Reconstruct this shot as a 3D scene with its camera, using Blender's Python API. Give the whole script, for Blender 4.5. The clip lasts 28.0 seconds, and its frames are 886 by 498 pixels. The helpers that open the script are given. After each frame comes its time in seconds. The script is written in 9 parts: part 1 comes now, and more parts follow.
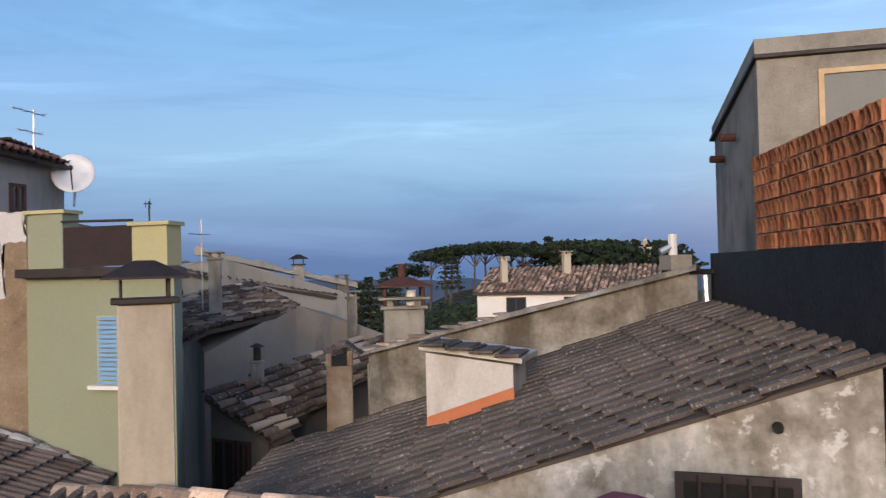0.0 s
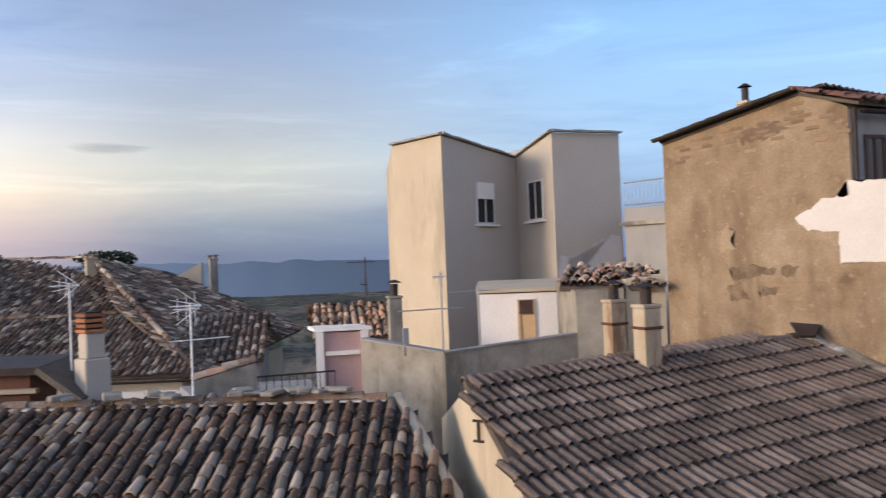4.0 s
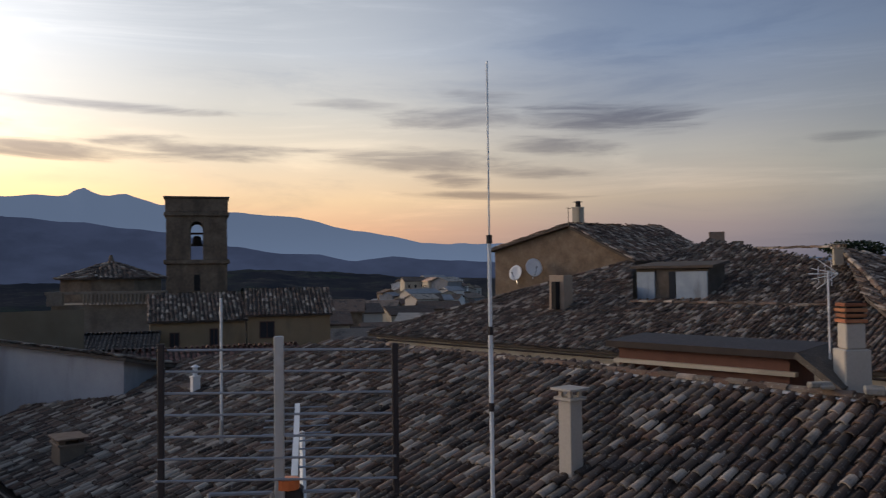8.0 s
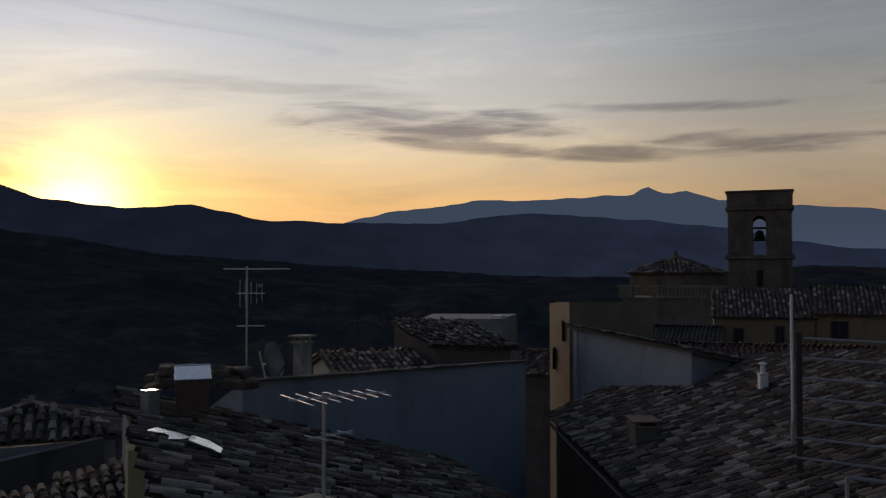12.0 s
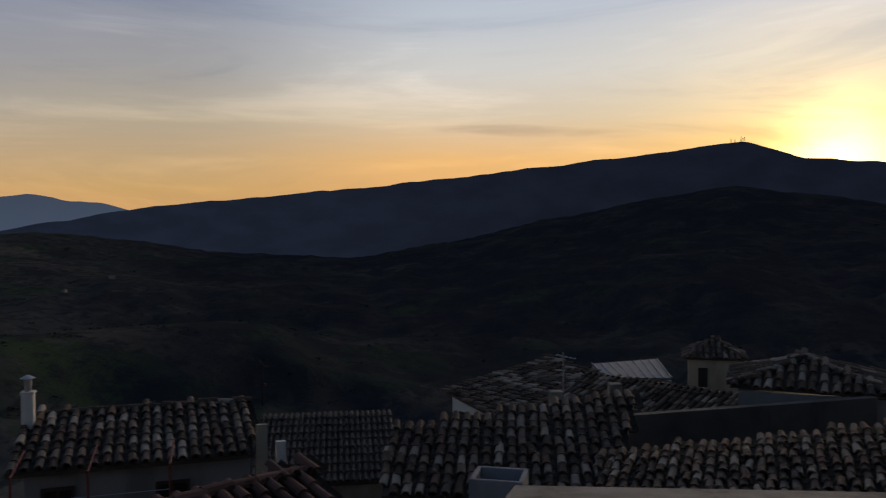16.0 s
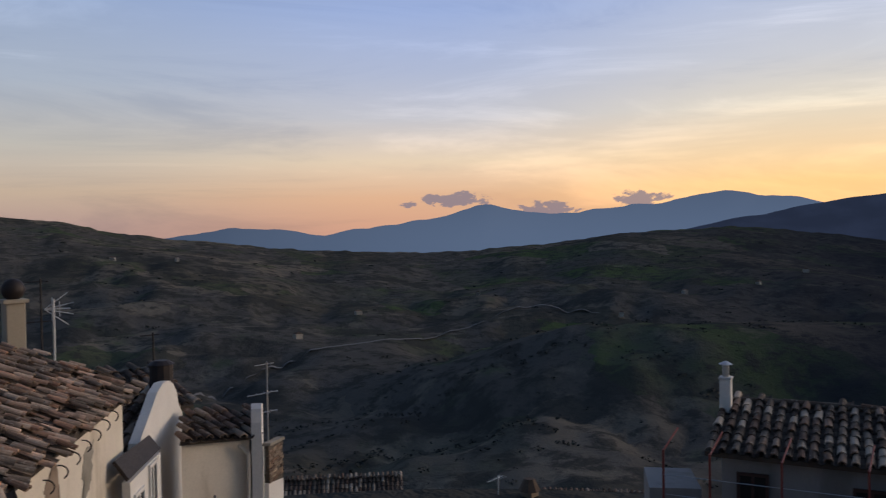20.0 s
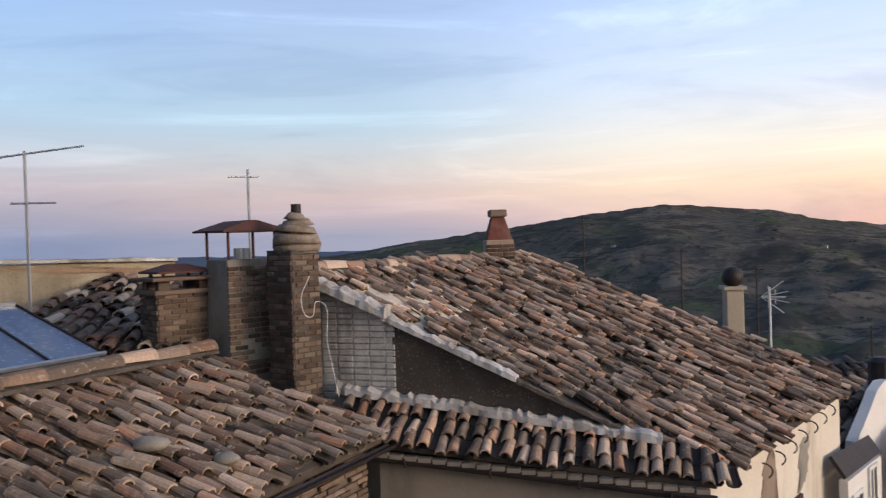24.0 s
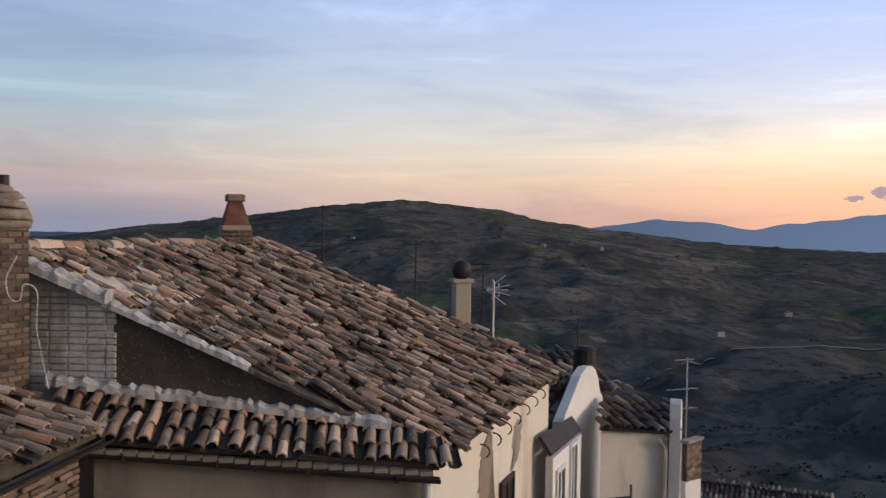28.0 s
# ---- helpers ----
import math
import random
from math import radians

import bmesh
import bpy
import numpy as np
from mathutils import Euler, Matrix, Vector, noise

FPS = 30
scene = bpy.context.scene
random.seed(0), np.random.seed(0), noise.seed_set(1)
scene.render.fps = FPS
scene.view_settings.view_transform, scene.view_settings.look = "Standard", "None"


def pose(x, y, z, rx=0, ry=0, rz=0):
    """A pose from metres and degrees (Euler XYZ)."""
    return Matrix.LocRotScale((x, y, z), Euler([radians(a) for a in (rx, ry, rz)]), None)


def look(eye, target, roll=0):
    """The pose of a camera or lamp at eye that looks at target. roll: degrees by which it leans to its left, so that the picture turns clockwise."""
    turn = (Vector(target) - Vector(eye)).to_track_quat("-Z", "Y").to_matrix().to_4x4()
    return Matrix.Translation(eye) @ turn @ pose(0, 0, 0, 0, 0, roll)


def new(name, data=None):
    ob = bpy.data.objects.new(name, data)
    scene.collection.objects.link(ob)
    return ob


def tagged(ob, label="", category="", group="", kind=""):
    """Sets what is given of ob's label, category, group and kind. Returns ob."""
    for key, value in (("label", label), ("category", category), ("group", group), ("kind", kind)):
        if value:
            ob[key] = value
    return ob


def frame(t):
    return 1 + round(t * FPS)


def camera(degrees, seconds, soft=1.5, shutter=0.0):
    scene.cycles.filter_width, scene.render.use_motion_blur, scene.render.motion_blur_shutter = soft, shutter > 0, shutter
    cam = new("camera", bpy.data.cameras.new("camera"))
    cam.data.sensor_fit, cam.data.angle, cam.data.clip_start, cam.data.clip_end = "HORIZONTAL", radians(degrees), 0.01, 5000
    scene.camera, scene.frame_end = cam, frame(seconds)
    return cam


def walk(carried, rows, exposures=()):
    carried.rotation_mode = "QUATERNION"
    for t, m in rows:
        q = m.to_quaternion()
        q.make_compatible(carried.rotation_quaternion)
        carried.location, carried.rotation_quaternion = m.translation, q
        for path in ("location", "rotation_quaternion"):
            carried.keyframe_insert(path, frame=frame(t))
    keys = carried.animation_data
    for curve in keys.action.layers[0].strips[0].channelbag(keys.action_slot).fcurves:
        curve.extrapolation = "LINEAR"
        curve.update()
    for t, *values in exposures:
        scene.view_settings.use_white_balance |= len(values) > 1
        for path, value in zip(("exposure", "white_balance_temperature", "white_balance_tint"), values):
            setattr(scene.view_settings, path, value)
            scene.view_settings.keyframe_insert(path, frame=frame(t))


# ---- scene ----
cam = camera(56.47, 28.0, soft=1.2, shutter=0.25)
PATH = [
    (0.0, pose(0.338, 0.090, 0.045, 91.299, 1.389, -91.353)),
    (0.5, pose(0.320, 0.170, 0.038, 91.585, 1.731, -87.018)),
    (1.0, pose(0.277, 0.255, 0.036, 91.801, 1.963, -81.153)),
    (1.5, pose(0.269, 0.270, 0.028, 91.812, 2.170, -74.035)),
    (2.0, pose(0.352, 0.137, 0.026, 91.800, 2.234, -64.738)),
    (2.5, pose(0.342, 0.109, 0.024, 91.690, 1.951, -57.219)),
    (3.0, pose(0.334, 0.087, 0.021, 91.401, 1.968, -49.899)),
    (3.5, pose(0.308, 0.081, 0.015, 90.717, 2.015, -41.248)),
    (4.0, pose(0.246, 0.061, 0.020, 90.991, 2.315, -32.136)),
    (4.5, pose(0.164, 0.086, 0.018, 90.619, 1.903, -24.406)),
    (6.5, pose(-0.052, 0.081, -0.015, 91.461, 0.760, -0.054)),
    (7.0, pose(-0.084, 0.115, -0.016, 91.619, 0.843, 4.953)),
    (7.5, pose(-0.102, 0.102, -0.015, 91.691, 0.939, 10.384)),
    (8.0, pose(-0.079, 0.101, -0.015, 91.692, 0.716, 16.014)),
    (8.5, pose(-0.029, 0.104, -0.014, 91.996, 0.342, 21.713)),
    (9.0, pose(0.013, 0.087, -0.017, 92.151, 0.544, 27.068)),
    (9.5, pose(0.015, 0.079, -0.026, 91.788, 0.612, 32.267)),
    (10.0, pose(-0.042, 0.024, -0.019, 91.946, 0.911, 36.652)),
    (10.5, pose(-0.077, -0.052, -0.015, 92.079, 0.732, 41.037)),
    (11.0, pose(-0.101, -0.100, -0.016, 91.933, 0.396, 45.111)),
    (11.5, pose(-0.119, -0.125, -0.018, 91.761, 0.165, 49.158)),
    (13.5, pose(0.150, -0.221, -0.014, 91.416, 0.062, 69.420)),
    (14.0, pose(0.202, -0.211, -0.008, 91.455, 0.069, 75.676)),
    (14.5, pose(0.257, -0.212, -0.005, 91.543, 0.197, 81.592)),
    (15.0, pose(0.287, -0.220, -0.005, 90.520, 0.066, 87.719)),
    (15.5, pose(0.309, -0.281, -0.013, 89.249, 0.378, 95.571)),
    (16.0, pose(0.373, -0.367, -0.011, 88.885, 0.255, 103.246)),
    (16.5, pose(0.347, -0.400, -0.019, 89.057, -0.016, 109.581)),
    (17.0, pose(0.337, -0.422, -0.023, 89.237, -0.223, 114.811)),
    (17.5, pose(0.320, -0.449, -0.031, 89.099, -0.378, 119.561)),
    (18.0, pose(0.298, -0.459, -0.036, 88.583, -0.156, 124.658)),
    (18.5, pose(0.311, -0.436, -0.032, 88.215, -0.200, 130.909)),
    (19.0, pose(0.322, -0.425, -0.028, 88.239, -0.284, 137.135)),
    (19.5, pose(0.307, -0.426, -0.029, 88.505, 0.416, 143.292)),
    (20.0, pose(0.313, -0.433, -0.024, 88.918, 0.945, 148.855)),
    (20.5, pose(0.205, -0.444, -0.033, 89.150, 1.333, 155.319)),
    (21.0, pose(0.071, -0.415, -0.034, 89.125, 1.582, 161.501)),
    (21.5, pose(0.120, -0.407, -0.017, 88.707, 1.765, 166.832)),
    (22.0, pose(0.232, -0.433, 0.004, 88.297, 2.138, 172.396)),
    (22.5, pose(0.329, -0.432, 0.032, 88.276, 1.764, 178.240)),
    (24.5, pose(0.364, -0.490, 0.004, 89.241, 1.868, 200.114)),
    (25.0, pose(0.371, -0.478, 0.004, 88.886, 1.787, 203.823)),
    (25.5, pose(0.374, -0.467, 0.011, 88.968, 1.601, 206.118)),
    (26.0, pose(0.376, -0.474, 0.009, 89.137, 1.483, 203.473)),
    (26.5, pose(0.384, -0.473, 0.019, 88.957, 0.762, 196.209)),
    (27.0, pose(0.371, -0.469, 0.017, 88.930, 0.427, 189.458)),
    (27.5, pose(0.366, -0.467, 0.020, 89.414, 0.645, 183.021)),
    (28.0, pose(0.346, -0.503, -0.012, 88.364, -0.786, 177.642)),
]
EXPOSURES = [
    (0.0, 0.60, 6180, 10), (2.0, 0.64, 6180, 10), (3.0, 0.70, 6200, 10), (4.0, 1.00, 6600, 10), (4.5, 0.95, 6612, 10), (6.5, 0.55, 6662, 10),
    (7.0, 0.42, 6675, 10), (8.0, -0.15, 6700, 10), (9.0, -0.52, 6700, 10), (11.0, -1.20, 6700, 10), (14.0, -1.45, 6850, 10), (16.0, -1.42, 6783, 10),
    (17.0, -1.30, 6750, 10), (20.0, -0.55, 6350, 10), (21.0, -0.45, 6400, 10), (22.0, -0.15, 6450, 10), (24.5, 0.45, 6325, 10), (26.0, 0.55, 6317, 10),
    (27.0, 0.38, 6333, 10), (28.0, 0.00, 6350, 10),
]
walk(cam, PATH, EXPOSURES)
# ---- sky and light: the sun has just gone behind the western ridge ----
SUN_BEARING = 77.5
SUN_DIR = Vector((-math.sin(radians(SUN_BEARING)), math.cos(radians(SUN_BEARING)), 0.0))


class Nodes:
    """A short way to write node trees."""

    def __init__(self, tree):
        self.tree = tree
        tree.nodes.clear()

    def put(self, kind, inputs=(), **values):
        node = self.tree.nodes.new(kind)
        if "operation" in values:
            node.operation = values["operation"]
        if "use_clamp" in values:
            node.use_clamp = values["use_clamp"]
        if "interpolation_type" in values:
            node.interpolation_type = values["interpolation_type"]
        if "blend_type" in values:
            node.data_type, node.blend_type = "RGBA", values["blend_type"]
        if "sky_type" in values:
            node.sky_type, node.sun_disc = values["sky_type"], values["sun_disc"]
            node.sun_elevation, node.sun_rotation = values["sun_elevation"], values["sun_rotation"]
            node.altitude, node.dust_density = values["altitude"], values["dust_density"]
        for key, value in dict(inputs).items():
            if isinstance(value, bpy.types.NodeSocket):
                self.tree.links.new(value, node.inputs[key])
            elif value is not None:
                node.inputs[key].default_value = value
        return node

    def math(self, op, a, b=None, c=None, clamp=False):
        return self.put("ShaderNodeMath", {0: a, 1: b, 2: c}, operation=op, use_clamp=clamp).outputs[0]

    def span(self, value, a, b, c=0.0, d=1.0, smooth=True):
        kind = "SMOOTHSTEP" if smooth else "LINEAR"
        return self.put("ShaderNodeMapRange", {0: value, 1: a, 2: b, 3: c, 4: d}, interpolation_type=kind).outputs[0]

    def mix(self, factor, a, b, blend="MIX"):
        node = self.put("ShaderNodeMix", blend_type=blend)
        for key, value in ((0, factor), (6, a), (7, b)):
            if isinstance(value, bpy.types.NodeSocket):
                self.tree.links.new(value, node.inputs[key])
            else:
                node.inputs[key].default_value = value if key == 0 else (*value[:3], 1.0)
        return node.outputs[2]

    def ramp(self, factor, stops, mode="LINEAR"):
        node = self.put("ShaderNodeValToRGB", {0: factor})
        node.color_ramp.interpolation = mode
        while len(node.color_ramp.elements) < len(stops):
            node.color_ramp.elements.new(0.5)
        for item, (at, colour) in zip(node.color_ramp.elements, stops):
            item.position, item.color = at, (*colour, 1.0)
        return node.outputs[0]

    def noise(self, vector, scale, detail=4.0, rough=0.55, lacunarity=2.0, distortion=0.0):
        return self.put("ShaderNodeTexNoise", {"Vector": vector, "Scale": scale, "Detail": detail, "Roughness": rough,
                                               "Lacunarity": lacunarity, "Distortion": distortion}).outputs[0]


world = bpy.data.worlds.new("dusk_sky")
scene.world = world
world.use_nodes = True
w = Nodes(world.node_tree)
way = w.put("ShaderNodeTexCoord").outputs["Generated"]
sep = w.put("ShaderNodeSeparateXYZ", {0: way})
level = w.put("ShaderNodeCombineXYZ", {0: sep.outputs[0], 1: sep.outputs[1]}).outputs[0]
level = w.put("ShaderNodeVectorMath", {0: level}, operation="NORMALIZE").outputs[0]
height = w.math("MAXIMUM", sep.outputs[2], 0.0)
turn_left = w.math("ARCTAN2", w.math("MULTIPLY", sep.outputs[0], -1.0), sep.outputs[1])
bearing = w.math("MULTIPLY", w.math("MODULO", w.math("ADD", turn_left, 2 * math.pi), 2 * math.pi), 180 / math.pi)
elevation = w.math("MULTIPLY", w.math("ARCSINE", sep.outputs[2]), 180 / math.pi)
# the colour of the clear dusk sky over the height, for bearings round the horizon
SKY = [
    (0, [(1, (0.260, 0.230, 0.279)), (3, (0.374, 0.300, 0.307)), (5, (0.520, 0.430, 0.353)), (8, (0.489, 0.470, 0.446)), (11, (0.322, 0.360, 0.437)), (15, (0.218, 0.290, 0.437))]),
    (28, [(1, (0.728, 0.400, 0.279)), (3, (0.936, 0.540, 0.335)), (5, (1.061, 0.750, 0.465)), (8, (0.936, 0.800, 0.632)), (11, (0.790, 0.760, 0.707)), (15, (0.624, 0.670, 0.744))]),
    (55, [(2, (1.9, 1.0, 0.42)), (5, (2.2, 1.35, 0.60)), (8, (1.9, 1.5, 1.0)), (11, (1.5, 1.42, 1.32)), (15, (1.35, 1.38, 1.44))]),
    (77, [(2, (2.3, 1.3, 0.5)), (6, (2.3, 1.5, 0.62)), (8, (1.95, 1.6, 1.05)), (11, (1.85, 1.78, 1.58)), (15, (1.5, 1.58, 1.76))]),
    (101, [(2, (2.058, 1.100, 0.424)), (5, (2.156, 1.270, 0.509)), (8, (1.764, 1.500, 1.166)), (11, (1.666, 1.660, 1.643)), (15, (1.274, 1.440, 1.696))]),
    (123, [(1, (1.455, 0.800, 0.342)), (3, (1.494, 0.940, 0.399)), (8, (1.12, 0.99, 0.80)), (11, (0.88, 0.88, 0.93)), (15, (0.70, 0.78, 1.01))]),
    (150, [(0, (0.960, 0.500, 0.342)), (2.5, (1.104, 0.650, 0.399)), (5, (1.171, 0.920, 0.661)), (8, (0.81, 0.80, 0.86)), (11, (0.64, 0.71, 0.93)), (15, (0.50, 0.635, 1.01))]),
    (177, [(0, (0.588, 0.400, 0.360)), (1, (0.666, 0.460, 0.403)), (3, (0.804, 0.610, 0.456)), (6, (0.764, 0.710, 0.636)), (10, (0.588, 0.660, 0.784)), (15, (0.451, 0.570, 0.827))]),
    (203, [(0.3, (0.295, 0.305, 0.395)), (1.5, (0.41, 0.345, 0.395)), (3, (0.52, 0.41, 0.405)), (5, (0.515, 0.49, 0.49)), (8, (0.396, 0.517, 0.616)), (15, (0.341, 0.451, 0.660))]),
    (226, [(0.5, (0.185, 0.23, 0.35)), (2, (0.285, 0.285, 0.375)), (4, (0.425, 0.37, 0.42)), (6, (0.41, 0.45, 0.515)), (9, (0.36, 0.495, 0.63)), (15, (0.300, 0.444, 0.684))]),
    (262, [(1, (0.080, 0.146, 0.285)), (2.5, (0.108, 0.190, 0.345)), (5, (0.165, 0.282, 0.445)), (8, (0.234, 0.376, 0.525)), (15, (0.177, 0.341, 0.554))]),
    (310, [(1, (0.080, 0.135, 0.255)), (3, (0.112, 0.182, 0.315)), (5, (0.165, 0.262, 0.410)), (8, (0.217, 0.341, 0.507)), (15, (0.167, 0.312, 0.522))]),
    (343, [(1, (0.092, 0.124, 0.195)), (3, (0.145, 0.178, 0.235)), (5, (0.278, 0.290, 0.301)), (7, (0.320, 0.338, 0.333)), (9, (0.258, 0.284, 0.320)), (15, (0.167, 0.223, 0.339))]),
]
side = w.math("MULTIPLY", height, 1.6, clamp=True)


def sky_column(rows):
    top = rows[-1][1]
    rows = rows + [(25, tuple(c * k for c, k in zip(top, (0.55, 0.60, 0.68)))), (38.6, tuple(c * k for c, k in zip(top, (0.24, 0.28, 0.36))))]
    return w.ramp(side, [(min(1.0, math.sin(radians(e)) * 1.6), c) for e, c in rows])


tone = sky_column(SKY[0][1])
for (b0, _), (b1, rows) in zip(SKY, SKY[1:]):
    tone = w.mix(w.span(bearing, b0, b1), tone, sky_column(rows))
tone = w.mix(w.span(bearing, 343, 360), tone, sky_column(SKY[0][1]))
# the glow where the sun went down
sunway = Vector((SUN_DIR.x * math.cos(radians(4.0)), SUN_DIR.y * math.cos(radians(4.0)), math.sin(radians(4.0))))
near = w.put("ShaderNodeVectorMath", {0: way, 1: sunway}, operation="DOT_PRODUCT").outputs["Value"]
wide = w.math("POWER", w.math("MAXIMUM", near, 0.0), 90.0)
tight = w.math("POWER", w.math("MAXIMUM", near, 0.0), 700.0)
# thin cloud drawn out along the horizon
lay = w.put("ShaderNodeCombineXYZ", {0: w.math("MULTIPLY", sep.outputs[0], 2.2), 1: w.math("MULTIPLY", sep.outputs[1], 2.2), 2: w.math("MULTIPLY", sep.outputs[2], 17.0)}).outputs[0]
veil = w.noise(lay, 1.0, 7.0, 0.60, 2.1, 0.6)
streak = w.noise(w.put("ShaderNodeMapping", {"Vector": lay, "Rotation": (0.02, 0.03, 0), "Scale": (2.6, 2.6, 2.9), "Location": (3.1, 1.45, 0.4)}).outputs[0], 1.3, 6.0, 0.58, 2.0, 0.5)
tone = w.mix(w.math("MULTIPLY", w.span(veil, 0.50, 0.74), 0.6), tone, w.mix(1.0, tone, (1.45, 1.40, 1.34), "MULTIPLY"))
tone = w.mix(w.math("MULTIPLY", w.span(veil, 0.49, 0.28), 0.62), tone, w.mix(1.0, tone, (0.72, 0.76, 0.84), "MULTIPLY"))
# single darker cloud bars: bearing, height, half width, half depth in degrees, weight
BARS = [(4.4, 10.3, 6.4, 1.15, 0.9), (7.5, 8.6, 4.2, 0.8, 0.8), (15.3, 6.4, 2.4, 0.5, 0.8), (12.2, 5.3, 6.0, 0.32, 0.8), (15.3, 10.7, 5.6, 0.8, 0.7),
        (21.6, 11.5, 3.8, 0.45, 0.5), (17.2, 7.8, 7.6, 0.85, 0.75), (9.1, 6.9, 4.6, 0.5, 0.7), (32.2, 8.4, 8.6, 0.7, 0.85), (41.6, 8.1, 8.4, 0.6, 0.95), (37.6, 11.0, 7.5, 0.38, 0.7),
        (13.3, 12.2, 2.8, 0.55, 0.5), (54.4, 10.1, 9.5, 1.35, 1.0), (51.7, 8.7, 5.5, 0.5, 0.8), (349.7, 8.2, 2.6, 0.35, 0.5), (95, 6.9, 8, 0.4, 0.35), (66, 12.5, 9, 0.6, 0.35)]
dark = 0.0
for b0, e0, hb, he, much in BARS:
    off = w.math("SUBTRACT", w.math("MODULO", w.math("ADD", bearing, 540.0 - b0), 360.0), 180.0)
    u = w.math("MULTIPLY", off, 1.0 / hb)
    v = w.math("MULTIPLY", w.math("MULTIPLY_ADD", off, -0.035, w.math("SUBTRACT", elevation, e0)), 1.0 / he)
    r2 = w.math("ADD", w.math("MULTIPLY", u, u), w.math("MULTIPLY", v, v))
    body = w.math("MULTIPLY_ADD", w.math("SUBTRACT", streak, 0.5), 4.2, w.math("SUBTRACT", 1.0, r2))
    dark = w.math("MAXIMUM", dark, w.math("MULTIPLY", w.span(body, -0.4, 1.3), much))
tone = w.mix(w.math("MULTIPLY", dark, 0.95), tone, w.mix(1.0, tone, (0.36, 0.36, 0.44), "MULTIPLY"))
# small heaped clouds over the far summits
puff = w.noise(w.put("ShaderNodeMapping", {"Vector": way, "Scale": (1.0, 1.0, 1.8)}).outputs[0], 62.0, 5.0, 0.6, 2.0, 0.2)
heap = 0.0
for b0, e0, hb, he in ((148.0, 2.3, 2.6, 0.5), (141.6, 1.6, 2.2, 0.55), (135.1, 2.2, 1.9, 0.6), (151.2, 2.0, 0.9, 0.18)):
    u = w.math("MULTIPLY", w.math("SUBTRACT", bearing, b0), 1.0 / hb)
    v = w.math("MULTIPLY", w.math("SUBTRACT", elevation, e0), 1.0 / he)
    r2 = w.math("ADD", w.math("MULTIPLY", u, u), w.math("MULTIPLY", v, v))
    heap = w.math("MAXIMUM", heap, w.span(w.math("MULTIPLY_ADD", w.math("SUBTRACT", puff, 0.5), 5.0, w.math("SUBTRACT", 1.0, r2)), 0.0, 0.5))
tone = w.mix(w.math("MULTIPLY", heap, 0.85), tone, (0.33, 0.28, 0.36))
glow = w.mix(1.0, w.mix(wide, (0, 0, 0), (1.2, 0.75, 0.22)), w.mix(tight, (0, 0, 0), (7.0, 5.2, 2.2)), "ADD")
tone = w.mix(1.0, tone, w.mix(1.0, glow, w.mix(w.math("MULTIPLY", w.span(veil, 0.5, 0.3), 0.6), (1, 1, 1), (0.45, 0.4, 0.35)), "MULTIPLY"), "ADD")
clear = w.put("ShaderNodeTexSky", sky_type="NISHITA", sun_disc=False, sun_elevation=radians(2.0), sun_rotation=radians(-SUN_BEARING),
              altitude=650.0, dust_density=1.2).outputs[0]
tone = w.mix(1.0, tone, w.mix(1.0, clear, (0.012, 0.012, 0.012), "MULTIPLY"), "ADD")
back = w.put("ShaderNodeBackground", {0: tone, 1: 1.0})
w.put("ShaderNodeOutputWorld", {0: back.outputs[0]})

sun = new("sun", bpy.data.lights.new("sun", "SUN"))
sun.data.energy, sun.data.angle, sun.data.color = 2.4, radians(22), (1.0, 0.75, 0.54)
sun.matrix_world = look((0, 0, 40), Vector((0, 0, 40)) - 10 * Vector((*(SUN_DIR.xy * math.cos(radians(8))), math.sin(radians(8)))))
# ---- materials ----
MATS = {}


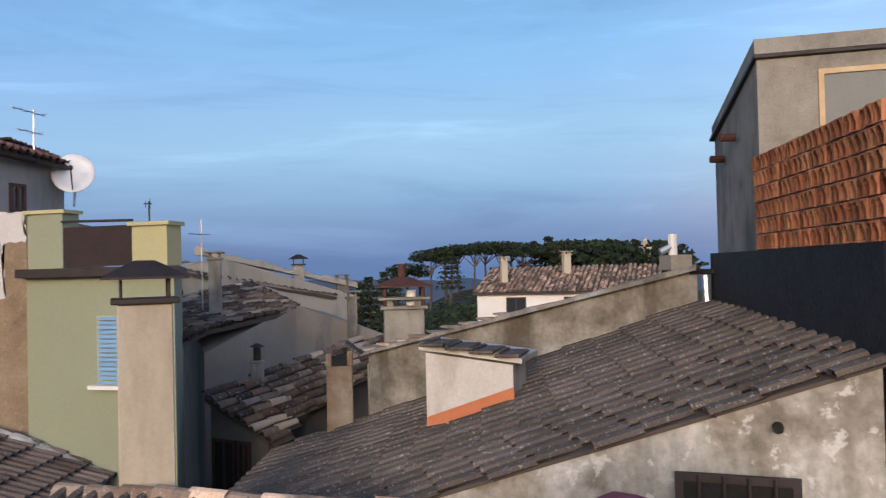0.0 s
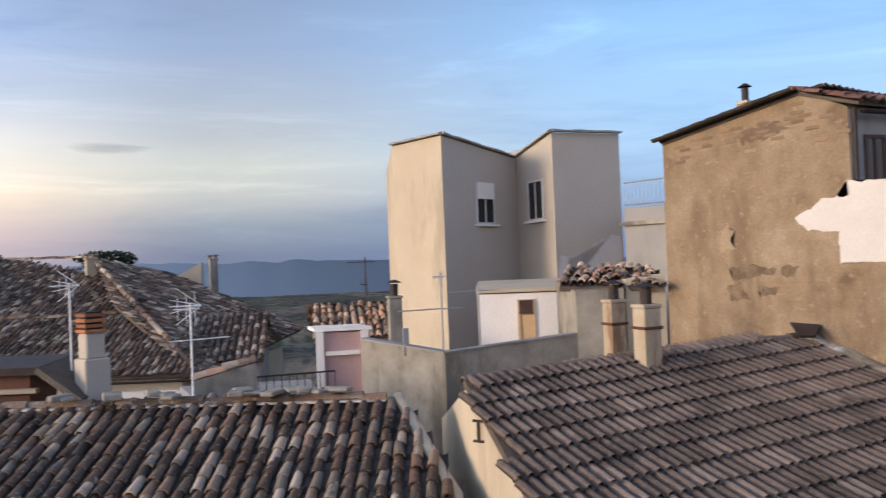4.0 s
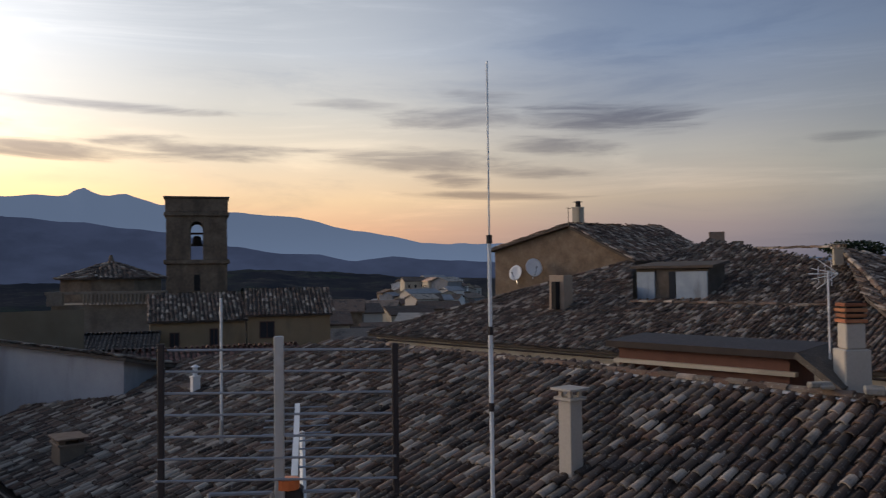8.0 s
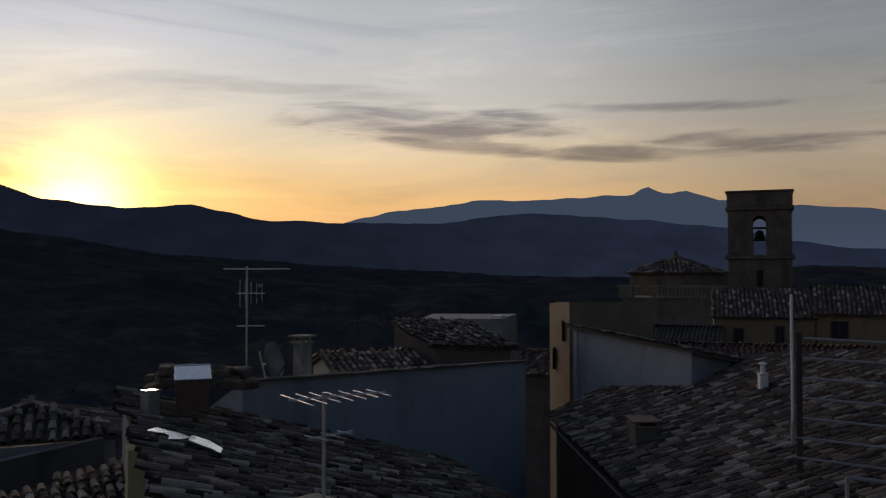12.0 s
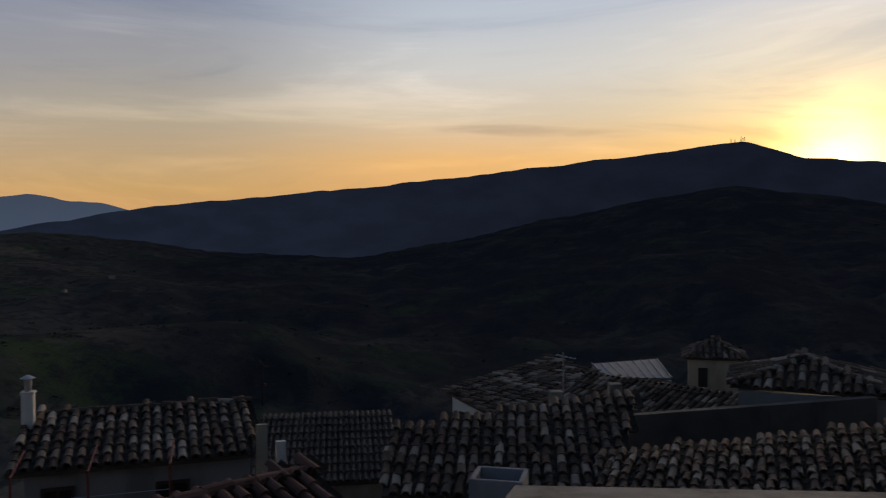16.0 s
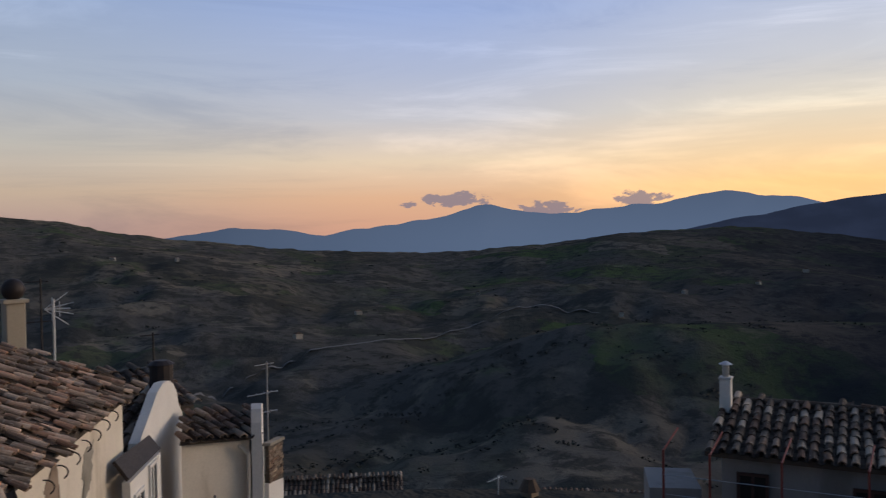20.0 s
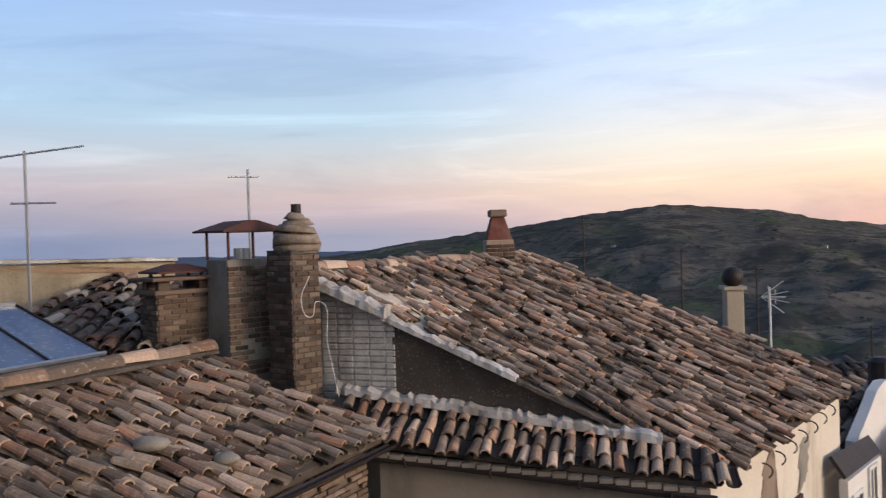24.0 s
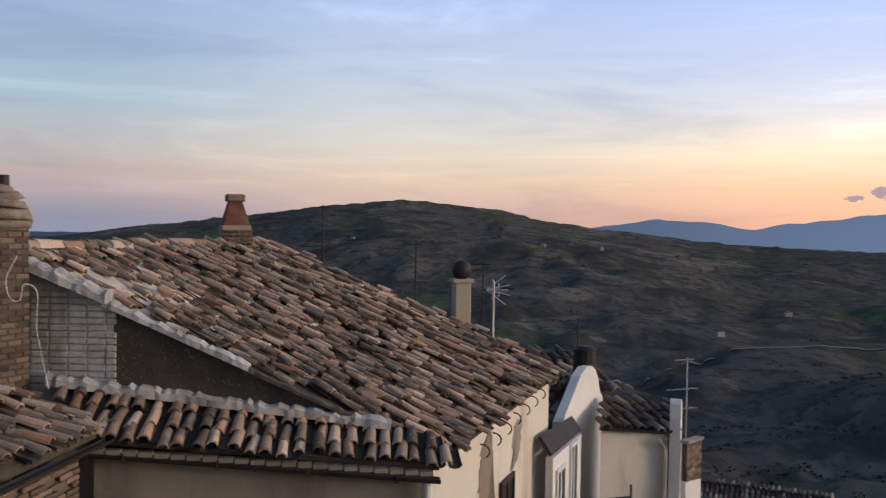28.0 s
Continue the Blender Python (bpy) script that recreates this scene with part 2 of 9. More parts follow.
def surface(name, colours, rough=0.85, scale=3.0, fine=40.0, bump=0.3, metal=0.0, pieces=0.0, stain=None, stain_size=0.6, spots=None, spec=0.4, grain_tone=0.07):
    """A weathered surface: colours mixed by coarse noise, grain by fine noise, stains and lichen with shapes of their own.
    pieces: how far single pieces differ in tone."""
    if name in MATS:
        return MATS[name]
    m = bpy.data.materials.new(name)
    m.use_nodes = True
    n = Nodes(m.node_tree)
    at = n.put("ShaderNodeNewGeometry")
    pos = at.outputs["Position"]
    coarse = n.noise(pos, scale, 5.0, 0.6)
    grain = n.noise(pos, fine, 3.0, 0.6)
    c = n.ramp(n.span(coarse, 0.28, 0.72, smooth=False), [(i / max(1, len(colours) - 1), k) for i, k in enumerate(colours)])
    if pieces:
        one = n.math("FRACT", n.math("ADD", n.put("ShaderNodeObjectInfo").outputs["Random"], at.outputs["Random Per Island"]))
        own = n.ramp(one, [(i / max(1, len(colours) - 1), k) for i, k in enumerate(colours)])
        c = n.mix(min(1.0, pieces), c, own)
        two = n.math("FRACT", n.math("MULTIPLY", one, 7.31))
        tint = n.span(two, 0.0, 1.0, 1.0 - 0.58 * pieces, 1.0 + 0.5 * pieces, smooth=False)
        c = n.mix(1.0, c, n.put("ShaderNodeCombineXYZ", {0: tint, 1: tint, 2: tint}).outputs[0], "MULTIPLY")
    if stain:
        long = n.put("ShaderNodeMapping", {"Vector": pos, "Scale": (1.0, 1.0, 0.28)}).outputs[0]
        mask = n.span(n.noise(long, stain_size, 6.0, 0.62), 0.50, 0.66)
        c = n.mix(n.math("MULTIPLY", mask, 0.8), c, stain)
    if spots:
        c = n.mix(n.math("MULTIPLY", n.span(n.noise(pos, fine * 0.35, 4.0, 0.65), 0.58, 0.66), 0.75), c, spots)
    tint = n.span(grain, 0.25, 0.75, 1.0 - grain_tone, 1.0 + grain_tone, smooth=False)
    c = n.mix(1.0, c, n.put("ShaderNodeCombineXYZ", {0: tint, 1: tint, 2: tint}).outputs[0], "MULTIPLY")
    both = n.math("ADD", n.math("MULTIPLY", coarse, 0.6), n.math("MULTIPLY", grain, 0.4))
    relief = n.put("ShaderNodeBump", {"Strength": bump, "Distance": 0.02, "Height": both}).outputs[0]
    r = n.span(grain, 0.3, 0.7, max(0.05, rough - 0.1), min(1.0, rough + 0.1), smooth=False)
    p = n.put("ShaderNodeBsdfPrincipled", {"Base Color": c, "Roughness": r, "Metallic": metal, "Normal": relief, "Specular IOR Level": spec})
    n.put("ShaderNodeOutputMaterial", {0: p.outputs[0]})
    MATS[name] = m
    return m


def glass(name, colour=(0.75, 0.82, 0.85), rough=0.05, clear=0.0):
    if name in MATS:
        return MATS[name]
    m = bpy.data.materials.new(name)
    m.use_nodes = True
    n = Nodes(m.node_tree)
    p = n.put("ShaderNodeBsdfPrincipled", {"Base Color": (*colour, 1), "Roughness": rough, "IOR": 1.45, "Transmission Weight": clear})
    n.put("ShaderNodeOutputMaterial", {0: p.outputs[0]})
    MATS[name] = m
    return m


COPPI = surface("old_clay_tile", [(0.048, 0.033, 0.025), (0.120, 0.072, 0.050), (0.175, 0.112, 0.077), (0.064, 0.047, 0.038), (0.205, 0.145, 0.105), (0.112, 0.060, 0.041), (0.30, 0.235, 0.178), (0.43, 0.36, 0.285), (0.24, 0.19, 0.15)], 0.92, 1.6, 45, 0.5,
                pieces=0.95, stain=(0.065, 0.052, 0.042), stain_size=0.9, spots=(0.30, 0.275, 0.23), grain_tone=0.2)
COPPI_WARM = surface("ochre_clay_tile", [(0.44, 0.282, 0.188), (0.26, 0.178, 0.128), (0.60, 0.435, 0.31), (0.20, 0.146, 0.110), (0.50, 0.265, 0.158), (0.66, 0.51, 0.385), (0.37, 0.27, 0.198), (0.32, 0.242, 0.186)], 0.93, 1.4, 45, 0.6,
                     pieces=0.92, stain=(0.115, 0.095, 0.075), stain_size=1.3, spots=(0.42, 0.37, 0.30), grain_tone=0.22)
COPPI_BROWN = surface("brown_ochre_clay_tile", [(0.34, 0.22, 0.148), (0.20, 0.14, 0.102), (0.45, 0.33, 0.238), (0.15, 0.112, 0.086), (0.38, 0.195, 0.118), (0.50, 0.39, 0.295), (0.28, 0.208, 0.155)], 0.93, 1.4, 45, 0.6,
                      pieces=0.95, stain=(0.10, 0.08, 0.062), stain_size=1.3, spots=(0.38, 0.33, 0.265), grain_tone=0.22)
CHANNEL_OCHRE = surface("ochre_channel_tile", [(0.14, 0.105, 0.078), (0.23, 0.17, 0.125), (0.30, 0.225, 0.165)], 0.95, 1.6, 45, 0.5, pieces=0.6, stain=(0.06, 0.05, 0.04), stain_size=1.2)
COPPI_RED = surface("red_clay_tile", [(0.15, 0.075, 0.058), (0.20, 0.098, 0.074), (0.12, 0.068, 0.056)], 0.9, 2.0, 45, 0.4, pieces=0.7, spots=(0.12, 0.085, 0.07), grain_tone=0.12)
RIBBED = surface("grey_ribbed_tile", [(0.068, 0.053, 0.044), (0.112, 0.090, 0.075), (0.160, 0.132, 0.110)], 0.94, 1.6, 75, 0.6, pieces=0.4, stain=(0.055, 0.047, 0.040), stain_size=1.1, spots=(0.36, 0.345, 0.32), grain_tone=0.45)
RIBBED_BROWN = surface("brown_ribbed_tile", [(0.105, 0.076, 0.062), (0.158, 0.118, 0.097), (0.22, 0.17, 0.142)], 0.94, 1.6, 75, 0.5, pieces=0.5, stain=(0.062, 0.048, 0.041), stain_size=1.1, spots=(0.20, 0.175, 0.155), grain_tone=0.35)
UNDER = surface("roof_bed", [(0.07, 0.055, 0.045), (0.11, 0.088, 0.07)], 0.95, 4, 50, 0.4)
PLASTER_BROWN = surface("brown_plaster", [(0.135, 0.094, 0.058), (0.200, 0.145, 0.092), (0.235, 0.174, 0.114), (0.262, 0.202, 0.138), (0.325, 0.260, 0.190)], 0.94, 1.7, 26, 0.9, stain=(0.150, 0.106, 0.068), stain_size=0.9, spots=(0.285, 0.225, 0.16), grain_tone=0.2)
PLASTER_CREAM = surface("cream_plaster", [(0.42, 0.36, 0.27), (0.49, 0.43, 0.335)], 0.9, 0.8, 30, 0.3, stain=(0.31, 0.26, 0.195), stain_size=0.7)
PLASTER_IVORY = surface("ivory_plaster", [(0.66, 0.59, 0.49), (0.76, 0.69, 0.59)], 0.9, 0.9, 30, 0.3, stain=(0.44, 0.37, 0.28), stain_size=0.9)
GABLE_BEIGE = surface("beige_grey_render", [(0.215, 0.180, 0.145), (0.275, 0.235, 0.192), (0.315, 0.272, 0.226)], 0.93, 0.9, 30, 0.4, stain=(0.13, 0.115, 0.098), stain_size=0.7)
LANE_GREY = surface("dark_lane_render", [(0.075, 0.068, 0.062), (0.11, 0.10, 0.092), (0.15, 0.138, 0.125)], 0.94, 0.9, 30, 0.4, stain=(0.055, 0.05, 0.046), stain_size=0.7)
PALE_BLUE_PANEL = surface("pale_blue_panel", [(0.22, 0.275, 0.33), (0.33, 0.385, 0.44)], 0.8, 2.0, 30, 0.2, stain=(0.15, 0.17, 0.19), stain_size=1.2)
# dirty channel tiles, with the shade between cover tiles put into their colour
CHANNEL_SHADE = surface("shaded_channel_tile", [(0.028, 0.022, 0.019), (0.052, 0.040, 0.032), (0.077, 0.059, 0.046)], 0.95, 1.6, 45, 0.5, pieces=0.5)
HEDGE = surface("hedge_leaf", [(0.034, 0.038, 0.036), (0.055, 0.060, 0.054)], 0.95, 0.1, 0.8, 0.3, pieces=0.4)
PLASTER_GREEN = surface("pale_green_paint", [(0.245, 0.262, 0.178), (0.275, 0.292, 0.203)], 0.85, 0.5, 25, 0.12)
PLASTER_YELLOW = surface("yellow_paint", [(0.40, 0.37, 0.20), (0.45, 0.42, 0.235)], 0.85, 0.7, 25, 0.12)
PLASTER_GREY = surface("grey_plaster", [(0.235, 0.235, 0.24), (0.30, 0.30, 0.30)], 0.92, 0.9, 30, 0.35, stain=(0.17, 0.168, 0.168), stain_size=0.8)
PLASTER_WHITE = surface("white_paint", [(0.70, 0.67, 0.63), (0.78, 0.75, 0.71)], 0.8, 1.0, 25, 0.15)
PLASTER_BLUE = surface("pale_blue_paint", [(0.275, 0.285, 0.312), (0.33, 0.342, 0.368)], 0.88, 0.9, 25, 0.25, stain=(0.215, 0.222, 0.24), stain_size=0.7)
PLASTER_ROUGH = surface("rough_white_plaster", [(0.115, 0.096, 0.066), (0.22, 0.195, 0.155), (0.40, 0.375, 0.335), (0.55, 0.53, 0.49), (0.60, 0.58, 0.54)], 0.95, 1.5, 16, 1.0, grain_tone=0.2, stain=(0.125, 0.100, 0.060), stain_size=0.7, spots=(0.62, 0.60, 0.57))
PLASTER_TWIN = surface("beige_grey_plaster", [(0.40, 0.36, 0.31), (0.45, 0.41, 0.355)], 0.9, 0.5, 25, 0.2)
PLASTER_OCHRE = surface("ochre_stone_wall", [(0.115, 0.083, 0.056), (0.165, 0.12, 0.082), (0.22, 0.168, 0.118)], 0.95, 1.6, 9, 0.8, grain_tone=0.22)
DAMP = surface("damp_plaster", [(0.085, 0.062, 0.040), (0.15, 0.11, 0.072), (0.215, 0.16, 0.105)], 0.93, 4.0, 30, 0.6, spots=(0.07, 0.052, 0.034), grain_tone=0.2)
CEMENT = surface("cement", [(0.16, 0.145, 0.122), (0.25, 0.228, 0.192), (0.30, 0.276, 0.236), (0.34, 0.318, 0.278)], 0.93, 2.2, 50, 0.7, grain_tone=0.16, stain=(0.105, 0.094, 0.078), stain_size=1.0)
SOOTY = surface("soot_stained_plaster", [(0.15, 0.095, 0.052), (0.24, 0.175, 0.115), (0.33, 0.275, 0.21)], 0.94, 2.6, 40, 0.5, grain_tone=0.14, stain=(0.07, 0.045, 0.027), stain_size=2.2)
RUSTY_CREAM = surface("rust_streaked_plaster", [(0.30, 0.235, 0.16), (0.46, 0.40, 0.31)], 0.92, 1.6, 30, 0.3, stain=(0.17, 0.082, 0.04), stain_size=2.4)
HATCH_WHITE = surface("weathered_white_paint", [(0.50, 0.48, 0.45), (0.60, 0.58, 0.55)], 0.88, 1.6, 25, 0.3, stain=(0.40, 0.36, 0.31), stain_size=1.6, grain_tone=0.1)
PATCH_WHITE = surface("fresh_white_primer", [(0.50, 0.48, 0.46), (0.57, 0.55, 0.53)], 0.85, 1.4, 25, 0.2)
CEMENT_DARK = surface("dark_roughcast", [(0.058, 0.047, 0.038), (0.088, 0.073, 0.059), (0.12, 0.10, 0.082)], 0.96, 2.2, 110, 1.0, spots=(0.27, 0.245, 0.21), grain_tone=0.25)
STONE = surface("tower_stone", [(0.10, 0.075, 0.052), (0.155, 0.115, 0.08), (0.20, 0.155, 0.11)], 0.95, 0.9, 4, 0.9, stain=(0.085, 0.068, 0.05), stain_size=0.5, grain_tone=0.25)
STONE_PALE = surface("weathered_stone", [(0.115, 0.098, 0.078), (0.165, 0.142, 0.113), (0.21, 0.182, 0.146)], 0.95, 0.8, 8, 0.7, stain=(0.085, 0.074, 0.06), stain_size=0.5, grain_tone=0.2)
PARAPET_GREY = surface("lichened_cement", [(0.095, 0.080, 0.060), (0.18, 0.16, 0.13), (0.27, 0.25, 0.215), (0.38, 0.36, 0.325)], 0.95, 2.2, 20, 0.9, grain_tone=0.2, stain=(0.075, 0.062, 0.045), stain_size=1.3)
TAR = surface("black_tar", [(0.008, 0.008, 0.009), (0.016, 0.016, 0.018)], 0.75, 3, 30, 0.7)
BRICK_RED = surface("hollow_clay_brick", [(0.30, 0.105, 0.055), (0.38, 0.145, 0.07), (0.42, 0.215, 0.10)], 0.92, 3, 50, 0.5, pieces=0.6)
BRICK_OLD = surface("old_brick", [(0.120, 0.082, 0.060), (0.205, 0.140, 0.098), (0.30, 0.235, 0.175), (0.15, 0.090, 0.062), (0.25, 0.20, 0.155)], 0.95, 2.5, 40, 0.6, pieces=0.8)
BRICK_DARK = surface("sooty_brick", [(0.062, 0.046, 0.038), (0.125, 0.085, 0.062), (0.175, 0.132, 0.100), (0.100, 0.058, 0.042), (0.15, 0.12, 0.095)], 0.95, 2.5, 40, 0.7, pieces=0.8, grain_tone=0.16)
BRICK_DUSTY = surface("mortar_daubed_brick", [(0.16, 0.115, 0.085), (0.27, 0.215, 0.165), (0.36, 0.31, 0.255)], 0.95, 6.0, 45, 1.0, grain_tone=0.25, stain=(0.12, 0.085, 0.06), stain_size=4.0)
WHITEWASH = surface("flaking_whitewash", [(0.30, 0.27, 0.24), (0.50, 0.475, 0.445), (0.62, 0.60, 0.57)], 0.94, 4.0, 30, 0.9, grain_tone=0.16, stain=(0.21, 0.185, 0.155), stain_size=1.8)
METAL_DARK = surface("dark_sheet_metal", [(0.028, 0.022, 0.022), (0.048, 0.036, 0.033)], 0.6, 4, 40, 0.2, metal=0.3)
METAL_RUST = surface("rusty_sheet", [(0.07, 0.028, 0.022), (0.12, 0.05, 0.036)], 0.75, 5, 40, 0.3, metal=0.2)
METAL_GREY = surface("galvanised_metal", [(0.46, 0.47, 0.48), (0.56, 0.57, 0.58)], 0.38, 6, 60, 0.1, metal=0.8)
PAINT_WHITE = surface("white_enamel", [(0.68, 0.68, 0.67), (0.76, 0.76, 0.75)], 0.45, 4, 40, 0.06)
WOOD_DARK = surface("dark_brown_wood", [(0.045, 0.022, 0.018), (0.075, 0.038, 0.03)], 0.7, 6, 60, 0.2)
SLAT_DARK = surface("dark_plum_slats", [(0.018, 0.010, 0.011), (0.032, 0.017, 0.018)], 0.7, 6, 60, 0.2)
WOOD_LIGHT = surface("light_wood", [(0.48, 0.33, 0.17), (0.58, 0.42, 0.24)], 0.6, 6, 60, 0.15)
SHUTTER = surface("blue_shutter", [(0.16, 0.30, 0.47), (0.20, 0.35, 0.53)], 0.6, 4, 50, 0.1)
DULL_RED = surface("dull_red_wall", [(0.10, 0.045, 0.032), (0.14, 0.065, 0.045)], 0.9, 3, 40, 0.3)
WORN = surface("worn_plaster", [(0.27, 0.205, 0.135), (0.33, 0.265, 0.19)], 0.94, 4, 30, 0.5, grain_tone=0.12)
ORANGE = surface("orange_paint", [(0.45, 0.14, 0.06), (0.50, 0.19, 0.09)], 0.85, 5, 40, 0.3)
# near-black colour puts the shade inside rooms, flues and holes on their surfaces
DARK_GAP = surface("opening_shade", [(0.012, 0.011, 0.011), (0.02, 0.018, 0.017)], 0.9, 3, 30, 0.1)
PANE = glass("window_pane", (0.03, 0.034, 0.04), 0.08)


def country(name):
    """Dark hill country: fields of their own colours between hedges, under scrub."""
    m = bpy.data.materials.new(name)
    m.use_nodes = True
    n = Nodes(m.node_tree)
    pos = n.put("ShaderNodeNewGeometry").outputs["Position"]
    drift = n.put("ShaderNodeTexNoise", {"Vector": pos, "Scale": 0.012, "Detail": 4.0}).outputs["Color"]
    bent = n.put("ShaderNodeVectorMath", {0: pos, 1: n.mix(1.0, drift, (90, 90, 0), "MULTIPLY")}, operation="ADD").outputs[0]
    flat = n.put("ShaderNodeMapping", {"Vector": bent, "Scale": (1.0, 0.6, 0.15)}).outputs[0]
    cell = n.put("ShaderNodeTexVoronoi", {"Vector": flat, "Scale": 0.0085})
    pick = n.put("ShaderNodeSeparateXYZ", {0: cell.outputs["Color"]}).outputs[0]
    c = n.ramp(pick, [(0.0, (0.097, 0.090, 0.072)), (0.22, (0.095, 0.104, 0.067)), (0.42, (0.170, 0.146, 0.114)), (0.58, (0.109, 0.101, 0.090)), (0.74, (0.088, 0.121, 0.055)), (0.86, (0.195, 0.168, 0.132))], "CONSTANT")
    big = n.noise(pos, 0.0032, 6.0, 0.6)
    c = n.mix(n.math("MULTIPLY", n.span(big, 0.44, 0.58), 0.85), c, (0.106, 0.101, 0.093))
    bare = n.noise(n.put("ShaderNodeMapping", {"Vector": pos, "Location": (900, 40, 3)}).outputs[0], 0.018, 7.0, 0.68)
    c = n.mix(n.math("MULTIPLY", n.span(bare, 0.53, 0.68), 0.7), c, (0.220, 0.193, 0.151))
    lush = n.noise(n.put("ShaderNodeMapping", {"Vector": pos, "Location": (-300, 710, 9)}).outputs[0], 0.010, 5.0, 0.6)
    c = n.mix(n.math("MULTIPLY", n.span(lush, 0.56, 0.70), 0.7), c, (0.079, 0.110, 0.052))
    scrub = n.noise(pos, 0.045, 7.0, 0.70)
    c = n.mix(n.math("MULTIPLY", n.span(scrub, 0.47, 0.60), 0.85), c, (0.056, 0.056, 0.051))
    woods = n.noise(n.put("ShaderNodeMapping", {"Vector": pos, "Location": (55, -420, 1)}).outputs[0], 0.0085, 8.0, 0.66)
    c = n.mix(n.math("MULTIPLY", n.span(woods, 0.53, 0.60), 0.8), c, (0.055, 0.056, 0.052))
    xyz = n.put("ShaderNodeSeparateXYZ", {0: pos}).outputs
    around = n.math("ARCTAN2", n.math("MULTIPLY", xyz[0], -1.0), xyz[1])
    # woods to the west, their colour also darkened and blued for the evening shade
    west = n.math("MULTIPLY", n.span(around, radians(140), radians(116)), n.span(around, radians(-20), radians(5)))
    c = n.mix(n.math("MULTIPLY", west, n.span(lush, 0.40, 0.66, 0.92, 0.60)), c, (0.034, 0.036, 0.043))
    relief = n.put("ShaderNodeBump", {"Strength": 0.5, "Distance": 6.0, "Height": n.math("ADD", scrub, n.math("MULTIPLY", woods, 1.5))}).outputs[0]
    p = n.put("ShaderNodeBsdfPrincipled", {"Base Color": c, "Roughness": 1.0, "Normal": relief, "Specular IOR Level": 0.0})
    n.put("ShaderNodeOutputMaterial", {0: p.outputs[0]})
    return m


def hazy_woods(name):
    """The wooded western ridges, kilometres away: their evening haze is blue emission, varied by darker woods."""
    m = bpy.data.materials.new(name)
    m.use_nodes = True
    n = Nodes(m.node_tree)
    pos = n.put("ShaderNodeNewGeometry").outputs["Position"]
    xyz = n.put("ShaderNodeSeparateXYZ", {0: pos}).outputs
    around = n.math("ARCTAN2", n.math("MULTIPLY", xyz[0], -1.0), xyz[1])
    # haze glow by bearing, weakest below the sunset
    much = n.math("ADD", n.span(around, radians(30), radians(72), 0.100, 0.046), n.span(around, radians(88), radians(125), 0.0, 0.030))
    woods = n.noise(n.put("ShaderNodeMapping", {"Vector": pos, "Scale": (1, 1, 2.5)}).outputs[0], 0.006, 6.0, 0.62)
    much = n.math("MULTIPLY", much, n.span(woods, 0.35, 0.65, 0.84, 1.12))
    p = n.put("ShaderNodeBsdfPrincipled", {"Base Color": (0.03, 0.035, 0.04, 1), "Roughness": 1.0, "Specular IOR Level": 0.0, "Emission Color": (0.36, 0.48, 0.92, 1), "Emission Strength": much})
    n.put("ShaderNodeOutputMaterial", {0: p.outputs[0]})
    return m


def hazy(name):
    """The far range: blue distance with its haze put in as emission, brighter on the side of the sunset."""
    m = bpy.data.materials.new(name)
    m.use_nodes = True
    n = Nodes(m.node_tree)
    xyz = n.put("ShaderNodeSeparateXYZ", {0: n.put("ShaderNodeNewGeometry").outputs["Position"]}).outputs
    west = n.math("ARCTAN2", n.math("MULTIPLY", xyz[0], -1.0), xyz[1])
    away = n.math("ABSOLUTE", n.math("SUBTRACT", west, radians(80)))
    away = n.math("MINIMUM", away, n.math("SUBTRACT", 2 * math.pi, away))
    # haze glow: falls off away from the sunset and up the slope
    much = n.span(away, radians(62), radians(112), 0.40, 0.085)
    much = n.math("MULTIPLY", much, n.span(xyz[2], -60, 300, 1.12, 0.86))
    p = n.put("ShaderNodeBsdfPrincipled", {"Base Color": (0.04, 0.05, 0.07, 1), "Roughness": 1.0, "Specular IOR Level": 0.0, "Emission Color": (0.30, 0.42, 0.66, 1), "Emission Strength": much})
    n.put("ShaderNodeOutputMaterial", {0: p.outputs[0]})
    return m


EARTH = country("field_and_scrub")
EARTH_FAR = hazy("far_range_haze")
EARTH_WEST = hazy_woods("western_woods_haze")
PINK = surface("pink_paint", [(0.42, 0.27, 0.25), (0.48, 0.32, 0.30)], 0.85, 1, 25, 0.15)
LEAF = surface("pine_needles", [(0.012, 0.022, 0.010), (0.024, 0.040, 0.016)], 0.9, 2, 8, 0.3, pieces=0.7)
BARK = surface("pine_bark", [(0.07, 0.045, 0.035), (0.11, 0.075, 0.055)], 0.95, 3, 20, 0.6)
# ---- building helpers ----
def thing(name, at, label, category, group="", kind=""):
    ob = new(name)
    ob.empty_display_size = 0.2
    ob.location = at
    return tagged(ob, label, category, group, kind)


def root_of(ob):
    """Where the parent's own origin lies: parts are built in world places, so theirs is the world's."""
    return Vector((0, 0, 0)) if ob.parent else Vector(ob.location)


def link_mesh(name, mesh, material, parent=None, label="", kind=""):
    ob = new(name, mesh)
    if material and not mesh.materials:
        mesh.materials.append(material)
    if parent:
        ob.parent = parent
        ob.matrix_parent_inverse = Matrix.Translation(-root_of(parent))
    return tagged(ob, label, kind=kind)


def part(name, bm, material, parent=None, label="", kind="", smooth=False):
    """One bmesh, in world places, as one mesh object under a thing or a part."""
    mesh = bpy.data.meshes.new(name)
    bmesh.ops.recalc_face_normals(bm, faces=bm.faces)
    bm.to_mesh(mesh)
    bm.free()
    if smooth:
        for p in mesh.polygons:
            p.use_smooth = True
    return link_mesh(name, mesh, material, parent, label, kind)


